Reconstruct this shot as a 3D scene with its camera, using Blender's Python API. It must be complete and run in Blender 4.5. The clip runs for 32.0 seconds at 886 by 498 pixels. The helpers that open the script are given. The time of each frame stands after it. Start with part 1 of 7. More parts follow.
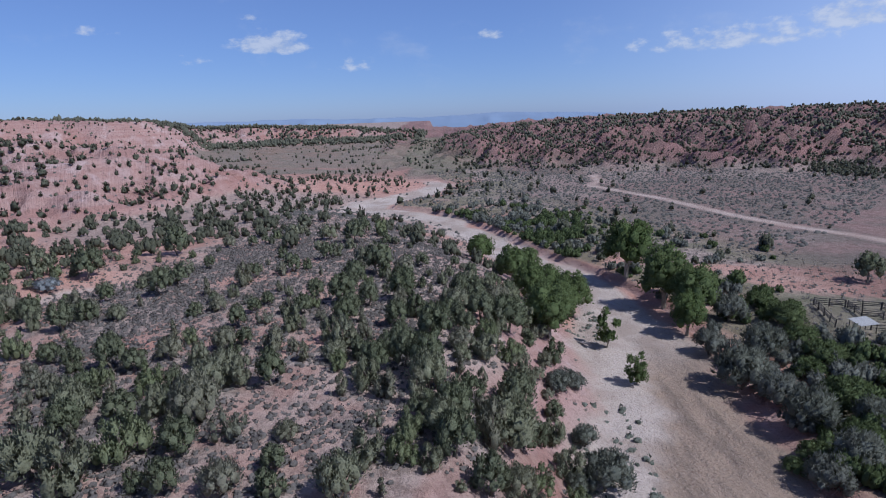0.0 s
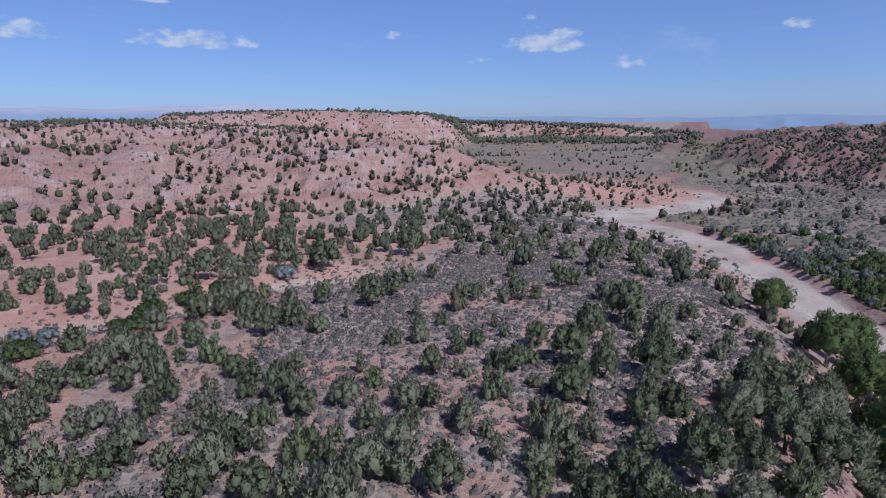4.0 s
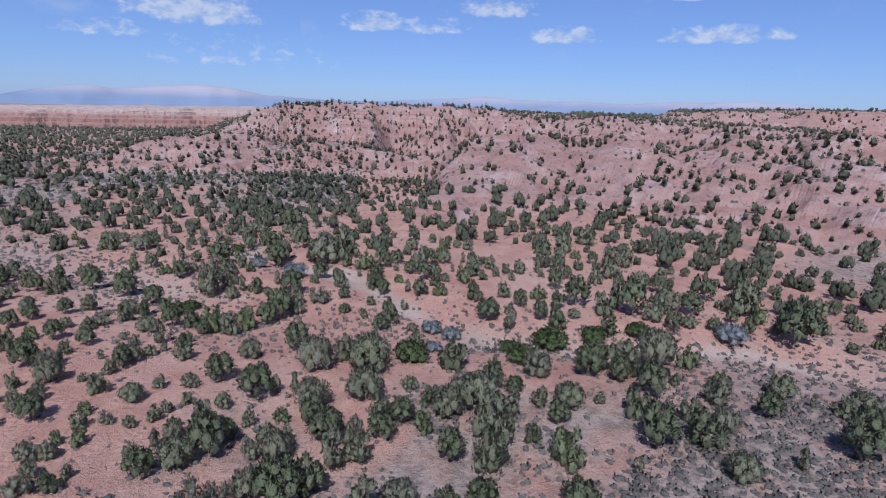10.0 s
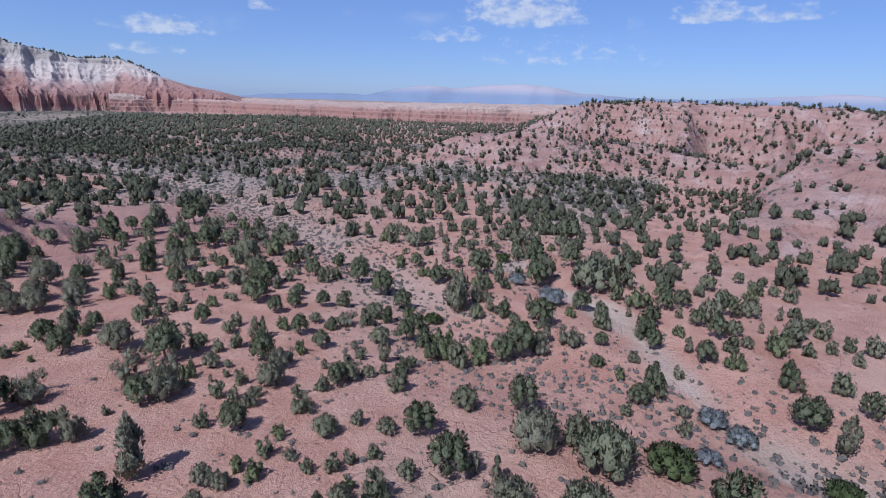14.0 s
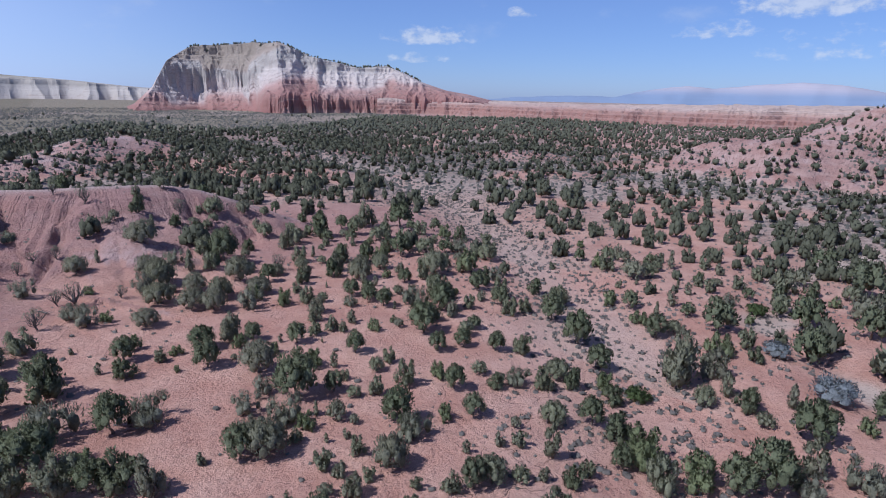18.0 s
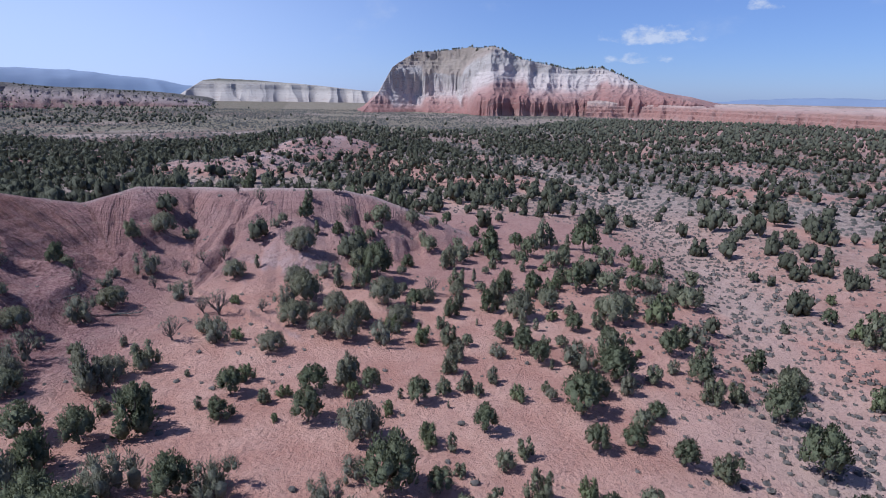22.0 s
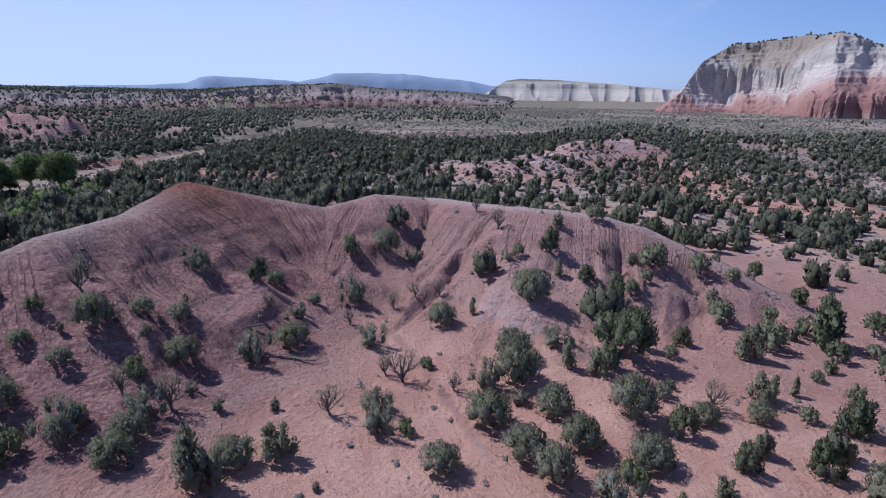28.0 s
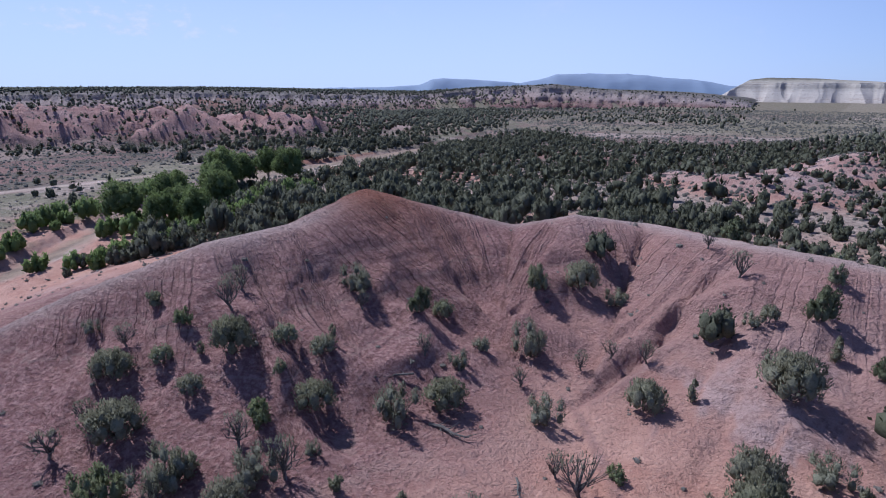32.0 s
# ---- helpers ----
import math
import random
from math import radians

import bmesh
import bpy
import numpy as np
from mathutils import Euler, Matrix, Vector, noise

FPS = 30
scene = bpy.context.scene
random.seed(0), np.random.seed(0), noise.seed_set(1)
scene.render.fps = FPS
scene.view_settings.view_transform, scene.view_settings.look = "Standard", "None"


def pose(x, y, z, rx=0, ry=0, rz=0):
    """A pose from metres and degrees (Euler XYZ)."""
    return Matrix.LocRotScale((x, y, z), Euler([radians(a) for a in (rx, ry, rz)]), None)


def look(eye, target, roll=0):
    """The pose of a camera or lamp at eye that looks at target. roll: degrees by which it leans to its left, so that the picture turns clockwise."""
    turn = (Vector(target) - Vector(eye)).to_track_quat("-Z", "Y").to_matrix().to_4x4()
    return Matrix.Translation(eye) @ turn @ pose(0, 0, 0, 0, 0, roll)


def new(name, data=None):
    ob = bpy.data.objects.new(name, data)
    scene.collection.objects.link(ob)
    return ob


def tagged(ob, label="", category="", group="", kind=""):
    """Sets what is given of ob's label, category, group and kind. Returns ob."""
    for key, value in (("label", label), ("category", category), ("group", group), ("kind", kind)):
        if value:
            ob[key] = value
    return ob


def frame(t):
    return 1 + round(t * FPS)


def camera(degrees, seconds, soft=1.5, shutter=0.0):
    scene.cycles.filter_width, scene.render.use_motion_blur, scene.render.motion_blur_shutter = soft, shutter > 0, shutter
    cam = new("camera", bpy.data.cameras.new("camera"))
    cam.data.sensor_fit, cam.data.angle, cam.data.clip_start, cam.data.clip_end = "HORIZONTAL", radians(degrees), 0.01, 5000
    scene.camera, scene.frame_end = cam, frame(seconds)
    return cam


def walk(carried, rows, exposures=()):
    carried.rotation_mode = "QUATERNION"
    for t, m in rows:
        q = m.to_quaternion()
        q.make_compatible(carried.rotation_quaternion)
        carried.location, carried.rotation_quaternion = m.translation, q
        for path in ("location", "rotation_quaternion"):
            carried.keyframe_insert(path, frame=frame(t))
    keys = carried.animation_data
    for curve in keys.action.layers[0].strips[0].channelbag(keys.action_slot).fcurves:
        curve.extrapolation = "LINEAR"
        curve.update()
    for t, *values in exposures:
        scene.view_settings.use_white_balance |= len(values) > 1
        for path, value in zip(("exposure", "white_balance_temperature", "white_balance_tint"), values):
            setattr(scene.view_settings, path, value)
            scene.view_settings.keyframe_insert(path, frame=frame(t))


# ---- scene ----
# ---- camera ----
cam = camera(76.86, 32.0, soft=1.0)
# seconds, x, y, z, and the three turns in degrees
ROWS = [
    (0.0, 2.21, -3.44, 23.59, 76.46, 1.92, 2.32),
    (0.5, 1.94, -0.89, 23.62, 76.48, 1.88, 4.23),
    (1.0, 1.59, 1.65, 23.65, 76.52, 1.73, 6.97),
    (1.5, 1.24, 4.18, 23.61, 76.58, 1.55, 10.50),
    (2.0, 0.86, 6.70, 23.51, 76.67, 1.29, 14.21),
    (2.5, 0.41, 9.11, 23.47, 76.73, 1.02, 17.92),
    (4.5, -1.75, 17.60, 23.46, 76.74, 0.25, 32.28),
    (5.0, -2.36, 19.56, 23.45, 76.73, 0.10, 36.48),
    (5.5, -3.09, 21.37, 23.47, 76.70, 0.01, 40.52),
    (6.0, -3.96, 22.96, 23.50, 76.69, -0.17, 44.44),
    (6.5, -4.96, 24.55, 23.53, 76.67, -0.34, 47.85),
    (7.0, -6.06, 26.11, 23.57, 76.64, -0.55, 51.53),
    (7.5, -7.29, 27.47, 23.64, 76.56, -0.73, 55.37),
    (8.0, -8.62, 28.66, 23.70, 76.44, -0.88, 59.58),
    (8.5, -10.14, 29.88, 23.78, 76.32, -1.01, 63.91),
    (9.0, -11.76, 30.99, 23.82, 76.22, -1.15, 68.29),
    (9.5, -13.34, 32.15, 23.90, 76.08, -1.32, 72.41),
    (10.0, -14.99, 33.14, 23.98, 75.92, -1.51, 76.38),
    (10.5, -16.56, 33.94, 24.08, 75.77, -1.60, 80.02),
    (11.0, -18.23, 34.43, 24.03, 75.64, -1.73, 83.52),
    (11.5, -19.93, 35.04, 24.05, 75.53, -1.83, 87.69),
    (12.0, -21.72, 35.55, 24.03, 75.34, -1.90, 92.19),
    (12.5, -23.62, 36.02, 24.02, 75.14, -1.93, 96.27),
    (13.0, -25.68, 36.37, 24.07, 75.02, -1.87, 100.12),
    (13.5, -27.62, 36.70, 24.16, 74.92, -1.81, 103.65),
    (14.0, -29.59, 36.91, 24.13, 74.89, -1.73, 106.91),
    (14.5, -31.63, 36.96, 24.09, 74.84, -1.64, 109.95),
    (16.5, -40.18, 35.84, 23.43, 74.73, -1.12, 122.04),
    (17.0, -42.15, 35.17, 23.36, 74.67, -1.05, 125.18),
    (17.5, -44.02, 34.42, 23.26, 74.60, -1.07, 128.21),
    (18.0, -45.77, 33.54, 23.24, 74.56, -1.13, 131.04),
    (18.5, -47.44, 32.60, 23.21, 74.52, -1.20, 133.71),
    (19.0, -49.01, 31.63, 23.23, 74.51, -1.27, 136.45),
    (19.5, -50.57, 30.61, 23.22, 74.48, -1.28, 139.08),
    (20.0, -52.02, 29.64, 23.29, 74.40, -1.20, 141.87),
    (20.5, -53.54, 28.58, 23.25, 74.42, -1.17, 144.66),
    (21.0, -55.02, 27.48, 23.26, 74.44, -1.13, 146.93),
    (21.5, -56.43, 26.40, 23.25, 74.46, -1.04, 149.27),
    (22.0, -57.79, 25.14, 23.08, 74.47, -0.93, 151.77),
    (22.5, -59.09, 23.56, 22.98, 74.49, -0.81, 153.95),
    (23.0, -60.20, 21.82, 22.82, 74.50, -0.74, 155.98),
    (23.5, -61.28, 20.00, 22.64, 74.53, -0.70, 157.95),
    (24.0, -62.25, 18.25, 22.47, 74.57, -0.68, 160.00),
    (24.5, -63.17, 16.46, 22.35, 74.60, -0.68, 162.40),
    (25.0, -63.92, 14.88, 22.36, 74.57, -0.62, 165.02),
    (25.5, -64.59, 13.32, 22.39, 74.55, -0.59, 167.80),
    (26.0, -65.19, 11.78, 22.38, 74.55, -0.60, 170.61),
    (26.5, -65.70, 10.13, 22.43, 74.54, -0.66, 173.34),
    (28.5, -67.47, 3.26, 22.78, 73.95, -0.30, 183.11),
    (29.0, -67.58, 1.68, 22.73, 73.95, -0.26, 185.92),
    (29.5, -67.59, -0.02, 22.63, 73.99, -0.22, 188.62),
    (30.0, -67.57, -1.68, 22.60, 73.98, -0.21, 191.12),
    (30.5, -67.45, -3.29, 22.56, 73.99, -0.19, 193.74),
    (31.0, -67.21, -4.93, 22.54, 73.97, -0.18, 196.44),
    (31.5, -66.95, -6.46, 22.52, 73.99, -0.17, 199.28),
    (32.0, -66.53, -8.05, 22.44, 74.06, -0.17, 202.06),
]
walk(cam, [(t, pose(*p)) for t, *p in ROWS], exposures=[(0.0, -0.28, 5450.0, 11.0), (8.0, -0.16, 5500.0, 11.0), (32.0, -0.08, 5450.0, 11.5)])

# ---- daylight ----
SUN_AZ, SUN_EL = 338.0, 52.0
sun_dir = Vector((math.cos(radians(SUN_AZ)) * math.cos(radians(SUN_EL)), math.sin(radians(SUN_AZ)) * math.cos(radians(SUN_EL)), math.sin(radians(SUN_EL))))
sun = new("sun", bpy.data.lights.new("sun", "SUN"))
sun.data.energy, sun.data.angle, sun.data.color = 4.8, radians(0.53), (1.0, 0.955, 0.9)
sun.matrix_world = look(sun_dir * 300, (0, 0, 0))


class Nodes:
    """A small helper to lay out a node tree."""

    def __init__(self, tree):
        self.tree = tree

    def add(self, kind, inputs=None, **settings):
        node = self.tree.nodes.new(kind)
        for key, value in settings.items():
            setattr(node, key, value)
        for key, value in (inputs or {}).items():
            if isinstance(value, bpy.types.NodeSocket):
                self.tree.links.new(value, node.inputs[key])
            else:
                node.inputs[key].default_value = value
        return node

    def math(self, op, a, b=0.0, c=0.0, clamp=False):
        return self.add("ShaderNodeMath", {0: a, 1: b, 2: c}, operation=op, use_clamp=clamp).outputs[0]

    def span(self, value, lo, hi, to_lo=0.0, to_hi=1.0):
        return self.add("ShaderNodeMapRange", {0: value, 1: lo, 2: hi, 3: to_lo, 4: to_hi}, interpolation_type="SMOOTHSTEP").outputs[0]

    def mix(self, fac, a, b):
        node = self.add("ShaderNodeMix", {0: fac}, data_type="RGBA")
        for n, v in ((6, a), (7, b)):
            if isinstance(v, bpy.types.NodeSocket):
                self.tree.links.new(v, node.inputs[n])
            else:
                node.inputs[n].default_value = (*v, 1.0) if len(v) == 3 else v
        return node.outputs[2]

    def noise(self, vector, scale, detail=4.0, rough=0.55, out=0):
        return self.add("ShaderNodeTexNoise", {"Vector": vector, "Scale": scale, "Detail": detail, "Roughness": rough}).outputs[out]

    def attr(self, name, out="Fac"):
        return self.add("ShaderNodeAttribute", attribute_name=name).outputs[out]


# clouds: azimuth, elevation, half width, half height (degrees), strength
CLOUDS = [
    (108.3, 6.6, 3.8, 1.1, 1.0), (101.0, 4.7, 2.4, 0.8, 0.45), (115.3, 5.3, 1.8, 0.5, 0.5), (87.7, 7.1, 1.4, 0.5, 0.8),
    (66.0, 5.3, 9.0, 1.2, 0.75), (57.5, 6.3, 4.0, 1.6, 0.85), (122.8, 7.5, 2.0, 0.4, 0.5), (110.1, 9.0, 0.8, 0.3, 0.7),
    (155.0, 6.7, 4.2, 0.8, 0.85), (141.4, 6.6, 5.6, 0.8, 0.9), (167.5, 7.4, 3.6, 0.8, 0.75), (161.5, 9.0, 4.2, 0.9, 0.8),
    (144.3, 9.9, 1.6, 0.4, 0.9), (173.2, 7.5, 3.4, 0.9, 0.95), (174.4, 10.4, 4.0, 0.8, 0.8), (185.5, 4.0, 9.0, 1.6, 0.4),
    (189.4, 7.6, 6.2, 1.6, 0.95), (222.4, 5.1, 4.6, 0.9, 0.85), (223.6, 3.2, 3.0, 0.5, 0.6), (213.8, 7.4, 1.4, 0.5, 0.75),
    (320.0, 5.0, 9.0, 1.6, 0.5), (196.5, 5.6, 3.6, 0.8, 0.6),
]


def make_world():
    world = bpy.data.worlds.new("sky")
    scene.world = world
    world.use_nodes = True
    n = Nodes(world.node_tree)
    out = world.node_tree.nodes["World Output"]
    back = world.node_tree.nodes["Background"]
    sky = n.add("ShaderNodeTexSky", sky_type="NISHITA", sun_disc=False, sun_elevation=radians(SUN_EL), sun_rotation=radians(90 - SUN_AZ), altitude=1700.0, air_density=1.0, dust_density=1.5, ozone_density=3.0)
    way = n.add("ShaderNodeTexCoord").outputs["Generated"]
    xyz = n.add("ShaderNodeSeparateXYZ", {0: way})
    az = n.math("MULTIPLY", n.math("ARCTAN2", xyz.outputs[1], xyz.outputs[0]), 180 / math.pi)
    el = n.math("MULTIPLY", n.math("ARCSINE", xyz.outputs[2]), 180 / math.pi)
    flat = n.add("ShaderNodeCombineXYZ", {0: n.math("MULTIPLY", az, 0.6), 1: el, 2: 0.0}).outputs[0]
    lumps = n.noise(flat, 0.95, 8.0, 0.6)
    total = None
    for a, e, w, h, s in CLOUDS:
        w, h = 1.25 * w, 1.2 * h
        da = n.math("ABSOLUTE", n.math("SUBTRACT", n.math("MODULO", n.math("ADD", n.math("SUBTRACT", az, a), 900.0), 360.0), 180.0))
        # flat base, billowing top
        up = n.math("DIVIDE", n.math("SUBTRACT", el, e), h)
        up = n.math("MAXIMUM", n.math("MULTIPLY", up, 0.68), n.math("MULTIPLY", up, -1.7))
        q = n.math("ADD", n.math("POWER", n.math("DIVIDE", da, w), 2.0), n.math("POWER", up, 2.0))
        v = n.math("MULTIPLY", n.math("SUBTRACT", 1.0, q), s, clamp=True)
        total = v if total is None else n.math("MAXIMUM", total, v)
    cover = n.span(n.math("ADD", n.math("MULTIPLY", total, 1.15), n.math("MULTIPLY", n.math("SUBTRACT", lumps, 0.5), 2.8)), 0.3, 1.15)
    cover = n.math("MULTIPLY", cover, n.span(total, 0.0, 0.22))
    wisps = n.math("MULTIPLY", n.span(n.noise(flat, 0.22, 6.0, 0.6), 0.56, 0.82), n.span(el, 1.0, 5.0))
    cover = n.math("MAXIMUM", cover, n.math("MULTIPLY", wisps, 0.35))
    white = n.mix(n.span(lumps, 0.35, 0.65), (6.2, 6.5, 7.2), (8.3, 8.2, 8.3))
    air = n.add("ShaderNodeMix", {0: 1.0, 6: sky.outputs[0], 7: (0.86, 0.95, 1.12, 1.0)}, data_type="RGBA", blend_type="MULTIPLY").outputs[2]
    air = n.mix(0.3, air, (3.3, 4.3, 8.6))
    # paler air low down, most of all under the sun
    toward = n.math("COSINE", n.math("MULTIPLY", n.math("SUBTRACT", az, SUN_AZ), math.pi / 180))
    haze = n.math("MULTIPLY", n.span(el, 26.0, 0.0), n.span(toward, -0.35, 0.6, 0.03, 0.85))
    air = n.mix(haze, air, (7.0, 8.0, 10.6))
    # deeper blue overhead
    air = n.add("ShaderNodeMix", {0: n.span(el, 12.0, 50.0), 6: air, 7: n.mix(0.55, air, (0.5, 0.9, 2.4))}, data_type="RGBA").outputs[2]
    n.tree.links.new(n.mix(n.math("MULTIPLY", cover, 0.68), air, white), back.inputs[0])
    back.inputs[1].default_value = 0.094
    n.tree.links.new(back.outputs[0], out.inputs[0])


make_world()

# ---- the lie of the land ----
HUB = (-35.0, 10.0)
_lattice = np.random.RandomState(7).rand(256, 256)


def value_noise(x, y):
    xi, yi = np.floor(x).astype(int), np.floor(y).astype(int)
    fx, fy = x - xi, y - yi
    fx, fy = fx * fx * (3 - 2 * fx), fy * fy * (3 - 2 * fy)
    a, b = _lattice[xi % 256, yi % 256], _lattice[(xi + 1) % 256, yi % 256]
    c, d = _lattice[xi % 256, (yi + 1) % 256], _lattice[(xi + 1) % 256, (yi + 1) % 256]
    return (a + (b - a) * fx) * (1 - fy) + (c + (d - c) * fx) * fy


def fbm(x, y, scale, octaves=4, rough=0.5):
    total, weight, norm = 0.0, 1.0, 0.0
    x, y = np.asarray(x, float) / scale, np.asarray(y, float) / scale
    for k in range(octaves):
        total, norm = total + weight * value_noise(x + 17.3 * k, y + 9.1 * k), norm + weight
        x, y, weight = 2.03 * x, 2.03 * y, weight * rough
    return total / norm


def ridged(x, y, scale, octaves=3):
    total, weight, norm = 0.0, 1.0, 0.0
    x, y = np.asarray(x, float) / scale, np.asarray(y, float) / scale
    for k in range(octaves):
        total, norm = total + weight * (1 - np.abs(2 * value_noise(x + 5.7 * k, y + 3.3 * k) - 1)), norm + weight
        x, y, weight = 2.1 * x, 2.1 * y, weight * 0.5
    return total / norm


def smooth(u):
    u = np.clip(u, 0, 1)
    return u * u * (3 - 2 * u)


def polar(x, y):
    x, y = np.asarray(x, float) - HUB[0], np.asarray(y, float) - HUB[1]
    return np.hypot(x, y), np.degrees(np.arctan2(y, x)) % 360


def by_azimuth(table, a, column):
    rows = sorted(table)
    return np.interp(a, [r[0] for r in rows], [r[column] for r in rows], period=360)


def to_line(x, y, line):
    """Distance to a polyline, with how far along (0..n-1) and on which side (+: left)."""
    best, along, side = np.full(np.shape(x), 1e9), np.zeros(np.shape(x)), np.zeros(np.shape(x))
    for k, (p, q) in enumerate(zip(line[:-1], line[1:])):
        dx, dy = q[0] - p[0], q[1] - p[1]
        u = np.clip(((x - p[0]) * dx + (y - p[1]) * dy) / (dx * dx + dy * dy), 0, 1)
        d = np.hypot(x - p[0] - u * dx, y - p[1] - u * dy)
        near = d < best
        best, along = np.where(near, d, best), np.where(near, k + u, along)
        side = np.where(near, np.sign(dx * (y - p[1]) - dy * (x - p[0])), side)
    return best, along, side


# the sandy wash, from south to north: x, y, half width of the bed
WASH = [(40, -700, 4), (52, -420, 4), (50, -264, 4.5), (55, -210, 5), (64, -172, 6), (58, -138, 5), (47, -98, 3), (30, -62, 2.6), (24, -20, 8), (26, 20, 7),
        (27, 41, 7), (30, 56, 6), (32, 76, 6), (31, 92, 4.5), (26, 112, 4), (18, 126, 3.6), (9, 150, 4), (-2, 178, 4.5), (-17, 198, 5), (-35, 209, 6),
        (-34, 226, 7), (-18, 248, 6), (-8, 282, 4), (-24, 330, 3), (-50, 400, 2.5), (-62, 520, 2), (-80, 900, 2)]
# the crest of the near ridge: x, y, height, half width
RIDGE = [(-4, -20, -4, 14), (-13, -28, 1.0, 17), (-22, -36.8, 6.1, 20), (-30, -43.1, 9.7, 22), (-34.7, -50.2, 10.4, 24), (-35.8, -61.8, 11.9, 27), (-43, -69.5, 8.4, 27),
         (-49.5, -73.5, 6.4, 27), (-57, -72.5, 8.5, 29), (-64.5, -76, 7.4, 31), (-70, -72.5, 7.4, 31), (-76, -69, 7.6, 31), (-83, -67, 7.4, 30), (-88, -66, 7.0, 29), (-92.5, -65, 5.8, 27), (-97, -63, 4.0, 24), (-103, -60, 1.4, 20), (-111, -56, -2.4, 16)]
# rows: azimuth, distance of the foot, distance of the crest, height of the crest
PINK_HILLS = [(98, 245, 266, -12), (101.6, 222, 250, -4), (106, 200, 252, 3), (112.5, 162, 252, 9), (118, 144, 254, 12.5), (124, 146, 258, 16), (128, 156, 260, 14), (132, 142, 262, 16.5),
              (137, 150, 262, 14), (141, 142, 260, 15.5), (146, 146, 256, 13), (150, 136, 252, 13.5), (154, 122, 250, 14), (157, 118, 248, 13.5), (159, 150, 248, 9), (161, 205, 252, 2), (165, 218, 256, 5), (170, 212, 258, 8.5), (176, 212, 256, 8.5),
              (182, 214, 252, 6.6), (187, 220, 250, 4.6), (192, 228, 255, 1.5), (197, 235, 260, -8)]
NORTH_TABLELAND = [(112, 330, 420, -12), (119, 330, 420, -3), (126, 330, 405, 9), (131, 325, 385, 15), (141, 315, 375, 19), (153, 305, 368, 21.5), (164, 300, 360, 24), (172.7, 298, 355, 24.5), (178, 298, 352, 23),
                   (182, 306, 352, 13), (186, 316, 355, 1), (190, 320, 355, -12)]
NORTH_CLIFF = [(113, 600, 640, -14), (115, 591, 632, 17), (117.4, 590, 630, 24.5), (122, 588, 630, 28), (128, 586, 630, 30), (134, 575, 620, 29), (142, 560, 610, 26), (150, 560, 610, -12)]
FAR_CLIFF = [(84, 960, 1000, -30), (90, 960, 1000, -14), (95.5, 960, 1000, -5), (98.5, 955, 990, 0.7), (100.7, 950, 985, 5), (109, 945, 985, 10.4), (116, 940, 985, 13.6), (122, 940, 985, 14), (130, 940, 985, -30)]
EAST_SLOPE = [(92, 430, 540, -20), (88, 400, 520, -4), (84.2, 340, 489, 3), (75.8, 315, 495, 8.5), (69, 312, 499, 11), (61.9, 325, 504, 13.5), (50, 342, 512, 14), (20, 360, 520, 18), (-10, 370, 520, 14), (-26, 380, 520, -12)]
EAST_HILLS = [(294.5, 300, 330, -10), (298, 296, 329, 2.4), (306, 288, 324, 7), (316, 284, 318, 9.6), (324, 280, 313, 10.6), (345, 290, 325, 11), (5, 300, 340, -12)]
SOUTH_RANGE = [(260, 1120, 1290, -30), (263, 1110, 1290, 2), (267, 1100, 1290, 14), (271.6, 1090, 1295, 20), (275, 1080, 1290, 22), (279.8, 1050, 1290, 33), (283, 1000, 1280, 30), (287, 960, 1240, 26), (290, 900, 1180, 20), (293, 850, 1100, 15), (299, 780, 1000, 17), (305, 720, 930, 19),
               (312, 690, 900, 21), (320, 690, 890, 20), (330, 690, 885, 18), (352, 700, 900, 14), (5, 720, 900, -20)]
# low bare knolls: x, y, radius, height above the ground
KNOLLS = [(-122, -222, 26, 8.5), (-146, -248, 26, 9.0), (-113, -198, 20, 7.5), (-94, -170, 18, 9.0), (-69, -174, 18, 5.5), (-80, -158, 16, 5.0), (-195, -170, 30, 5.5), (-262, -110, 34, 5.0), (-142, -226, 26, 5.0),
          (-100, -150, 20, 3.5), (-300, -20, 40, 6.0), (-215, -60, 34, 3.5), (-112, -112, 22, 2.5), (-235, 5, 36, 3.0), (-160, -120, 26, 2.5)]
# the sagebrush draw in the south-west
DRAW = [(-58, 92), (-70, 62), (-79, 38), (-85, 23), (-97, 14), (-109, 1), (-130, -22), (-150, -51), (-170, -91), (-183, -134), (-200, -190), (-230, -300)]
SAND_DRAW = [(-59, 91), (-66, 84), (-70, 62), (-76, 50), (-90, 44), (-100, 39), (-118, 23), (-140, 20), (-175, 28)]


def wash_level(y):
    return np.interp(y, [-700, -260, -80, 50, 200, 400, 700], [-9, -6.5, -5.6, -11.0, -11.6, -14, -17])


def plain_level(x, y):
    """The valley floor, before hills and washes."""
    r, a = polar(x, y)
    near = -0.2 - 0.022 * np.clip(-(x + 25), 0, 110) - 0.03 * np.clip(y - 60, 0, 150)
    south = np.interp(r, [0, 130, 260, 600, 1100, 1800, 4600], [-1.6, -2.6, -5, -9, -13, -22, -60])
    north = np.interp(r, [0, 150, 300, 600, 970, 4600], [-1.5, -4.5, -8.5, -14, -22, -90])
    far = north + (south - north) * smooth((np.abs((a - 90 + 180) % 360 - 180) - 70) / 40)
    return near + (far - near) * smooth((r - 70) / 90)


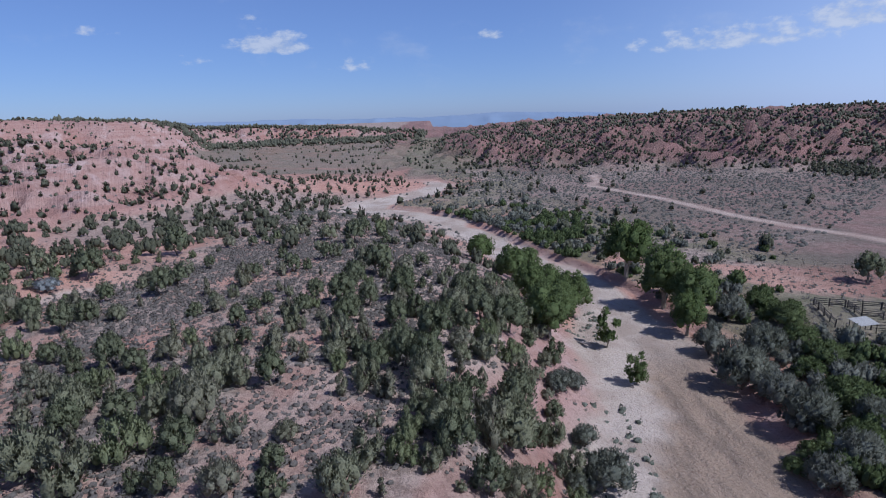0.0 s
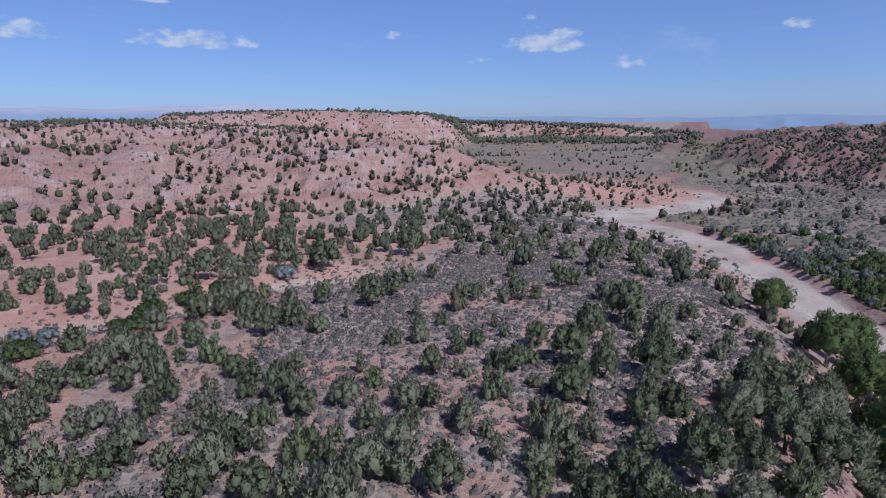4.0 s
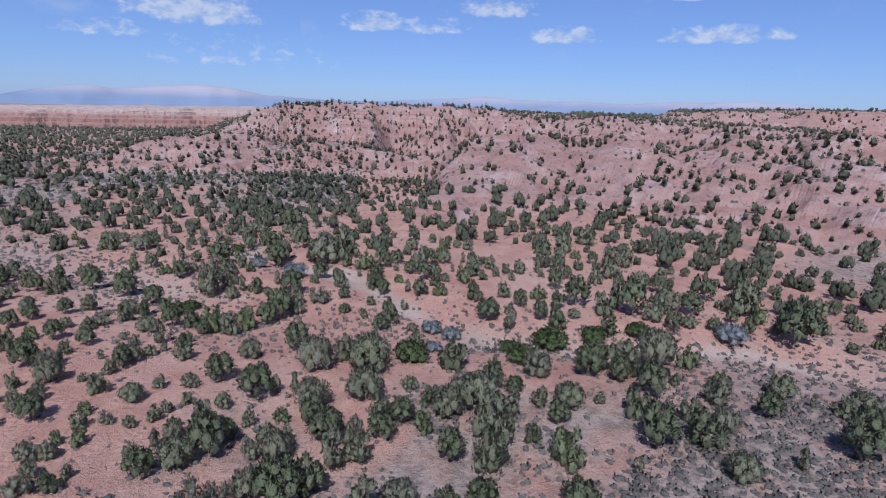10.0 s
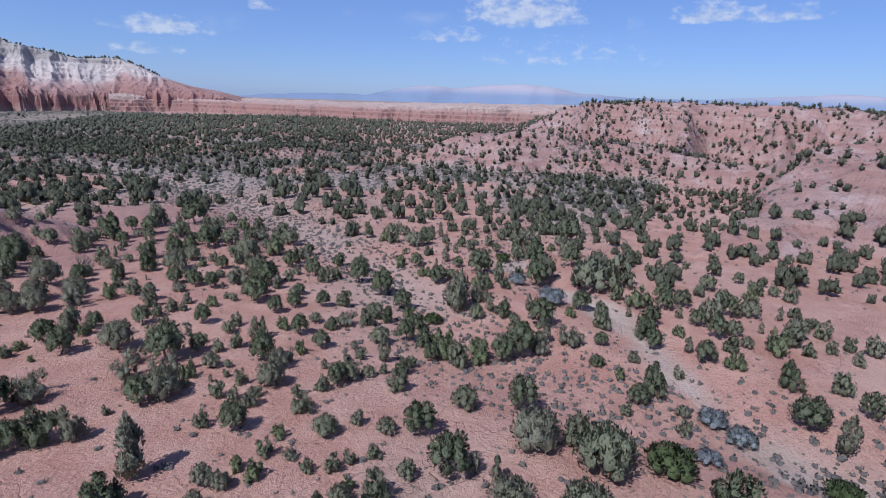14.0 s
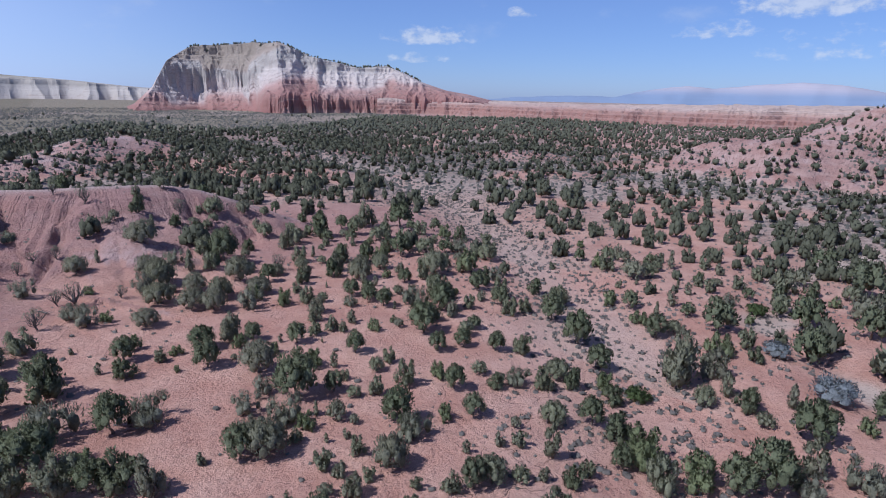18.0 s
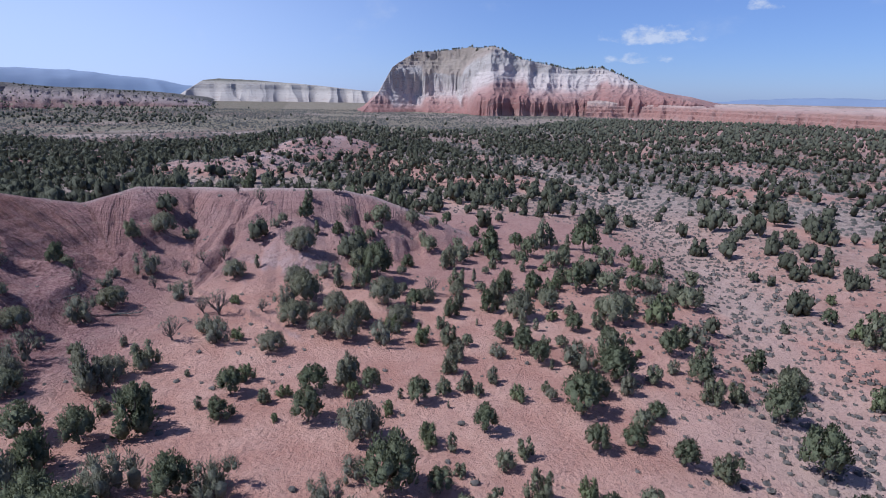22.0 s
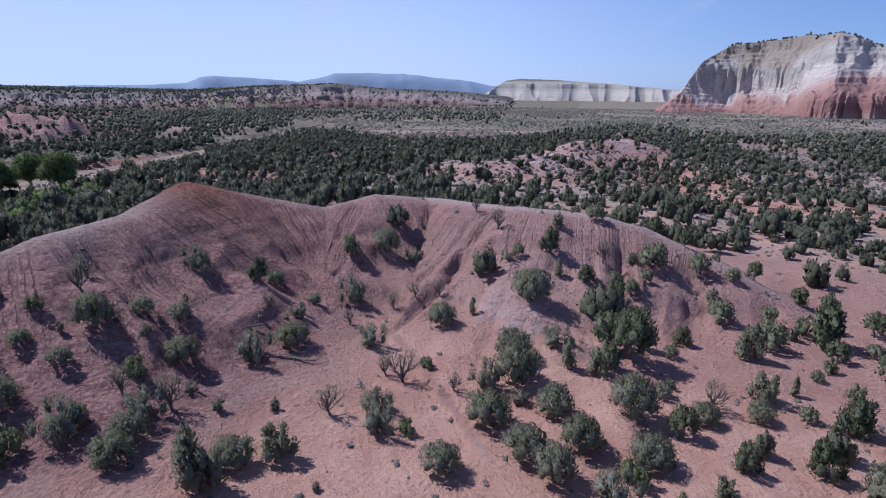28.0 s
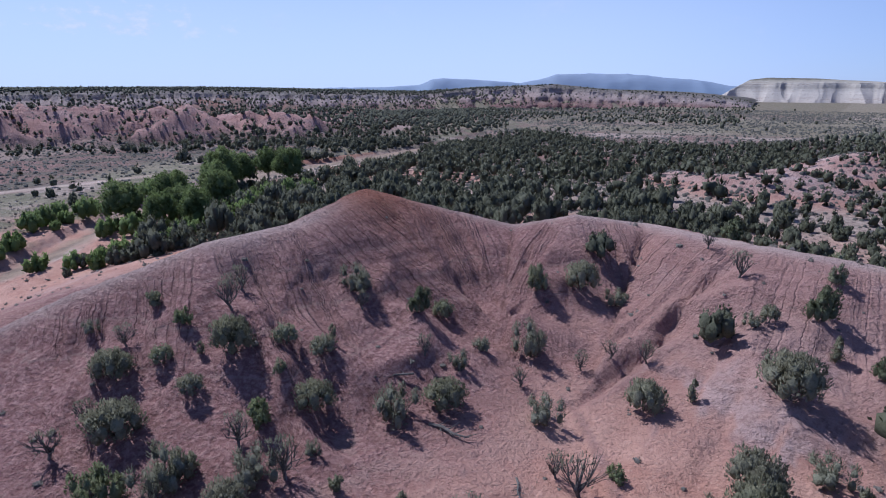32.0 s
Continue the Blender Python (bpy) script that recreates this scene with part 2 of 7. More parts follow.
def belt(z, r, a, table, wobble, back=0.0, steep=1.0, reach=90.0):
    """Raise z along a belt of hills; back: how much of the height is kept behind the crest."""
    foot, crest, top = (by_azimuth(table, a, k) for k in (1, 2, 3))
    u = (r + wobble - foot) / (crest - foot)
    rise = (0.6 * np.clip(u, 0, 1) + 0.4 * smooth(u)) ** steep
    fall = (1 - (1 - back) * smooth((r - crest) / reach)) * (1 - smooth((r - crest - 600) / 500))
    lift = (top - z) * rise * fall
    return np.maximum(z, z + np.where(top > z, lift, 0))


def ground(x, y):
    x, y = np.asarray(x, float), np.asarray(y, float)
    r, a = polar(x, y)
    z = plain_level(x, y)
    rough = fbm(x, y, 40, 4) - 0.5
    gullies = ridged(x, y, 38, 3)
    fine = ridged(x + 40, y, 11, 2)
    z = z + rough * np.clip(r / 90, 0.35, 1.6)
    # the wash and its terraces
    d, along, side = to_line(x, y, [w[:2] for w in WASH])
    half = np.interp(along, range(len(WASH)), [w[2] for w in WASH])
    bed = wash_level(y)
    d = d + 2.4 * (fbm(x, y, 14, 3) - 0.5)
    east = bed + 1.4 + 1.4 * smooth((d - half - 5) / 14) + 0.004 * np.clip(d - 20, 0, 300)
    reach = np.interp(y, [-300, -150, -40, 20, 50, 100, 160, 230, 300], [40, 40, 22, 15, 17, 24, 36, 46, 60])
    west = bed + 0.7 * smooth((d - half) / 3) + (np.maximum(z, bed + 1.5) - bed - 0.7) * smooth((d - half - 5) / reach)
    valley = np.where(side < 0, np.minimum(np.maximum(east, bed), bed + 4), west)
    valley = np.where((side < 0) & (d > 150), valley + (z - valley) * smooth((d - 150) / 200), valley)
    z = np.where(d < half, bed + 0.12 * fine, bed + (valley - bed) * smooth((d - half) / 1.6))
    flat = z
    # hills
    z = belt(z, r, a, PINK_HILLS, 62 * (ridged(np.radians(a) * 200, 0.2 * r, 46, 3) - 0.72) + 10 * (fine - 0.6), 0.1, 0.85, 48.0)
    z = belt(z, r, a, NORTH_TABLELAND, 75 * (ridged(np.radians(a) * 340 + 60, 0.3 * r, 40, 3) - 0.7) + 18 * (fine - 0.6), 0.94, 0.8)
    z = belt(z, r, a, NORTH_CLIFF, 26 * (gullies - 0.7) + 14 * (fine - 0.6), 0.97, 0.8)
    z = belt(z, r, a, FAR_CLIFF, 30 * (gullies - 0.7) + 20 * (fine - 0.6), 1.0, 0.8)
    z = belt(z, r, a, EAST_SLOPE, 90 * (gullies - 0.7) + 20 * (fine - 0.6), 1.0, 0.9)
    z = belt(z, r, a, EAST_HILLS, 26 * (gullies - 0.7) + 8 * (fine - 0.6), 0.3, 0.8)
    z = belt(z, r, a, [(q[0], q[1] + 60, q[2] + 60, q[3] - 9 if q[0] > 270 else -60) for q in SOUTH_RANGE], 0.0, 0.95, 0.8)
    worn = np.clip((z - flat) / 5, 0, 1)
    deep = np.where(((a > 258) | (a < 95)) & (r > 270), 2.1, 1.0)
    deep = np.where((a > 98) & (a < 200) & (r < 300), np.where(a < 140, 1.3, 0.7), deep)
    z = z - worn * deep * (9.0 * (0.66 - ridged(x, y, 30, 2)) + 3.2 * (0.66 - ridged(x + 9, y + 4, 9, 2)))
    for kx, ky, kr, kh in KNOLLS:
        z = z + 0.65 * kh * np.exp(-(((x - kx) ** 2 + (y - ky) ** 2) / (0.55 * kr * kr))) * (0.75 + 0.5 * gullies)
    # the draws
    d2, along2, _ = to_line(x, y, DRAW)
    z = z - 1.3 * np.exp(-((d2 / 9) ** 2)) * (r < 320)
    d3, _, _ = to_line(x, y, SAND_DRAW)
    z = z - 0.9 * np.exp(-((d3 / 4) ** 2))
    # the near ridge, rounded on top, with spurs and rills
    d4, s4, side4 = to_line(x, y, [c[:2] for c in RIDGE])
    top = np.interp(s4, range(len(RIDGE)), [c[2] for c in RIDGE])
    wide = np.interp(s4, range(len(RIDGE)), [c[3] for c in RIDGE])
    wide = np.where(side4 > 0, wide * 0.8, wide)
    u = d4 / wide
    spur = ridged(x + 11, y - 6, 13, 2)
    u = u + (0.42 * (0.66 - spur) + 0.1 * (0.66 - ridged(x, y + 3, 5, 2))) * smooth(u * 2.4)
    shape = np.interp(u, [0, 0.06, 0.2, 0.45, 0.7, 0.85, 1.0, 1.2, 1.5, 9], [1.0, 0.985, 0.87, 0.56, 0.29, 0.17, 0.1, 0.04, 0.0, 0.0])
    lift = np.maximum(0, top - z) * shape
    rill = (1 - np.abs(2 * value_noise(s4 * 7.5 + 0.12 * fbm(x, y, 4, 2), s4 * 0 + 3.1) - 1)) ** 2
    rill = rill * smooth(u * 5) * smooth((1.0 - u) * 3) * np.clip(lift / 3, 0, 1)
    metres = np.interp(s4, range(len(RIDGE)), np.r_[0, np.cumsum([math.dist(p[:2], q[:2]) for p, q in zip(RIDGE[:-1], RIDGE[1:])])])
    run = smooth(u * 3.2) * smooth((1.2 - u) * 2.5) * np.clip(lift / 2.5, 0, 1)
    vee = (1 - np.abs(2 * value_noise(metres / 4.6 + 0.9 * fbm(x, y, 7, 3), s4 * 0 + 7.7) - 1)) ** 2.5
    vee_small = (1 - np.abs(2 * value_noise(metres / 1.7 + 0.5 * fbm(x, y, 4, 2), s4 * 0 + 2.2) - 1)) ** 2
    crack = (1 - np.abs(2 * value_noise(metres / 0.95 + 1.3 * fbm(x, y, 3.0, 3), s4 * 0 + 5.1) - 1)) ** 3
    z = z - run * (1.5 * vee + 0.55 * vee_small + 0.3 * crack * smooth((fbm(x, y, 8, 2) - 0.32) / 0.2))
    z = z + lift - 0.3 * rill * smooth((fbm(x, y, 9, 3) - 0.35) / 0.35)
    z = z + 0.16 * (fbm(x, y, 2.2, 3) - 0.5) * (r < 160)
    z = z + 0.28 * (fbm(x, y, 3.0, 4, 0.65) - 0.5) * np.clip(lift / 2, 0, 1)
    shelf = 1.3 * smooth(u * 4) * smooth((1.1 - u) * 3) * np.clip(lift / 3, 0, 1)
    z = z + shelf * 0.1 * (smooth(((z / 1.5) % 1.0 - 0.3) / 0.4) - (z / 1.5) % 1.0)
    return z


def rill_lines(x, y):
    """Metres along the nearest crest, and how strongly the slope there is rilled."""
    r, a = polar(x, y)
    d, s, side = to_line(x, y, [c[:2] for c in RIDGE])
    steps = np.r_[0, np.cumsum([math.dist(p[:2], q[:2]) for p, q in zip(RIDGE[:-1], RIDGE[1:])])]
    along = np.interp(s, range(len(RIDGE)), steps)
    near = smooth((26 - d) / 8) * smooth((d - 0.8) / 2.5) * (y < -12) * (0.35 + 0.65 * smooth((x + 68) / 18))
    lifted = smooth((ground(x, y) - plain_level(x, y) - 2) / 4) * (r > 110)
    near = near * smooth((ground(x, y) - plain_level(x, y) - 2.5) / 3)
    return np.where(near > 0, along, np.radians(a) * 250), np.maximum(near, 0.3 * lifted)

# ---- materials ----
def material(name):
    m = bpy.data.materials.new(name)
    m.use_nodes = True
    n = Nodes(m.node_tree)
    shader = m.node_tree.nodes["Principled BSDF"]
    shader.inputs["Specular IOR Level"].default_value = 0.15
    shader.inputs["Roughness"].default_value = 0.9
    return m, n, shader


def finish(n, shader, colour, height=None, strength=0.5, distance=0.1, rough=None):
    n.tree.links.new(colour, shader.inputs["Base Color"])
    if height is not None:
        bump = n.add("ShaderNodeBump", {"Height": height, "Strength": strength, "Distance": distance})
        n.tree.links.new(bump.outputs[0], shader.inputs["Normal"])
    if rough is not None:
        n.tree.links.new(rough, shader.inputs["Roughness"])


def ground_material():
    m, n, shader = material("desert_ground")
    pos = n.add("ShaderNodeNewGeometry").outputs["Position"]
    big = n.noise(pos, 0.025, 6.0, 0.6)
    mid = n.noise(pos, 0.22, 6.0, 0.6)
    grain = n.noise(pos, 2.6, 6.0, 0.65)
    soil = n.mix(n.span(mid, 0.3, 0.72), (0.415, 0.215, 0.163), (0.53, 0.318, 0.247))
    soil = n.mix(n.math("MULTIPLY", n.span(grain, 0.42, 0.7), 0.35), soil, (0.30, 0.15, 0.11))
    soil = n.mix(n.math("MULTIPLY", n.span(big, 0.52, 0.66), 0.5), soil, (0.55, 0.37, 0.30))
    # bare hills: pinkish clay with paler and redder beds
    xyz = n.add("ShaderNodeSeparateXYZ", {0: pos})
    level = n.math("ADD", xyz.outputs[2], n.math("MULTIPLY", n.math("SUBTRACT", mid, 0.5), 2.5))
    bands = n.add("ShaderNodeTexNoise", {"W": n.math("MULTIPLY", level, 0.42), "Scale": 1.0, "Detail": 3.0}, noise_dimensions="1D").outputs[0]
    clay = n.mix(n.span(bands, 0.36, 0.64), (0.35, 0.202, 0.155), (0.42, 0.278, 0.22))
    clay = n.mix(n.math("MULTIPLY", n.span(big, 0.45, 0.7), 0.5), clay, (0.46, 0.32, 0.265))
    clay = n.mix(n.math("MULTIPLY", n.span(grain, 0.4, 0.75), 0.3), clay, (0.33, 0.18, 0.14))
    patch = n.noise(pos, 0.07, 6.0, 0.7)
    clay = n.mix(n.math("MULTIPLY", n.span(patch, 0.5, 0.66), 0.6), clay, (0.53, 0.42, 0.36))
    clay = n.mix(n.math("MULTIPLY", n.span(patch, 0.46, 0.34), 0.55), clay, (0.33, 0.19, 0.15))
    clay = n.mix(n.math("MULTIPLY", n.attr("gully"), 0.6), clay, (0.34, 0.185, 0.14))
    clay = n.mix(n.math("MULTIPLY", n.span(n.noise(pos, 0.5, 5.0, 0.75), 0.54, 0.64), 0.6), clay, (0.16, 0.1, 0.082))
    clay = n.mix(n.math("MULTIPLY", n.span(n.noise(pos, 1.3, 4.0, 0.7), 0.6, 0.67), 0.6), clay, (0.1, 0.085, 0.06))
    clay = n.add("ShaderNodeMix", {0: 1.0, 6: clay, 7: (0.97, 0.955, 1.04, 1.0)}, data_type="RGBA", blend_type="MULTIPLY").outputs[2]
    colour = n.mix(n.attr("clay"), soil, clay)
    ash = n.mix(n.span(n.noise(pos, 0.9, 5.0, 0.7), 0.36, 0.62), (0.165, 0.142, 0.122), (0.39, 0.32, 0.272))
    colour = n.mix(n.attr("sage"), colour, ash)
    # purplish scree of the near ridge
    scree = n.mix(n.span(grain, 0.38, 0.66), (0.29, 0.145, 0.138), (0.5, 0.295, 0.268))
    layer = n.math("ADD", xyz.outputs[2], n.math("MULTIPLY", n.math("SUBTRACT", mid, 0.5), 1.2))
    strata = n.add("ShaderNodeTexNoise", {"W": layer, "Scale": 1.1, "Detail": 3.0, "Roughness": 0.6}, noise_dimensions="1D").outputs[0]
    scree = n.mix(n.math("MULTIPLY", n.span(strata, 0.5, 0.62), 0.25), scree, (0.145, 0.07, 0.066))
    scree = n.mix(n.math("MULTIPLY", n.span(strata, 0.42, 0.34), 0.5), scree, (0.47, 0.31, 0.265))
    crumb = n.noise(pos, 1.5, 6.0, 0.72)
    scree = n.mix(n.math("MULTIPLY", n.span(crumb, 0.48, 0.36), 0.32), scree, (0.17, 0.075, 0.07))
    # Gully mask darkens the scree, a colour cue for shading between the ribs.
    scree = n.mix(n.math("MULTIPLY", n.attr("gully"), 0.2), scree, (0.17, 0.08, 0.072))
    colour = n.mix(n.attr("scree"), colour, scree)
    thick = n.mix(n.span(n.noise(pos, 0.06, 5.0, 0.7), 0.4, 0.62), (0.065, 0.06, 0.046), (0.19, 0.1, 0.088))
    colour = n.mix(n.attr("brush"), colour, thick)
    colour = n.mix(n.math("MULTIPLY", n.attr("rim"), 0.95), colour, n.mix(grain, (0.36, 0.27, 0.235), (0.62, 0.52, 0.46)))
    red = n.mix(n.span(grain, 0.35, 0.7), (0.235, 0.09, 0.062), (0.345, 0.15, 0.1))
    colour = n.mix(n.attr("rust"), colour, red)
    wet = n.span(n.noise(pos, 0.11, 5.0, 0.6), 0.42, 0.62)
    sand = n.mix(wet, (0.49, 0.405, 0.345), (0.38, 0.3, 0.245))
    bed = n.mix(n.span(n.noise(n.add("ShaderNodeMapping", {0: pos, 3: (0.5, 0.07, 0.5)}).outputs[0], 1.0, 5.0, 0.65), 0.36, 0.64), (0.2, 0.15, 0.115), (0.33, 0.24, 0.175))
    sand = n.mix(n.attr("bed"), sand, bed)
    sand = n.mix(n.math("MULTIPLY", n.span(grain, 0.45, 0.7), 0.4), sand, (0.36, 0.29, 0.235))
    colour = n.mix(n.attr("sand"), colour, sand)
    grass = n.mix(n.span(mid, 0.35, 0.65), (0.135, 0.13, 0.08), (0.225, 0.195, 0.135))
    colour = n.mix(n.attr("grass"), colour, grass)
    dirt = n.math("MULTIPLY", n.span(n.noise(pos, 3.4, 5.0, 0.75), 0.57, 0.63), 0.6)
    colour = n.mix(dirt, colour, (0.17, 0.10, 0.08))
    chips = n.math("MULTIPLY", n.span(n.noise(pos, 3.1, 5.0, 0.75), 0.55, 0.66), 0.35)
    colour = n.mix(chips, colour, (0.56, 0.39, 0.32))
    # thin winding runnels
    vein = n.math("ABSOLUTE", n.math("SUBTRACT", n.noise(pos, 0.13, 4.0, 0.55), 0.5))
    vein = n.math("MULTIPLY", n.math("MULTIPLY", n.span(vein, 0.006, 0.0), n.span(big, 0.46, 0.58)), n.math("SUBTRACT", 1.0, n.math("MAXIMUM", n.attr("sage"), n.attr("sand")), clamp=True))
    colour = n.mix(n.math("MULTIPLY", vein, 0.1), colour, (0.2, 0.11, 0.09))
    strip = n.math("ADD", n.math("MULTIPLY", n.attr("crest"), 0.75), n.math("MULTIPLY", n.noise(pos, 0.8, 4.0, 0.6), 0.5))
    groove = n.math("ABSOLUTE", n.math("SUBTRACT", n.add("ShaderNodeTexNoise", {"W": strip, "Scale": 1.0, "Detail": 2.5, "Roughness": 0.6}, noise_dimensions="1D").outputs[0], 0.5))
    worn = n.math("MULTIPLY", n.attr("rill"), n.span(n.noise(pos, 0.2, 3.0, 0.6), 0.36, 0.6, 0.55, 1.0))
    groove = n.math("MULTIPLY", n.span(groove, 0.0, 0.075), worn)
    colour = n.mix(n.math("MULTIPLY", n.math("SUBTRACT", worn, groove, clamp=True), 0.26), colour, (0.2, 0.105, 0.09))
    height = n.math("ADD", n.math("MULTIPLY", grain, n.math("ADD", 0.5, n.math("MULTIPLY", n.attr("scree"), 0.4))), n.math("MULTIPLY", n.noise(pos, 11.0, 3.0, 0.6), 0.12))
    height = n.math("ADD", height, n.math("MULTIPLY", groove, 0.65))
    height = n.math("SUBTRACT", height, n.math("MULTIPLY", vein, 0.15))
    height = n.math("ADD", height, n.math("MULTIPLY", mid, 1.2))
    height = n.math("ADD", height, n.math("MULTIPLY", n.math("ADD", n.math("MULTIPLY", strata, 0.8), n.math("MULTIPLY", crumb, 1.3)), n.attr("scree")))
    finish(n, shader, colour, height, 1.0, 0.6)
    return m


def leaf_material(name, dark, light, tip, scale=1.4, through_leaf=0.35):
    m, n, shader = material(name)
    pos = n.add("ShaderNodeNewGeometry")
    info = n.add("ShaderNodeObjectInfo").outputs["Random"]
    mixv = n.noise(pos.outputs["Position"], scale, 3.0, 0.6)
    colour = n.mix(n.span(mixv, 0.32, 0.68), dark, light)
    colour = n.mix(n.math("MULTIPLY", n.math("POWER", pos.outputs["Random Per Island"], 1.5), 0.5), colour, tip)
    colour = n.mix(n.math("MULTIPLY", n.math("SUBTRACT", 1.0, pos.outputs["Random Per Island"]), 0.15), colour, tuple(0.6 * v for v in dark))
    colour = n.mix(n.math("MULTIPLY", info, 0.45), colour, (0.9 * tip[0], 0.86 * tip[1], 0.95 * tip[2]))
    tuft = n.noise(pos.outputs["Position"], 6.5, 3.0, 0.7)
    # Hollows between tufts are darkened in the colour, in place of their shade.
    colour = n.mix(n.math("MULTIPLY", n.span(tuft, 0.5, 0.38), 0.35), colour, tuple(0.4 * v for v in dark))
    stand = n.noise(pos.outputs["Position"], 0.13, 2.0, 0.5)
    colour = n.mix(n.math("MULTIPLY", n.span(stand, 0.4, 0.7), 0.4), colour, tip)
    finish(n, shader, colour, tuft, 0.9, 0.12)
    shader.inputs["Roughness"].default_value = 0.75
    thin = n.add("ShaderNodeBsdfTranslucent", {"Color": colour})
    both = n.add("ShaderNodeMixShader", {0: through_leaf, 1: shader.outputs[0], 2: thin.outputs[0]})
    n.tree.links.new(both.outputs[0], n.tree.nodes["Material Output"].inputs[0])
    return m


def bark_material(name, a, b):
    m, n, shader = material(name)
    pos = n.add("ShaderNodeNewGeometry").outputs["Position"]
    wave = n.noise(n.add("ShaderNodeMapping", {0: pos, 3: (9, 9, 1.2)}).outputs[0], 1.5, 4.0, 0.6)
    finish(n, shader, n.mix(n.span(wave, 0.35, 0.65), a, b), wave, 0.6, 0.03)
    return m


def cliff_material(name, stops, z_lo, z_hi, streak=0.5, warp=5.0, thick=0.35, pale=(0.55, 0.5, 0.46), seam=0.45):
    """Banded rock: stops are (height 0..1, colour)."""
    m, n, shader = material(name)
    pos = n.add("ShaderNodeNewGeometry").outputs["Position"]
    xyz = n.add("ShaderNodeSeparateXYZ", {0: pos})
    wob = n.noise(pos, 0.012, 5.0, 0.6)
    drip = n.noise(n.add("ShaderNodeMapping", {0: pos, 3: (0.09, 0.09, 0.008)}).outputs[0], 1.0, 4.0, 0.6)
    level = n.math("ADD", n.attr("level"), n.math("MULTIPLY", n.math("SUBTRACT", wob, 0.5), warp * 1.2))
    level = n.math("ADD", level, n.math("MULTIPLY", n.math("SUBTRACT", drip, 0.5), warp * 0.9))
    ramp = n.add("ShaderNodeValToRGB", {0: n.span(level, z_lo, z_hi)})
    ramp.inputs[0].default_value = 0
    fac = n.add("ShaderNodeMapRange", {0: level, 1: z_lo, 2: z_hi}).outputs[0]
    n.tree.links.new(fac, ramp.inputs[0])
    ramp.color_ramp.elements.remove(ramp.color_ramp.elements[1])
    for k, (at, c) in enumerate(stops):
        e = ramp.color_ramp.elements[0] if k == 0 else ramp.color_ramp.elements.new(at)
        e.position, e.color = at, (*c, 1.0)
    colour = ramp.outputs[0]
    beds = n.add("ShaderNodeTexNoise", {"W": n.math("MULTIPLY", level, thick), "Scale": 1.0, "Detail": 5.0, "Roughness": 0.7}, noise_dimensions="1D").outputs[0]
    seams = n.math("MULTIPLY", n.span(n.noise(pos, 0.02, 4.0, 0.6), 0.42, 0.62), seam)
    colour = n.mix(n.math("MULTIPLY", n.span(beds, 0.5, 0.62), seams), colour, (0.22, 0.165, 0.145))
    colour = n.mix(n.math("MULTIPLY", n.span(beds, 0.44, 0.34), n.math("MULTIPLY", seams, 0.7)), colour, pale)
    runs = n.noise(n.add("ShaderNodeMapping", {0: pos, 3: (0.16, 0.16, 0.02)}).outputs[0], 1.0, 5.0, 0.65)
    colour = n.mix(n.math("MULTIPLY", n.span(runs, 0.46, 0.66), streak), colour, (0.30, 0.235, 0.21))
    scrub = n.span(n.noise(pos, 0.12, 4.0, 0.75), 0.6, 0.68)
    flat = n.add("ShaderNodeSeparateXYZ", {0: n.add("ShaderNodeNewGeometry").outputs["Normal"]}).outputs[2]
    colour = n.mix(n.math("MULTIPLY", scrub, n.span(flat, 0.6, 0.92, 0.12, 0.85)), colour, (0.1, 0.095, 0.07))
    finish(n, shader, colour, n.math("ADD", n.math("MULTIPLY", runs, 1.6), n.math("MULTIPLY", beds, 0.7)), 0.9, 1.8)
    return m


GROUND = ground_material()
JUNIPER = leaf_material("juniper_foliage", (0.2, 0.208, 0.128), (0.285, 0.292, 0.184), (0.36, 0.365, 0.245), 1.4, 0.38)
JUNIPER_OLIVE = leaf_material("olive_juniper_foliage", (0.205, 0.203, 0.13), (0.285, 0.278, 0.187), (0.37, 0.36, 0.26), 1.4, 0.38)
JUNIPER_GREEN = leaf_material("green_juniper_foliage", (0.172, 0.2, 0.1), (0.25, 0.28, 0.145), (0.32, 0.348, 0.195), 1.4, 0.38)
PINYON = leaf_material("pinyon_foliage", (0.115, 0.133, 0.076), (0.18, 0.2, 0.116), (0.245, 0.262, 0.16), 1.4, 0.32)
# Woodland copy of the foliage, darkened for the self-shade its simple crowns lack.
SHADED_FOREST = leaf_material("shade_darkened_forest_foliage", (0.078, 0.083, 0.054), (0.125, 0.13, 0.085), (0.175, 0.175, 0.12), 0.4, 0.25)
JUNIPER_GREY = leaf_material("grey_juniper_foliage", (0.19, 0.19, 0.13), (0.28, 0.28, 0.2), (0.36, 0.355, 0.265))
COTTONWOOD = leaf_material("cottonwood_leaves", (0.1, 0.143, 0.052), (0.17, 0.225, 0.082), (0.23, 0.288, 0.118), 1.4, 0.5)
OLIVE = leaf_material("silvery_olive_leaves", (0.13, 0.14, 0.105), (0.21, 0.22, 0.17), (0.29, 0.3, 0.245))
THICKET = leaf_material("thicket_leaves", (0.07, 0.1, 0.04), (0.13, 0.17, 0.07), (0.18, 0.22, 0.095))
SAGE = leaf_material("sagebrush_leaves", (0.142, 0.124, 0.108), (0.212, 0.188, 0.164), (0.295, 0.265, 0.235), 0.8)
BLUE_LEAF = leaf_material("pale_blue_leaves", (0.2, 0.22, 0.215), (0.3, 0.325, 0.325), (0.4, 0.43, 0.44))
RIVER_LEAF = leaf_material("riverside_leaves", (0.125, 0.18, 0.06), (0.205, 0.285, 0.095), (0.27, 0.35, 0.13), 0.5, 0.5)
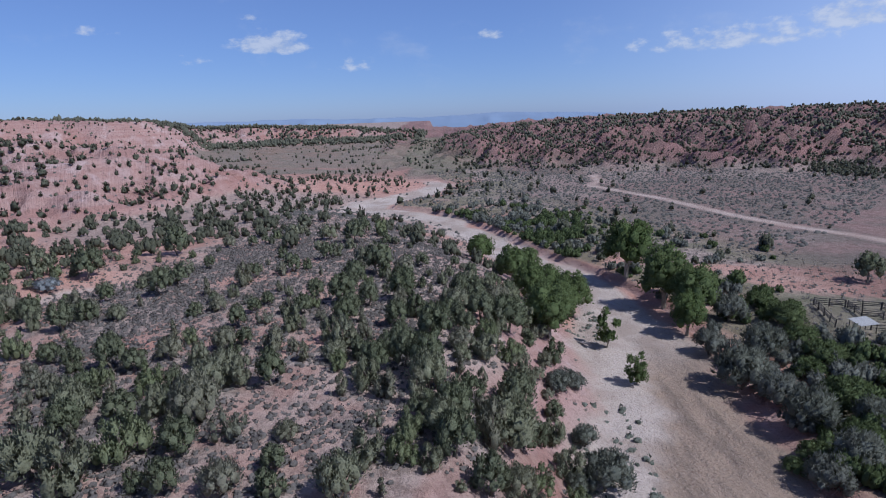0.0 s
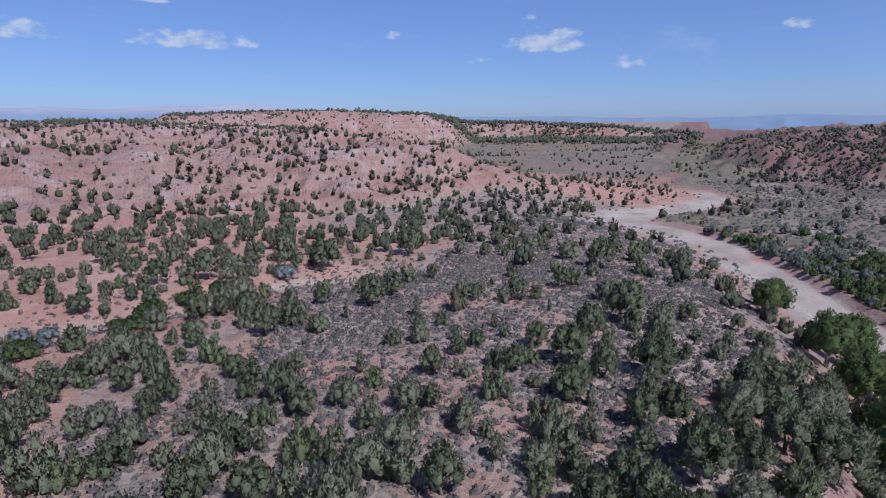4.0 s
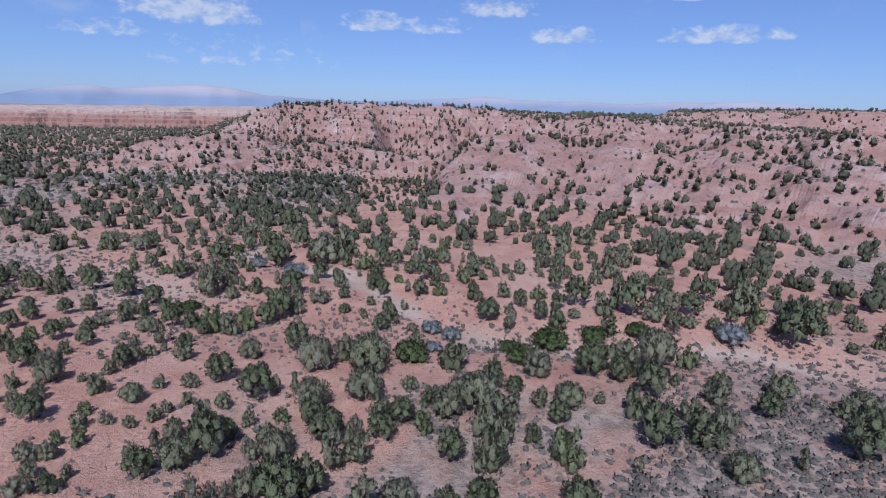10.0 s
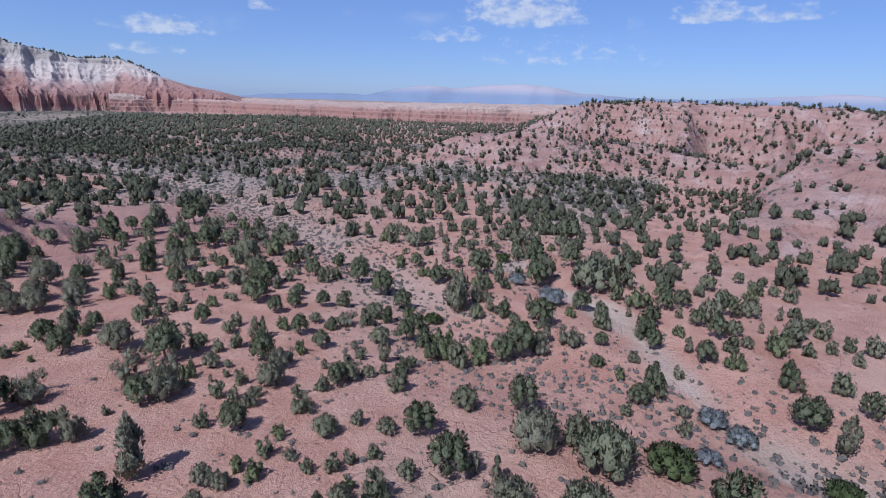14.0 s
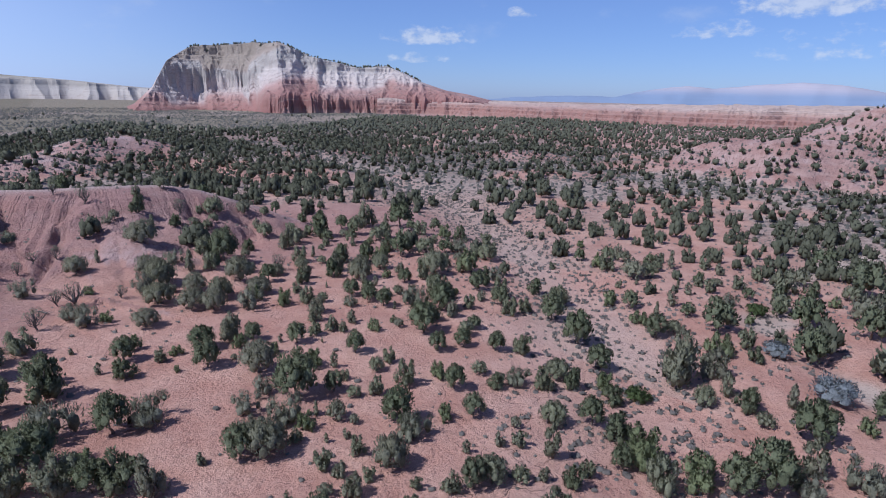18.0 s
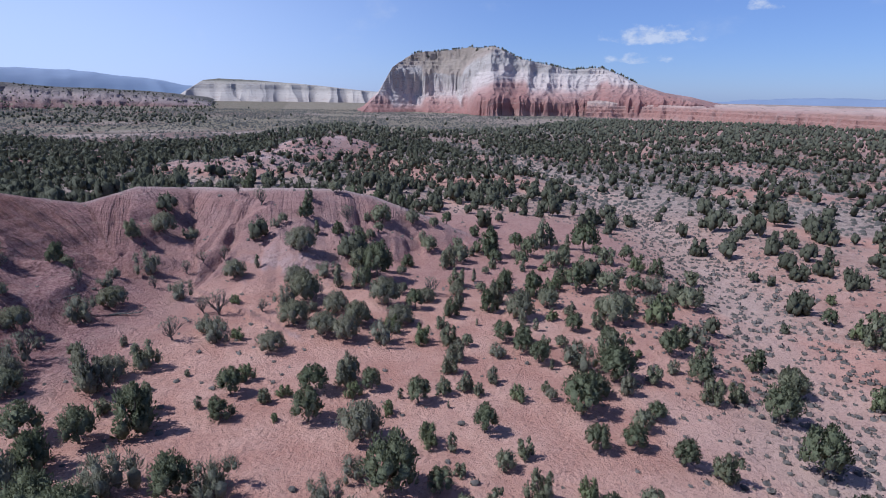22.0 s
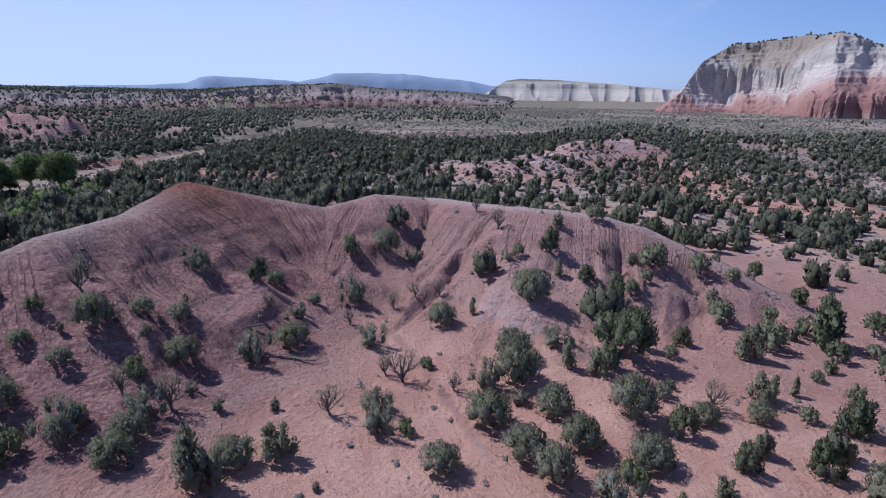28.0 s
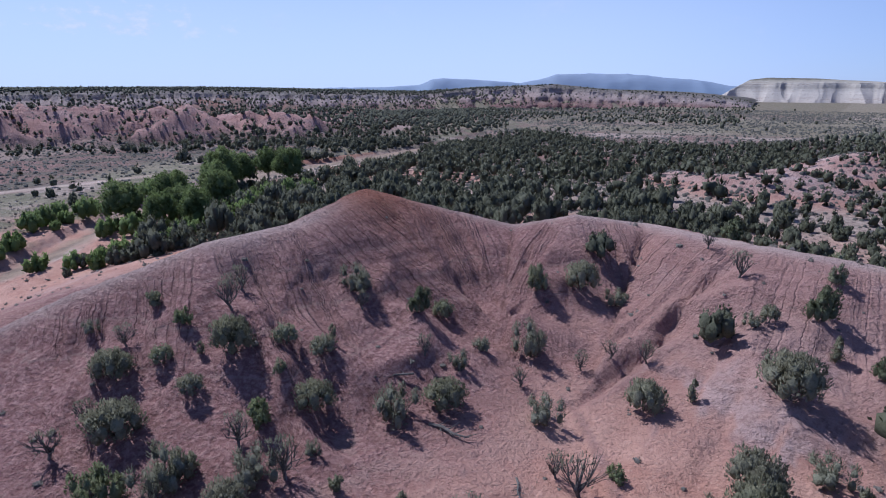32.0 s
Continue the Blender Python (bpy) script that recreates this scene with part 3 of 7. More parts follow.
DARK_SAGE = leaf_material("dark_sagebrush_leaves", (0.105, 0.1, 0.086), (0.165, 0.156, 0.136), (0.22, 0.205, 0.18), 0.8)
BARK = bark_material("shreddy_bark", (0.11, 0.085, 0.065), (0.24, 0.195, 0.16))
DEADWOOD = bark_material("bleached_deadwood", (0.085, 0.074, 0.068), (0.19, 0.17, 0.155))
PALE_BARK = bark_material("pale_bark", (0.22, 0.19, 0.155), (0.38, 0.34, 0.28))
MESA_ROCK = cliff_material("banded_mesa_rock", [(0.0, (0.4, 0.25, 0.21)), (0.08, (0.29, 0.14, 0.122)), (0.3, (0.33, 0.175, 0.152)), (0.4, (0.42, 0.265, 0.235)), (0.48, (0.53, 0.44, 0.405)),
                                                (0.64, (0.53, 0.465, 0.425)), (0.7, (0.39, 0.35, 0.32)), (0.84, (0.43, 0.385, 0.35)), (0.9, (0.35, 0.285, 0.24)), (1.0, (0.29, 0.24, 0.195))], -18, 98, 0.22, 9.0)
RED_ROCK = cliff_material("red_ledge_rock", [(0.0, (0.42, 0.26, 0.215)), (0.2, (0.36, 0.205, 0.17)), (0.5, (0.33, 0.175, 0.145)), (0.7, (0.41, 0.25, 0.21)), (0.84, (0.51, 0.38, 0.325)), (1.0, (0.46, 0.345, 0.295))], -10, 17, 0.35, 1.6, 1.1, (0.46, 0.29, 0.23), 0.4)
WHITE_ROCK = cliff_material("pale_mesa_rock", [(0.0, (0.3, 0.25, 0.21)), (0.14, (0.42, 0.36, 0.32)), (0.45, (0.46, 0.41, 0.37)), (0.6, (0.36, 0.325, 0.29)), (0.7, (0.44, 0.39, 0.34)), (0.82, (0.3, 0.27, 0.22)), (0.9, (0.13, 0.125, 0.09)), (1.0, (0.1, 0.1, 0.07))], -24, 66, 0.14, 8.0)


# Far ranges: the blue of aerial haze is put into the base colour.
def haze_tint_material(name, low, high, z_lo, z_hi):
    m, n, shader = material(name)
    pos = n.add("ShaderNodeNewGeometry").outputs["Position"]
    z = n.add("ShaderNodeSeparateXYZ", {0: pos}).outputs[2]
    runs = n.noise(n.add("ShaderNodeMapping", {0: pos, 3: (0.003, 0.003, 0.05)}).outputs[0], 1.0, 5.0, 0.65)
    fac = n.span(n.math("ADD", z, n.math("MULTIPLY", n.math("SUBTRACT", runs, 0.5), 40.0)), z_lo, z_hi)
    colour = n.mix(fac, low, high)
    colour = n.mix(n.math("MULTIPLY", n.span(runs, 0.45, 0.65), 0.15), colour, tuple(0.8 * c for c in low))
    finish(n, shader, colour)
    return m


HAZE_BLUE_RANGE = haze_tint_material("haze_blue_range", (0.2, 0.26, 0.36), (0.25, 0.3, 0.4), -40, 120)
HAZE_PINK_RANGE = haze_tint_material("haze_pale_cliffs", (0.2, 0.25, 0.35), (0.38, 0.35, 0.39), 40, 110)


# ---- mesh helpers ----
def mesh_of(name, verts, faces, mat, smooth_faces=False, normals=None):
    """A mesh from arrays: verts (n, 3), faces (m, 3 or 4)."""
    verts, faces = np.asarray(verts, np.float32), np.asarray(faces, np.int32)
    me = bpy.data.meshes.new(name)
    k = faces.shape[1]
    me.vertices.add(len(verts))
    me.vertices.foreach_set("co", verts.ravel())
    me.loops.add(faces.size)
    me.loops.foreach_set("vertex_index", faces.ravel())
    me.polygons.add(len(faces))
    me.polygons.foreach_set("loop_start", np.arange(0, faces.size, k, dtype=np.int32))
    me.polygons.foreach_set("use_smooth", np.full(len(faces), smooth_faces))
    me.materials.append(mat)
    me.update(calc_edges=True)
    if normals is not None:
        me.polygons.foreach_set("use_smooth", np.ones(len(faces), bool))
        me.normals_split_custom_set_from_vertices(normals)
    return me


def grid_faces(rows, cols, wrap=False):
    i, j = np.meshgrid(np.arange(rows - 1), np.arange(cols if wrap else cols - 1), indexing="ij")
    k = (j + 1) % cols
    return np.stack([i * cols + j, (i + 1) * cols + j, (i + 1) * cols + k, i * cols + k], -1).reshape(-1, 4)


def part(name, me, parent, label=""):
    ob = new(name, me)
    ob.parent = parent
    return tagged(ob, label)


# ---- the ground, one sheet to the horizon ----
def inside(x, y, poly):
    hit = np.zeros(np.shape(x), bool)
    for (x0, y0), (x1, y1) in zip(poly, poly[1:] + poly[:1]):
        cross = (y0 > y) != (y1 > y)
        hit ^= cross & (x < (x1 - x0) * (y - y0) / (y1 - y0 + 1e-9) + x0)
    return hit


SAGE_FLAT = [(-36, 28), (-46, 62), (-50, 84), (-50, 110), (-56, 150), (-54, 186), (-40, 192), (-24, 165), (-12, 135), (-4, 105), (6, 72), (7, 54), (3, 41), (-4, 33), (-12, 27), (-24, 22)]
PINK_PAN = [(46, 112), (84, 104), (76, 84), (56, 92)]
ROAD = [(67, 290), (64, 262), (56, 246), (73, 198), (81, 164), (88, 146), (97, 132), (108, 100), (106, 40), (100, -20), (92, -80), (84, -110), (79, -135)]


def surface(x, y):
    """Weights of what lies on the ground at each place."""
    r, a = polar(x, y)
    z = ground(x, y)
    e = 0.7
    slope = np.hypot(ground(x + e, y) - z, ground(x, y + e) - z) / e
    blot = fbm(x, y, 9, 4)
    high = z - plain_level(x, y)
    d, along, side = to_line(x, y, [w[:2] for w in WASH])
    half = np.interp(along, range(len(WASH)), [w[2] for w in WASH])
    bar = np.where(side > 0, half + np.interp(y, [-300, -90, -60, 0, 30, 45, 80, 100, 160, 205, 230, 300], [4, 3, 2, 3, 8, 11, 10, 9, 7, 9, 8, 5]), half + 0.5)
    sand = smooth((bar + 7 * (blot - 0.5) - d) / 3) * smooth((310 - r) / 30)
    d3, _, _ = to_line(x, y, SAND_DRAW)
    sand = np.maximum(sand, 0.8 * smooth((3.2 - d3 + 9 * (blot - 0.52)) / 3) * smooth((fbm(x, y, 25, 2) - 0.34) / 0.1))
    d6, _, _ = to_line(x, y, DRAW)
    sand = np.maximum(sand, 0.4 * smooth((8 - d6 + 9 * (blot - 0.5)) / 7) * (r > 60) * (r < 260))
    d5, _, _ = to_line(x, y, ROAD)
    sand = np.maximum(sand, 0.7 * smooth((2.6 - d5) / 1.5))
    clay = np.maximum(smooth((high - 1.2) / 3), smooth((slope - 0.22) / 0.2))
    d4, _, side4 = to_line(x, y, [c[:2] for c in RIDGE])
    scree = smooth((32 - d4) / 12) * smooth((-10 - y + 14 * (blot - 0.5)) / 14) * np.clip(0.75 + 1.0 * (fbm(x, y, 16, 3) - 0.35), 0, 1) * np.where(x < -50, 0.45 + 0.55 * smooth((x + 72) / 22), 1.0)
    knob = np.exp(-(((x + 35.8) ** 2 + (y + 61.8) ** 2) / 40.0)) + 0.4 * np.exp(-(((x + 33) ** 2 + (y + 75) ** 2) / 200.0))
    ledge = smooth((np.abs((a - 122) % 360) < 9) * 1.0) * smooth((r - 560) / 40)
    rust = np.clip(knob * 1.0 + 0.12 * ledge + 0.35 * smooth((np.abs(a - 104) < 5) * (high > 1.0) * 1.0) * smooth((blot - 0.4) / 0.2), 0, 1) * (slope > 0.05)
    scree = np.maximum(scree, np.where(a > 262, 0.5, 0.8) * ((a < 95) | (a > 262)) * (r > 270) * smooth((high - 1) / 4))
    rust = np.maximum(rust, 0.35 * (a > 258) * (a < 335) * (r > 560) * smooth((high - 2) / 6) * smooth((fbm(x, y, 60, 3) - 0.4) / 0.2))
    rust = np.maximum(rust, 0.5 * (side > 0) * smooth((x - 3) / 5) * smooth((bar + 9 - d) / 4) * smooth((44 - y) / 8) * smooth((y - 18) / 8) * (d > bar))
    rust = np.maximum(rust, 0.8 * (side < 0) * (x > 50) * (y < -160) * (y > -235) * smooth((half + 6 - d) / 2) * (d > half))
    rim = 0.6 * np.exp(-((d4 / 1.5) ** 2)) * (y < -22) * smooth((z + 1) / 4)
    xj, yj = x + 18 * (fbm(x, y, 16, 4) - 0.5), y + 18 * (fbm(x + 70, y, 16, 4) - 0.5)
    thin = 0.45 + 0.55 * smooth((fbm(x, y, 3.5, 3) - 0.3) / 0.3)
    sage = 0.9 * inside(xj, yj, SAGE_FLAT) * smooth((blot - 0.22) / 0.2) * thin
    sage = np.maximum(sage, 0.85 * thin * smooth((xj + 66) / 14) * smooth((12 - xj) / 10) * smooth((yj - 16) / 16) * smooth((215 - yj) / 20) * smooth((blot - 0.36) / 0.2))
    sand = np.maximum(sand, 0.6 * inside(xj, yj, SAGE_FLAT) * smooth((xj + 26) / 22) * smooth((fbm(x, y, 5, 3) - 0.42) / 0.14))
    sage = np.maximum(sage, 0.75 * smooth((a - 88) / 6) * smooth((124 - a) / 8) * smooth((r - 110) / 30) * smooth((250 - r) / 20) * smooth((2.2 - high) / 1.5))
    d2, _, _ = to_line(x, y, DRAW)
    sage = np.maximum(sage, 0.5 * np.exp(-((d2 / 14) ** 2)) * (r > 90))
    sage = np.maximum(sage, 0.85 * ((a > 168) & (a < 306)) * smooth((r - 95) / 70) * smooth((720 - r) / 60) * smooth((2.8 - high) / 1.5) * smooth((fbm(x, y, 34, 4) - 0.36) / 0.12))
    # Far south hills: the cover's colour also carries their backlit shade and haze.
    sage = np.maximum(sage, 0.85 * (a > 258) * (r > 440) * smooth((high - 1) / 4))
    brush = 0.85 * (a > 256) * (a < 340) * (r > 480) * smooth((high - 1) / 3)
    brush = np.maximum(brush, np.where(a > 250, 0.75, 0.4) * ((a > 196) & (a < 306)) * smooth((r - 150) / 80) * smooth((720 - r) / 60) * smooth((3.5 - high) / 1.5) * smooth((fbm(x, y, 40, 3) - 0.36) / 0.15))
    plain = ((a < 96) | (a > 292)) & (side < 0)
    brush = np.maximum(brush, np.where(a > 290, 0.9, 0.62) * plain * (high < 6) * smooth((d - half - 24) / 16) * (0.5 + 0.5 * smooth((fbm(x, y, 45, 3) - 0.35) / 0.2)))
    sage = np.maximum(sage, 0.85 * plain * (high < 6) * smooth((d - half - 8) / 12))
    # Ground past 1 km is greyed with the sage colour, partly for haze.
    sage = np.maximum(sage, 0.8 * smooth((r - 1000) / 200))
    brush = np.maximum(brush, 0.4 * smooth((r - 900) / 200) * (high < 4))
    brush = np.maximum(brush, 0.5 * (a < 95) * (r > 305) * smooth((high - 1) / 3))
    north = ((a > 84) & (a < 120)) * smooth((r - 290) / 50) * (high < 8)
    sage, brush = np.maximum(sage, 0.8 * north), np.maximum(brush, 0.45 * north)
    sage = np.maximum(sage, 0.8 * ((a > 225) & (a < 300)) * smooth((r - 310) / 60) * (high < 6))
    grass = 0.9 * smooth((d - half) / 4) * (side < 0) * smooth((55 - d) / 25) * smooth((blot - 0.3) / 0.2)
    grass = np.maximum(grass, 0.4 * ((a > 84) & (a < 118)) * smooth((r - 290) / 60) * (high < 8) * smooth((1100 - r) / 100))
    grass = np.maximum(grass, 0.75 * ((a > 222) & (a < 290)) * smooth((r - 400) / 80) * (high < 6) * (0.45 + 0.55 * smooth((fbm(x, y, 110, 4) - 0.42) / 0.12)))
    grass = np.maximum(grass, 0.85 * (x > 44) * (x < 76) * smooth((y - 62) / 4) * smooth((93 - y) / 5) * (r < 200))
    outer = ((a > 222) & (a < 300)) * smooth((r - 850) / 200)
    grass = np.maximum(grass, 0.75 * outer)
    clay, scree, rust = clay * (1 - outer), scree * (1 - outer), rust * (1 - outer)
    pan = inside(x, y, PINK_PAN)
    field = ((a > 90) & (a < 111)) * smooth((r - 305) / 10) * smooth((400 - r) / 20) * smooth((fbm(x, y, 60, 2) - 0.3) / 0.1)
    keep = 1 - np.maximum(pan * 0.9, field * 0.9)
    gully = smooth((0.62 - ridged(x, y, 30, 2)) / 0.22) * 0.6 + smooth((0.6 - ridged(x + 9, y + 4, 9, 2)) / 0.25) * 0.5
    bed = smooth((half + 0.5 + 5 * (blot - 0.5) - d) / 1.5) * smooth((86 - y) / 24)
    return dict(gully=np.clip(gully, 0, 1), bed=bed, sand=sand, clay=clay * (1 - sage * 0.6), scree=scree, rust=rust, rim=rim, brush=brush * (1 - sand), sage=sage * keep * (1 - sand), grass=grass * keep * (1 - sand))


def make_ground():
    fine = np.r_[np.arange(48, 222, 0.47), np.arange(222, 296, 0.27), np.arange(296, 338, 0.47)]
    azimuths = np.radians(np.r_[fine, np.arange(338, 408, 2.0)])
    rings = [0.002, 0.5]
    while rings[-1] < 4700:
        q = rings[-1]
        rings.append(q + (0.9 if q < 30 else 0.42 if q < 118 else min(0.0125 * q - 0.85, 0.0135 * q) if q < 720 else 0.03 * q))
    rings = np.array(rings)
    x = HUB[0] + rings[:, None] * np.cos(azimuths)[None]
    y = HUB[1] + rings[:, None] * np.sin(azimuths)[None]
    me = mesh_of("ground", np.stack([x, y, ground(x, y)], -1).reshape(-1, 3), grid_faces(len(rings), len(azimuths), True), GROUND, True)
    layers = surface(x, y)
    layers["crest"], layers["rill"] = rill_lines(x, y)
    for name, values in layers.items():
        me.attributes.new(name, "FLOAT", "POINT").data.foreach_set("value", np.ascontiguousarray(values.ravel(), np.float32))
    return tagged(new("ground", me), "pinkish red desert soil with sandy wash and badland slopes", "desert ground", kind="structure")


make_ground()


# ---- cliffs and mesas ----
def relief(name, az0, az1, r0, r1, columns, rows, height, mat, label, category, beds=None, foot=None, steps=None, crisp=False):
    """A stretch of rock relief standing on the plain."""
    az, r = np.linspace(az0, az1, columns), np.linspace(r0, r1, rows)
    a, r = np.meshgrid(az, r)
    if foot:
        r = by_azimuth(foot, az, 1)[None] + np.asarray(steps)[:, None]
        a, rows = np.broadcast_to(az, r.shape), len(steps)
    x, y = HUB[0] + r * np.cos(np.radians(a)), HUB[1] + r * np.sin(np.radians(a))
    z = height(x, y, r, a)
    me = mesh_of(name, np.stack([x, y, z], -1).reshape(-1, 3), grid_faces(rows, columns)[:, ::-1], mat, not crisp)
    level = z + (beds(x, y, r, a, z) if beds else 0)
    me.attributes.new("level", "FLOAT", "POINT").data.foreach_set("value", np.ascontiguousarray(level.ravel(), np.float32))
    ob = new(name, me)
    return tagged(ob, label, category, kind="structure")


MESA_TOP = [(249.2, -14), (248.2, -5), (246.6, 22), (245.2, 62), (243.9, 79), (242.9, 88), (239, 92), (235.6, 96), (234.6, 92), (232.4, 77), (228, 62), (225.2, 66), (223.6, 55), (221.8, 40), (219.4, 26), (217.3, 20), (215, 10), (212, -14)]
MESA_FOOT = [(212, 905), (217, 900), (221, 892), (225, 888), (229, 876), (233, 858), (235.5, 842), (237, 872), (239, 912), (241, 930), (243, 926), (245.5, 900), (248, 880), (249.5, 866)]


def mesa_height(x, y, r, a):
    base = -19 + 0 * r
    top = 24 + (by_azimuth(MESA_TOP, a, 1) - 24) * (1.05 + 0.07 * smooth((a - 234) / 3)) + 1.6 * (fbm(x, y, 30, 3) - 0.5)
    arc = np.radians(a) * 900
    bend = arc + 14 * (fbm(x, y, 40, 3) - 0.5)
    flute = (1 - np.abs(2 * value_noise(bend / 15, r * 0 + 4.2) - 1)) ** 1.5 * (0.4 + value_noise(arc / 60, r * 0 + 1.5))
    fine = 1 - np.abs(2 * value_noise(bend / 6.5, r * 0 + 9.4 + r / 300) - 1)
    butt = ridged(arc, r * 0 + 50, 85, 2)
    plain = r - by_azimuth(MESA_FOOT, a, 1) - 34 * (0.7 - butt) - 9 * (0.6 - ridged(x, y, 17, 3))
    gullied = plain - 26 * (0.66 - ridged(bend, r * 0.25, 30, 3))
    cut = plain - 17 * (0.5 - flute) - 9 * (0.5 - fine) - 8 * (0.6 - ridged(x + 31, y, 9, 2))
    left = smooth((a - 236.5) / 1.5)

    def profile(d):
        right_side = np.interp(d, [0, 6, 20, 28, 62, 67, 100, 106, 122, 128, 150, 400], [0, 2, 33, 38, 54, 60, 80, 90, 102, 112, 119, 126])
        left_side = np.interp(d, [0, 10, 60, 84, 92, 96, 124, 130, 136, 400], [0, 3, 24, 43, 74, 78, 100, 104, 122, 132])
        return right_side + (left_side - right_side) * left

    z_cut, z_soft = profile(cut), profile(gullied)
    w_right = 1 - smooth((z_soft - 34) / 12) + 0.5 * smooth((z_soft - 86) / 8)
    w_left = 0.8 * smooth((z_soft - 36) / 8) * (1 - smooth((z_soft - 74) / 10)) + 0.3 * smooth((z_soft - 98) / 6)
    w = w_right + (w_left - w_right) * left
    z = z_soft + (z_cut - z_soft) * w
    step = 7.5 + 0 * z
    frac = z / step - np.floor(z / step)
    ledge = 0.14 + 0.5 * smooth((fbm(arc, z * 2.0, 45, 3) - 0.45) / 0.2) * smooth((z - 66) / 14)
    z = base + z + ledge * step * (smooth((frac - 0.55) / 0.4) - frac)
    rim = top
    z = np.where(z > rim, rim + 0.06 * (z - rim), z)
    back = smooth((r - 1140) / 150)
    return z + (base - 8 - z) * back - 6 * (plain < -12)


def mesa_beds(x, y, r, a, z):
    """The red beds thin out to the south-east, and pale rubble runs down over them."""
    rubble = smooth((ridged(np.radians(a) * 900, z * 0.3, 44, 3) - 0.62) / 0.2)
    tongue = smooth((fbm(np.radians(a) * 900, z * 0.35, 60, 3) - 0.45) / 0.2)
    return smooth((a - 236.5) / 2) * smooth((z + 12) / 14) * (14 + 16 * rubble) + 16 * tongue * smooth((z + 8) / 20) - 13 * smooth((237 - a) / 3)


relief("mesa", 211.5, 249.8, 800, 1300, 480, 150, mesa_height, MESA_ROCK, "banded mesa with grey fluted cliffs over red base", "mesa", mesa_beds, MESA_FOOT, np.r_[np.linspace(-60, 175, 170), np.linspace(182, 430, 14)], True)

MESA_TREES = np.random.RandomState(71)
RIM_AZ = MESA_TREES.uniform(222, 243.5, 420)
RIM_R = by_azimuth(MESA_FOOT, RIM_AZ, 1) + MESA_TREES.uniform(120, 250, 420)

RED_TOP = [(166, 18), (172, 18.5), (180, 18), (186, 16), (192, 14.5), (198, 12), (204, 9.5), (210, 9), (216, 10), (221, 14), (225, 16)]
RED_FOOT = [(166, 625), (180, 632), (192, 648), (204, 690), (210, 760), (216, 840), (220, 868), (225, 875)]


def red_height(x, y, r, a):
    arc = np.radians(a) * 700
    d = r - by_azimuth(RED_FOOT, a, 1) + 8 - 46 * (0.7 - ridged(arc, r * 0 + 12, 60, 2)) - 16 * (0.6 - ridged(x, y, 22, 3)) - 8 * (0.6 - ridged(arc, r * 0.1, 11, 2))
    top = by_azimuth(RED_TOP, a, 1) + 9 * (fbm(x, y, 30, 3) - 0.5)
    z = -9 + np.interp(d, [0, 10, 11.5, 16, 17.2, 23, 24, 31, 32.5, 40, 41.5, 50, 52, 80, 500], [0, 4, 8.5, 10, 13.5, 15, 18, 19, 22.5, 23.5, 26, 27, 30, 33, 40])
    return np.where(z > top, top + 0.1 * (z - top), z) - 5 * (d < -3)


relief("red_cliff", 164, 226, 590, 1000, 440, 90, red_height, RED_ROCK, "long red sandstone cliff with thin ledges", "cliff", None, RED_FOOT, np.r_[np.linspace(-40, 90, 96), np.linspace(96, 360, 16)], True)

WHITE_TOP = [(269, -34), (266.3, -14), (264.8, 22), (263.4, 52), (262.1, 57), (258.8, 54), (253.3, 42), (247.8, 24), (244, 20), (240, 14), (236, -30)]


def white_height(x, y, r, a):
    arc = np.radians(a) * 1800
    out = r - 1790
    low = 1 - smooth(out / 150)
    fan = ridged(arc + 50 * fbm(x, y, 120, 2), out * 0.05 + 31, 92, 2)
    small = ridged(arc + 14 * fbm(x, y, 50, 2), out * 0.1, 48, 2)
    d = out + 165 * (fan - 0.62) * low + (3 + 30 * low) * (small - 0.62) + 22
    top = by_azimuth(WHITE_TOP, a, 1) + 3 * (fbm(x, y, 60, 3) - 0.5)
    z = -24 + np.interp(d, [0, 10, 60, 96, 108, 140, 152, 200, 500], [0, 4, 32, 52, 66, 74, 86, 94, 99])
    return np.where(z > top, top + 0.05 * (z - top), z) - 6 * (d < -4)


relief("pale_mesa", 236, 269, 1680, 2300, 320, 100, white_height, WHITE_ROCK, "long pale mesa with a wooded dark rim", "mesa", None, [(236, 1790), (269, 1790)], np.r_[np.linspace(-80, 250, 96), np.linspace(262, 500, 8)], True)

BADLANDS = cliff_material("grey_pink_badlands", [(0.0, (0.1, 0.075, 0.068)), (0.14, (0.15, 0.072, 0.066)), (0.3, (0.185, 0.112, 0.102)), (0.5, (0.27, 0.2, 0.187)), (0.7, (0.3, 0.245, 0.23)), (0.86, (0.14, 0.12, 0.106)), (1.0, (0.068, 0.064, 0.052))], -14, 30, 0.45, 11.0, 0.5, (0.32, 0.265, 0.24))


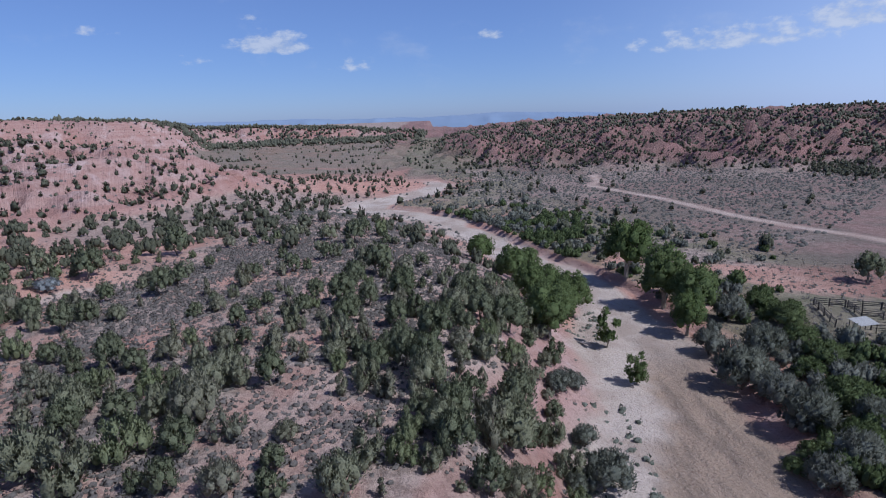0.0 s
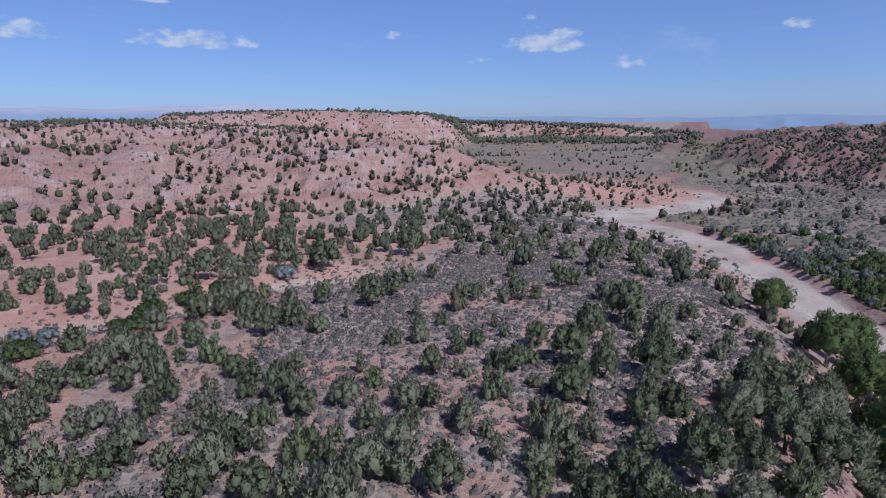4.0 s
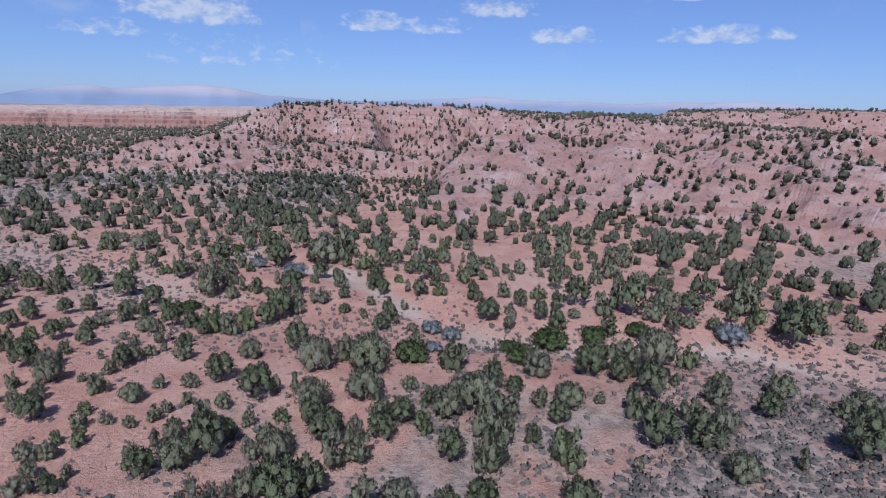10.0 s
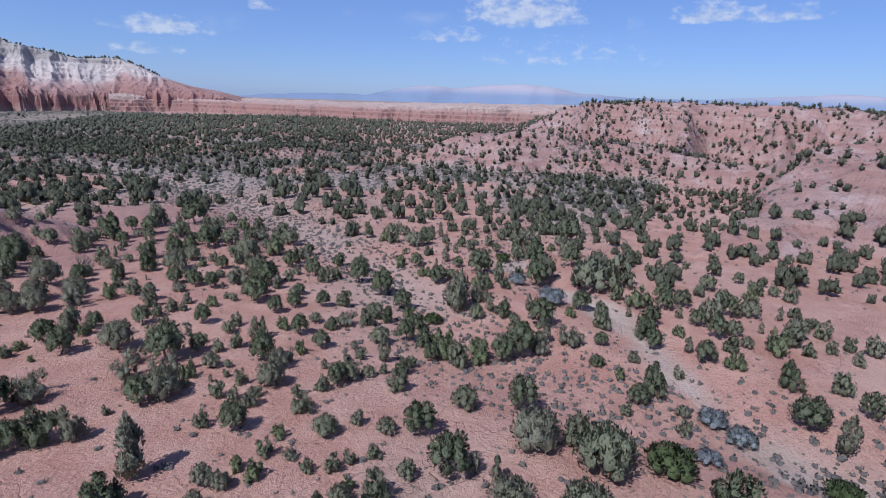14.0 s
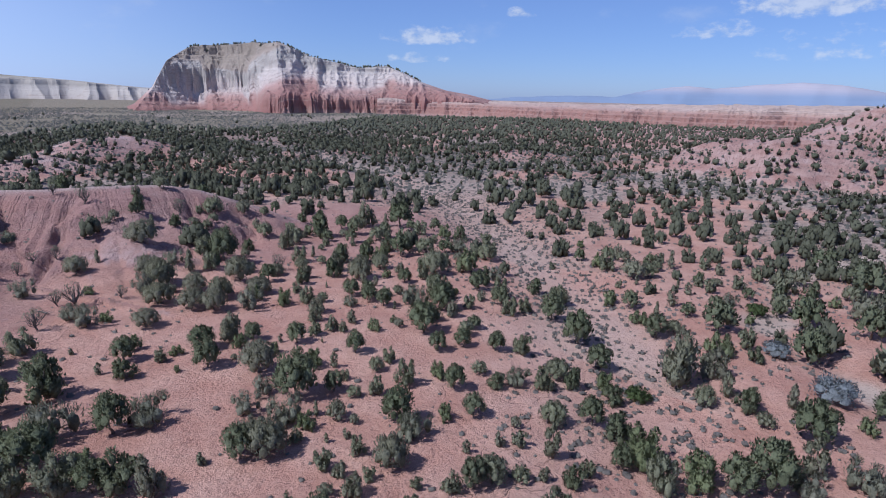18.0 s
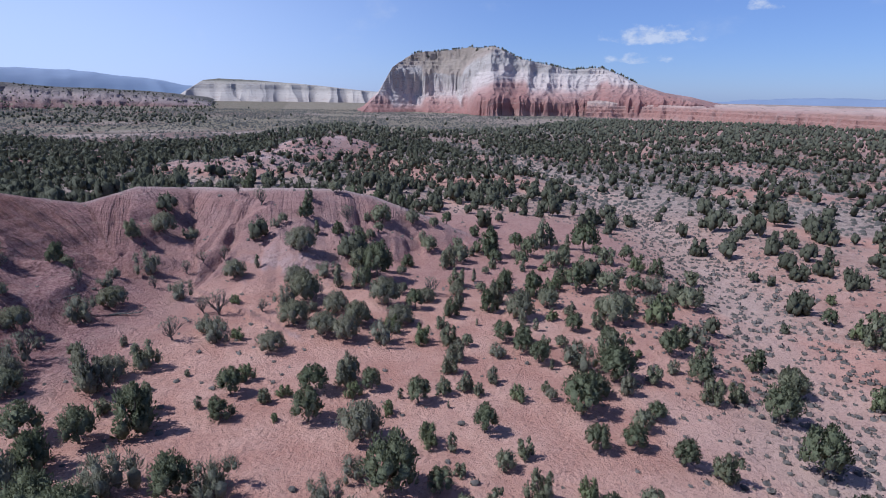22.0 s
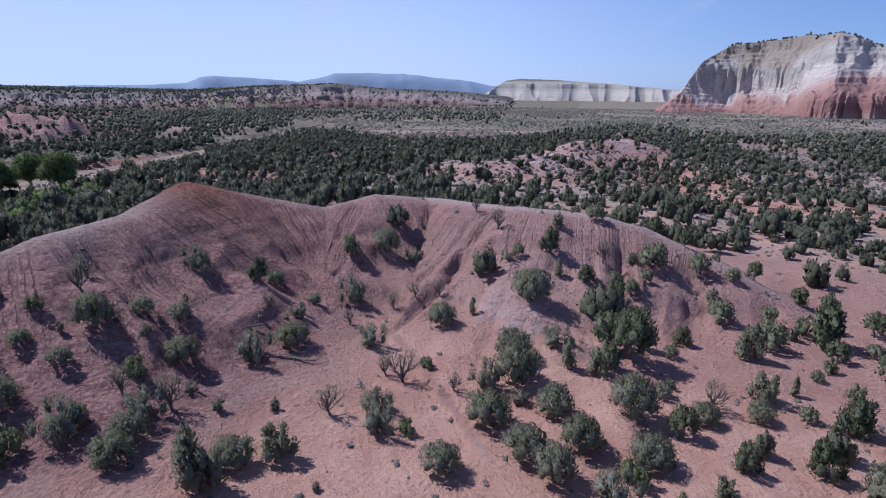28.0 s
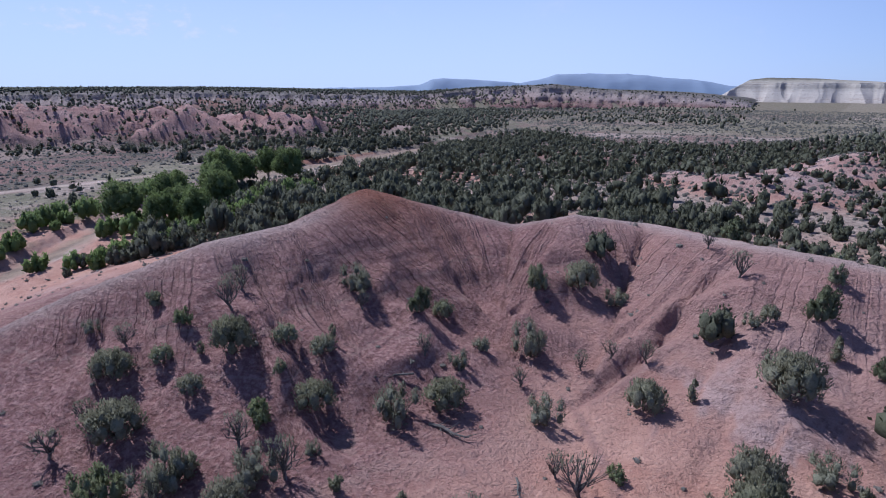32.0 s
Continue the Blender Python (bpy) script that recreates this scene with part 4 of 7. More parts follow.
def badlands_height(x, y, r, a):
    """Gullied slopes under a wooded plateau, cut back in bays."""
    foot, crest, top = (by_azimuth(SOUTH_RANGE, a, k) for k in (1, 2, 3))
    arc = np.radians(a) * 1000
    bay = 0.30 * (0.62 - ridged(arc, r * 0 + 70, 210, 2))
    cut = 0.62 * (0.64 - ridged(arc + 14 * fbm(x, y, 50, 2), 0.22 * r, 34, 3))
    u = (r - foot) / (crest - foot) + bay
    u = u + cut * smooth((u + 0.1) / 0.3) * smooth((1.35 - u) / 0.4)
    rise = np.interp(u, [-0.2, 0, 0.14, 0.2, 0.42, 0.5, 0.74, 0.8, 1.0, 1.6], [-0.02, 0.0, 0.13, 0.26, 0.42, 0.56, 0.72, 0.88, 0.97, 1.05])
    base = plain_level(x, y) - 7.0
    return base + np.maximum(top - base, -3) * rise + 2.2 * (fbm(x, y, 40, 3) - 0.5) * smooth(u * 3) - 5 * (u < -0.1)


SOUTH_STEPS = np.r_[np.linspace(-60, 300, 76), np.linspace(312, 620, 14)]
relief("south_badlands", 262.5, 338, 690, 1900, 560, 90, badlands_height, BADLANDS, "long gullied grey and pink badland slopes under woods", "badlands", lambda x, y, r, a, z: -z + 44 * (z + 14 + 0 * a) / (by_azimuth(SOUTH_RANGE, a, 3) + 16) - 14, [(q[0], q[1]) for q in SOUTH_RANGE], SOUTH_STEPS, True)

FAR_SKYLINE = [(50, -4), (57, 0), (73, -30), (73.5, -18), (79.8, 10), (86.4, 28), (90, 16), (93.7, 2), (104, 19), (117.5, 26), (125, 44), (131.4, 76), (133.1, 104), (138.7, 114), (149.6, 92), (152.2, 100), (157.1, 93), (161.5, 117), (164.8, 100),
               (171.8, 60), (178, 62), (183.3, 82), (186, 120), (188.9, 133), (195.6, 91), (197.8, 104), (201, 80), (204.3, 30), (208.4, 34), (217, -4), (228, 10), (246, 20), (262, 40), (265.4, 52), (268, 80), (274, 128), (280.6, 128), (281.4, 108), (284, 64), (287, 84), (291.5, 92), (292.6, 86), (293.8, 50), (297.5, 34), (310, 14), (330, 10)]


def far_height(x, y, r, a):
    top = by_azimuth(FAR_SKYLINE, a, 1) + 16 * (fbm(x, y, 220, 3) - 0.5) + 14 * (ridged(x, y, 190, 3) - 0.62)
    return -90 + (top + 90) * smooth((r - 3700) / 420 + 0.3 * (ridged(x, y, 420, 2) - 0.6))


relief("far_range_south", 224, 330, 3650, 4300, 420, 26, far_height, HAZE_BLUE_RANGE, "distant hazy blue flat-topped mesas", "mountains")
relief("far_range_north", 50, 128, 3650, 4300, 300, 26, far_height, HAZE_BLUE_RANGE, "distant hazy blue plateau on the horizon", "mountains")
relief("far_range_west", 126, 226, 3650, 4300, 400, 26, far_height, HAZE_PINK_RANGE, "distant hazy pale pink cliffs on the horizon", "mountains")

# ---- plants ----
RNG = np.random.RandomState(11)


def icosphere(level):
    bm = bmesh.new()
    bmesh.ops.create_icosphere(bm, subdivisions=level, radius=1.0)
    v = np.array([w.co[:] for w in bm.verts])
    f = np.array([[w.index for w in g.verts] for g in bm.faces])
    bm.free()
    return v, f


ICO1 = icosphere(1)


def join(pieces):
    """Join (verts, faces) pieces into one."""
    verts, faces, at = [], [], 0
    for v, f in pieces:
        verts.append(v), faces.append(f + at)
        at += len(v)
    return np.concatenate(verts), np.concatenate(faces)


def sprays(rng, centres, out, length, width, up=0.9):
    """One bent leafy spray (two triangles) at each centre, pointing outward."""
    n = len(centres)
    way = 0.7 * out + 0.3 * rng.normal(size=(n, 3)) + [0, 0, up]
    way /= np.linalg.norm(way, axis=1)[:, None]
    across = np.cross(way, rng.normal(size=(n, 3)))
    across /= np.linalg.norm(across, axis=1)[:, None]
    ln = (length * (0.6 + 0.8 * rng.rand(n)))[:, None]
    wd = (width * (0.6 + 0.8 * rng.rand(n)))[:, None]
    a = centres - 0.4 * ln * way
    b = centres + wd * across + 0.1 * ln * way
    c = centres - wd * across + 0.15 * ln * way
    e = centres + 0.7 * ln * way + 0.12 * ln * rng.normal(size=(n, 3))
    # the face of each spray looks outward
    turned = (np.cross(b - a, e - a) * out).sum(1)[:, None] < 0
    b, c = np.where(turned, c, b), np.where(turned, b, c)
    v = np.stack([a, b, e, c], 1).reshape(-1, 3)
    k = 4 * np.arange(n)[:, None]
    return v, np.concatenate([k + [0, 1, 2], k + [0, 2, 3]])


def lobes_of(rng, count, height, wide, low=0.12):
    """Lobes of a crown: centre and radius, plumes packed round a rough dome."""
    lobes = [(np.array([0.0, 0.0, height * (low + 0.42 * (1 - low))]), wide * 0.3)]
    for k in range(count - 1):
        up = 0.95 - 1.25 * (k + 0.5) / (count - 1)
        side = math.sqrt(1 - up * up)
        rad = wide * (0.14 + 0.075 * rng.rand())
        out = (wide * 0.5 - rad * 0.7) * (0.68 + 0.4 * rng.rand())
        ang = 2.4 * k + 0.7 * rng.rand()
        high = height * (low + (1 - low) * (0.46 + 0.42 * up * (0.75 + 0.4 * rng.rand())))
        lobes.append((np.array([out * side * math.cos(ang), out * side * math.sin(ang), high]), rad))
    return lobes


def tufts_of(rng, count, height, wide, low=0.0, habit="bushy"):
    """Leafy tufts of a desert conifer: on leaning stems (bushy), in a dome (round) or round one stem (column)."""
    tufts = []
    if habit == "round":
        for k in range(count):
            up = 1.0 - 1.45 * (k + 0.5) / count
            side = math.sqrt(1 - up * up) * (0.8 + 0.3 * rng.rand())
            ang = 2.4 * k + 0.8 * rng.rand()
            tufts.append((np.array([0.36 * wide * side * math.cos(ang), 0.36 * wide * side * math.sin(ang), height * (0.42 + 0.34 * up)]), wide * (0.15 + 0.07 * rng.rand())))
        tufts.append((np.array([0.0, 0.0, height * 0.5]), wide * 0.3))
        return tufts
    stems = 1 if habit == "column" else 7 + rng.randint(3)
    per = max(2, count // stems)
    for q in range(stems):
        ang = 2 * math.pi * (q + 0.6 * rng.rand()) / stems
        out = 0.1 * wide * rng.rand() if stems == 1 or q == 0 else wide * (0.2 + 0.16 * rng.rand())
        top = height * (1.0 if q == 0 else 0.5 + 0.42 * rng.rand())
        for k in range(per):
            u = (k + 0.35 + 0.4 * rng.rand()) / per
            rad = wide * (0.22 if stems == 1 else 0.135 + 0.06 * rng.rand()) * (1.15 - 0.5 * u)
            reach = out * (0.55 + 0.5 * u)
            jig = rad * 0.6 * rng.normal(size=2)
            tufts.append((np.array([reach * math.cos(ang) + jig[0], reach * math.sin(ang) + jig[1], max(top * (0.1 + 0.84 * u) - 0.9 * rad + low, rad * 1.2)]), rad))
    return tufts


def crown(rng, lobes, per_lobe, length, width, core=0.8, up=0.9, plume=None):
    """Verts, faces and outward normals of a crown of leafy lobes."""
    pieces, normals = [], []
    mid = np.mean([c for c, _ in lobes], axis=0) * [1, 1, 0.7]
    tall = [np.array([1.0, 1.0, plume or 1.8]) for c, rad in lobes]
    for q, (c, rad) in enumerate(lobes):
        parts = []
        if core:
            v = ICO1[0] * rad * core * (0.75 + 0.35 * rng.rand(len(ICO1[0]), 1)) * tall[q]
            parts.append((v + c, ICO1[1]))
        d = rng.normal(size=(per_lobe, 3))
        d /= np.linalg.norm(d, axis=1)[:, None]
        d[:, 2] = np.where(d[:, 2] < -0.5, -d[:, 2], d[:, 2])
        at = d * rad * (0.62 + 0.44 * rng.rand(per_lobe, 1)) * tall[q]
        at = c + at * (1 - 0.3 * np.clip(d[:, 2:], 0, 1) ** 2 * [1, 1, 0])
        free = np.ones(per_lobe, bool)
        for p, (oc, orad) in enumerate(lobes):
            if p != q:
                free &= np.linalg.norm((at - oc) / tall[p], axis=1) > 0.7 * orad
        if free.any():
            parts.append(sprays(rng, at[free], d[free], length, width, up))
        for v, f in parts:
            stir = rng.normal(size=v.shape) if len(v) % 4 else rng.normal(size=(len(v) // 4, 3)).repeat(4, 0)
            n = 0.8 * (v - c) / (rad * tall[q]) + [0, 0, 0.1] + 0.6 * (v - mid) / max(0.3, np.linalg.norm(v - mid, axis=1).max()) + 0.26 * stir
            normals.append(n / np.linalg.norm(n, axis=1)[:, None])
            pieces.append((v, f))
    v, f = join(pieces)
    v[:, 2] = np.maximum(v[:, 2], 0.02)
    return v, f, np.concatenate(normals)


def limb(path, radii, sides=6):
    """A tapered round limb along a path."""
    path = np.asarray(path, float)
    rings = []
    for k, p in enumerate(path):
        way = path[min(k + 1, len(path) - 1)] - path[max(k - 1, 0)]
        way /= np.linalg.norm(way)
        u = np.cross(way, [0.3, 0.9, 0.2])
        u /= np.linalg.norm(u)
        w = np.cross(way, u)
        ang = np.arange(sides) * 2 * math.pi / sides
        rings.append(p + radii[k] * (np.cos(ang)[:, None] * u + np.sin(ang)[:, None] * w))
    quads = grid_faces(len(path), sides, True)
    tris = np.concatenate([quads[:, [0, 1, 2]], quads[:, [0, 2, 3]]])
    return np.concatenate(rings), tris


def limbs(rng, lobes, base_r, lean=0.25, only=6, reach=1.0):
    pieces = []
    top = max(lobes, key=lambda l: l[0][2])[0]
    knee = np.array([lean * rng.normal(), lean * rng.normal(), top[2] * 0.3])
    pieces.append(limb([(0, 0, -0.25), knee * [0.4, 0.4, 0.5], knee, top * 0.7 + [0, 0, 0.05], top], [base_r * 1.25, base_r, base_r * 0.8, base_r * 0.45, base_r * 0.15]))
    for c, rad in lobes[:only]:
        p0 = knee * (0.35 + 0.6 * rng.rand())
        mid = (p0 + c) / 2 + 0.15 * rng.normal(size=3)
        pieces.append(limb([p0, mid, p0 + (c - p0) * reach], [base_r * 0.55, base_r * 0.35, base_r * 0.12], 5))
    return join(pieces)


def crown_mesh(name, made, mat):
    v, f, n = made
    return mesh_of(name, v, f, mat, True, n)


def build_tree(name, habit, seed, height, wide, count, per_lobe, length, width, leaves, bark, base_r, low=0.0, up=0.9, plume=None):
    """Meshes of one tree: trunk and crown."""
    rng = np.random.RandomState(seed)
    lobes = lobes_of(rng, count, height, wide, low) if habit == "leafy" else tufts_of(rng, count, height, wide, low, habit)
    return mesh_of(name + "_trunk", *limbs(rng, lobes, base_r, 0.25, 0 if habit == "round" else 6), bark), crown_mesh(name + "_crown", crown(rng, lobes, per_lobe, length, width, 0.6, up, plume), leaves)


def plant(name, meshes, x, y, size, turn, label, category, group, stretch=1.0):
    """A plant of trunk and crown at its place on the ground."""
    root = new(name)
    z = float(ground(np.array([x]), np.array([y]))[0])
    root.matrix_basis = Matrix.LocRotScale((x, y, z - 0.03), Euler((0, 0, turn)), (size, size, size * stretch))
    tagged(root, label, category, group)
    part("trunk", meshes[0], root)
    part("crown", meshes[1], root)
    return root


HABITS = ("bushy", "round", "column", "bushy", "round", "bushy", "bushy")


def juniper_set(per_lobe, length, width, count):
    return [build_tree("juniper", h, 20 + k, (3.2, 2.6, 2.7, 3.5, 2.6, 2.9, 3.1)[k], (3.1, 3.3, 1.9, 3.0, 3.2, 3.3, 2.9)[k], count if h != "column" else 7, per_lobe, length, width, (JUNIPER, JUNIPER_OLIVE, JUNIPER_OLIVE, JUNIPER, JUNIPER, JUNIPER_GREEN, JUNIPER_OLIVE)[k], BARK, 0.12, 0.0, 1.0, 1.25 if h == "round" else None) for k, h in enumerate(HABITS)]


def pinyon_set(per_lobe, length, width, count):
    return [build_tree("pinyon", "round" if k % 3 else "bushy", 30 + k, 2.8 + 0.3 * (k % 3), 3.0, count, per_lobe, length, width, PINYON, BARK, 0.11, 0.0, 0.7, 1.25 if k % 3 else None) for k in range(6)]


JUNIPERS, PINYONS = juniper_set(118, 0.21, 0.048, 18), pinyon_set(118, 0.2, 0.05, 17)
FAR_JUNIPERS, FAR_PINYONS = juniper_set(44, 0.28, 0.08, 14), pinyon_set(44, 0.27, 0.085, 13)
GREY_JUNIPERS = [build_tree("grey_juniper", "bushy", 40 + k, 2.8, 3.3, 15, 75, 0.3, 0.026, JUNIPER_GREY, BARK, 0.13, 0.1, 0.7) for k in range(3)]


def build_snag(seed, height, leafy):
    """A half-dead juniper: many bare crooked limbs, few leaves."""
    rng = np.random.RandomState(seed)
    lobes = lobes_of(rng, 13, height, 3.0, 0.25)
    pieces = [limbs(rng, lobes, 0.13, 0.4, 13, 1.25)]
    for c, rad in lobes:
        for k in range(3):
            tip = c + rng.normal(size=3) * [0.5, 0.5, 0.35] + [0, 0, 0.3]
            pieces.append(limb([c * 0.7, (c + tip) / 2, tip], [0.03, 0.02, 0.008], 4))
    return mesh_of("snag_trunk", *join(pieces), DEADWOOD), crown_mesh("snag_crown", crown(rng, lobes[:leafy], 40, 0.3, 0.04, 0, 0.9, 1.3), JUNIPER_GREY)


SNAG_MESHES = [build_snag(50, 3.0, 5), build_snag(51, 2.6, 3), build_snag(52, 3.2, 7)]
OLIVE_MESHES = [build_tree("olive", "leafy", 55 + k, 2.9, 4.0, 18, 150, 0.32, 0.045, OLIVE, BARK, 0.12, 0.02, 0.5, 1.25) for k in range(3)]
BLUE_MESHES = [build_tree("blue_shrub", "leafy", 58 + k, 2.4, 4.0, 18, 110, 0.3, 0.045, BLUE_LEAF, BARK, 0.1, 0.02, 0.5, 1.2) for k in range(2)]
THICKET_MESHES = [build_tree("thicket", "leafy", 65 + k, 2.2, 4.2, 16, 120, 0.32, 0.06, THICKET, BARK, 0.1, 0.02, 0.6, 1.2) for k in range(3)]
COTTONWOOD_MESHES = [build_tree("cottonwood", "leafy", 75 + k, 7.8, 6.6, 24, 190, 0.34, 0.1, COTTONWOOD, PALE_BARK, 0.28, 0.08, 0.4, 1.35) for k in range(2)]
COTTONWOOD_MESHES.append(build_tree("cottonwood", "leafy", 79, 7.6, 7.4, 24, 190, 0.34, 0.1, COTTONWOOD, PALE_BARK, 0.28, 0.05, 0.3, 1.25))
SAPLING_MESHES = [build_tree("sapling", "bushy", 85 + k, 5.2, 3.2, 18, 60, 0.34, 0.08, COTTONWOOD, PALE_BARK, 0.08, 0.5, 0.8, 1.5) for k in range(2)]


def tree_density(x, y):
    """Trees per square metre of ground."""
    r, a = polar(x, y)
    z = ground(x, y)
    high = z - plain_level(x, y)
    d, along, side = to_line(x, y, [w[:2] for w in WASH])
    half = np.interp(along, range(len(WASH)), [w[2] for w in WASH])
    d2, _, _ = to_line(x, y, DRAW)
    d4, _, _ = to_line(x, y, [c[:2] for c in RIDGE])
    clump = smooth((fbm(x, y, 24, 3) - 0.3) / 0.3)
    rho = np.where((a > 100) & (a < 240) & (r < 170), 0.042, 0.024) * (0.5 + clump)
    rho = np.where((a > 165) & (a < 262) & (r < 150), 0.055 * (0.6 + 0.8 * clump), rho)
    rho = np.where(inside(x, y, SAGE_FLAT), 0.014, rho)
    rho = np.where((d4 < 30) & (y < -8), 0.0085, rho)
    rho = np.where((x > -75) & (x < -35) & (y < -12) & (y > -45), 0.013, rho)
    hill = (a > 98) & (a < 200) & (high > 3)
    hollow = smooth((0.62 - ridged(x, y, 30, 2)) / 0.14)
    rho = np.where(hill, np.where((a > 138) & (a < 160), 0.012, 0.03) + 0.012 * (a < 132) + 0.05 * hollow + 0.03 * smooth((fbm(x, y, 22, 4) - 0.52) / 0.12), rho)
    rho = np.where((a > 110) & (a < 196) & (r > 258) & (r < 560), 0.03 + 0.035 * clump + 0.03 * hollow, rho)
    rho = np.where((a > 112) & (a < 190) & (r > 345) & (high > 14), 0.035, rho)
    rho = np.where((a > 159) & (a < 192) & (r > 140) & (r < 226) & (high < 4), 0.05 + 0.05 * clump, rho)
    rho = np.where((a > 95) & (a < 130) & (r > 112) & (r < 250) & (high < 3), 0.04 + 0.035 * clump, rho)
    # thick woods to the south and south-west
    woods = (a > 180) & (a < 300) & (r > 110) & (r < 760) & (high < 12)
    rho = np.where(woods, 0.026 + 0.02 * clump, rho)
    rho = np.where(woods & (r > 280), 0.034, rho)
    rho = np.where((a > 218) & (a < 262) & (r > 90) & (r < 330) & (high < 12), 0.06 + 0.045 * clump, rho)
    rho = np.where((a > 256) & (a < 305) & (r > 90) & (r < 450) & (side > 0), 0.095 * (0.6 + 0.5 * clump), rho)
    rho = np.where((y < -70) & (d < 34) & (d > half) & (side > 0), 0.05, rho)
    rho = rho * (1 - 0.9 * np.exp(-((d2 / 10) ** 2)) * (r > 60))
    # the open plain below the mesas
    edge = by_azimuth([(200, 2000), (222, 860), (232, 500), (239, 430), (244, 480), (249, 560), (256, 380), (262, 330), (270, 330), (280, 430), (284, 620), (290, 760), (300, 760)], a, 1)
    open_far = by_azimuth([(222, 860), (232, 860), (250, 3000), (265, 3000), (272, 900), (280, 700), (284, 620)], a, 1)
    rho = np.where((a > 222) & (a < 284) & (r > edge) & (r < open_far), 0.0003, rho)
    rho = np.where((a > 262) & (a < 335) & (r > 560) & (r < 1350), 0.008 + 0.03 * smooth((a - 280) / 8), rho)
    # the east side of the wash
    flat_east = (side < 0) & (high < 5) & ((a < 98) | (a > 290)) & (r < 420)
    rho = np.where(flat_east, 0.0022 + 0.008 * (d < 50), rho)
    rho = np.where((a < 95) & (r > 305) & (high > 0) & (r < 700), 0.08 + 0.09 * clump, rho)
    rho = np.where((a > 292) & (r > 250) & (r < 420), np.where(high > 4, 0.014 + 0.03 * hollow, 0.04), rho)
    rho = np.where((side < 0) & (y < -60) & (y > -260) & (r < 250), 0.002 + 0.012 * clump * (d < 30), rho)
    rho = np.where((a > 86) & (a < 120) & (r > 300) & (r < 1000) & (high < 6), 0.0016 + 0.012 * smooth((fbm(x, y, 70, 2) - 0.6) / 0.08), rho)
    rho = np.where((a > 84) & (a < 116) & (r > 300) & (r < 560) & (fbm(x, y, 50, 2) > 0.6), 0.014, rho)
    rho = np.where((a > 96) & (a < 152) & (r > 570) & (high > 6), 0.02 + 0.02 * hollow, rho)
    rho = np.where((a > 222) & (a < 300) & (r < 330) & (high > 3.0), np.minimum(rho, 0.022), rho)
    rho = np.where((d4 < 24) & (y < -8), np.minimum(rho, 0.0085), rho)
    rho = np.where((y < -132) & (y > -235) & (side > 0) & (d < half + 17), 0.0, rho)
    sandy = d < half + np.where(side > 0, 9, 3)
    rho = np.where(sandy, 0.0, rho)
    rho = np.where((x > -6) & (x < 40) & (y > 10) & (y < 120), rho * 0.5, rho)
    return rho


def scatter(r0, r1, az0, az1, most, seed, thin=1.0):
    """Places for trees between two distances, by their density."""
    rng = np.random.RandomState(seed)
    n = int(most * math.pi * (r1 * r1 - r0 * r0) * (az1 - az0) / 360)
    r = np.sqrt(rng.uniform(r0 * r0, r1 * r1, n))
    a = np.radians(rng.uniform(az0, az1, n))
    x, y = HUB[0] + r * np.cos(a), HUB[1] + r * np.sin(a)
    keep = rng.rand(n) * most < tree_density(x, y) * thin
    return x[keep], y[keep]


def spaced(x, y, gap):
    """Drop places that stand too close to an earlier one."""
    taken, keep = {}, []
    for k, (u, v) in enumerate(zip(x, y)):
        i, j = int(u // gap), int(v // gap)
        if all((u - p) ** 2 + (v - q) ** 2 > gap * gap for di in (-1, 0, 1) for dj in (-1, 0, 1) for p, q in taken.get((i + di, j + dj), ())):
            taken.setdefault((i, j), []).append((u, v))
            keep.append(k)
    return x[keep], y[keep]


def land(x, y):
    """The ground, or the badland slopes where they stand above it."""
    r, a = polar(x, y)
    z = ground(x, y)
    return np.where((a > 262) & (a < 336) & (r > 660), np.maximum(z, badlands_height(x, y, r, a)), z)


def spread(prototypes, x, y, sizes, seed, sink=0.05, floor=None):
    """Many copies of small prototype meshes joined into one (verts, faces)."""
    rng = np.random.RandomState(seed)
    z = land(x, y) if floor is None else floor
    which = rng.randint(len(prototypes), size=len(x))
    turn = rng.rand(len(x)) * 2 * math.pi
    tall = 0.85 + 0.4 * rng.rand(len(x))
    pieces, lean, at = [], [], 0
    for k, (v, f, *given) in enumerate(prototypes):
        m = which == k
        c, s, q = np.cos(turn[m]), np.sin(turn[m]), sizes[m]
        px = (v[None, :, 0] * c[:, None] - v[None, :, 1] * s[:, None]) * q[:, None] + x[m][:, None]
        py = (v[None, :, 0] * s[:, None] + v[None, :, 1] * c[:, None]) * q[:, None] + y[m][:, None]
        pz = v[None, :, 2] * (q * tall[m])[:, None] + z[m][:, None] - sink
        verts = np.stack([px, py, pz], -1).reshape(-1, 3)
        faces = (f[None] + (len(v) * np.arange(m.sum()))[:, None, None]).reshape(-1, f.shape[1]) + at
        pieces.append((verts, faces))
        at += len(verts)
        if given:
            n = given[0]
            nx = n[None, :, 0] * c[:, None] - n[None, :, 1] * s[:, None]
            ny = n[None, :, 0] * s[:, None] + n[None, :, 1] * c[:, None]
            lean.append(np.stack([nx, ny, np.broadcast_to(n[None, :, 2], nx.shape)], -1).reshape(-1, 3))
    return np.concatenate([p[0] for p in pieces]), np.concatenate([p[1] for p in pieces]), np.concatenate(lean) if lean else None


def small_crown(seed, lobes, per_lobe, height=3.3, wide=2.8, length=0.5, width=0.17):
    rng = np.random.RandomState(seed)
    return crown(rng, tufts_of(rng, lobes, height, wide, 0.0, "round" if seed % 3 == 0 else "bushy"), per_lobe, length, width, 0.85)


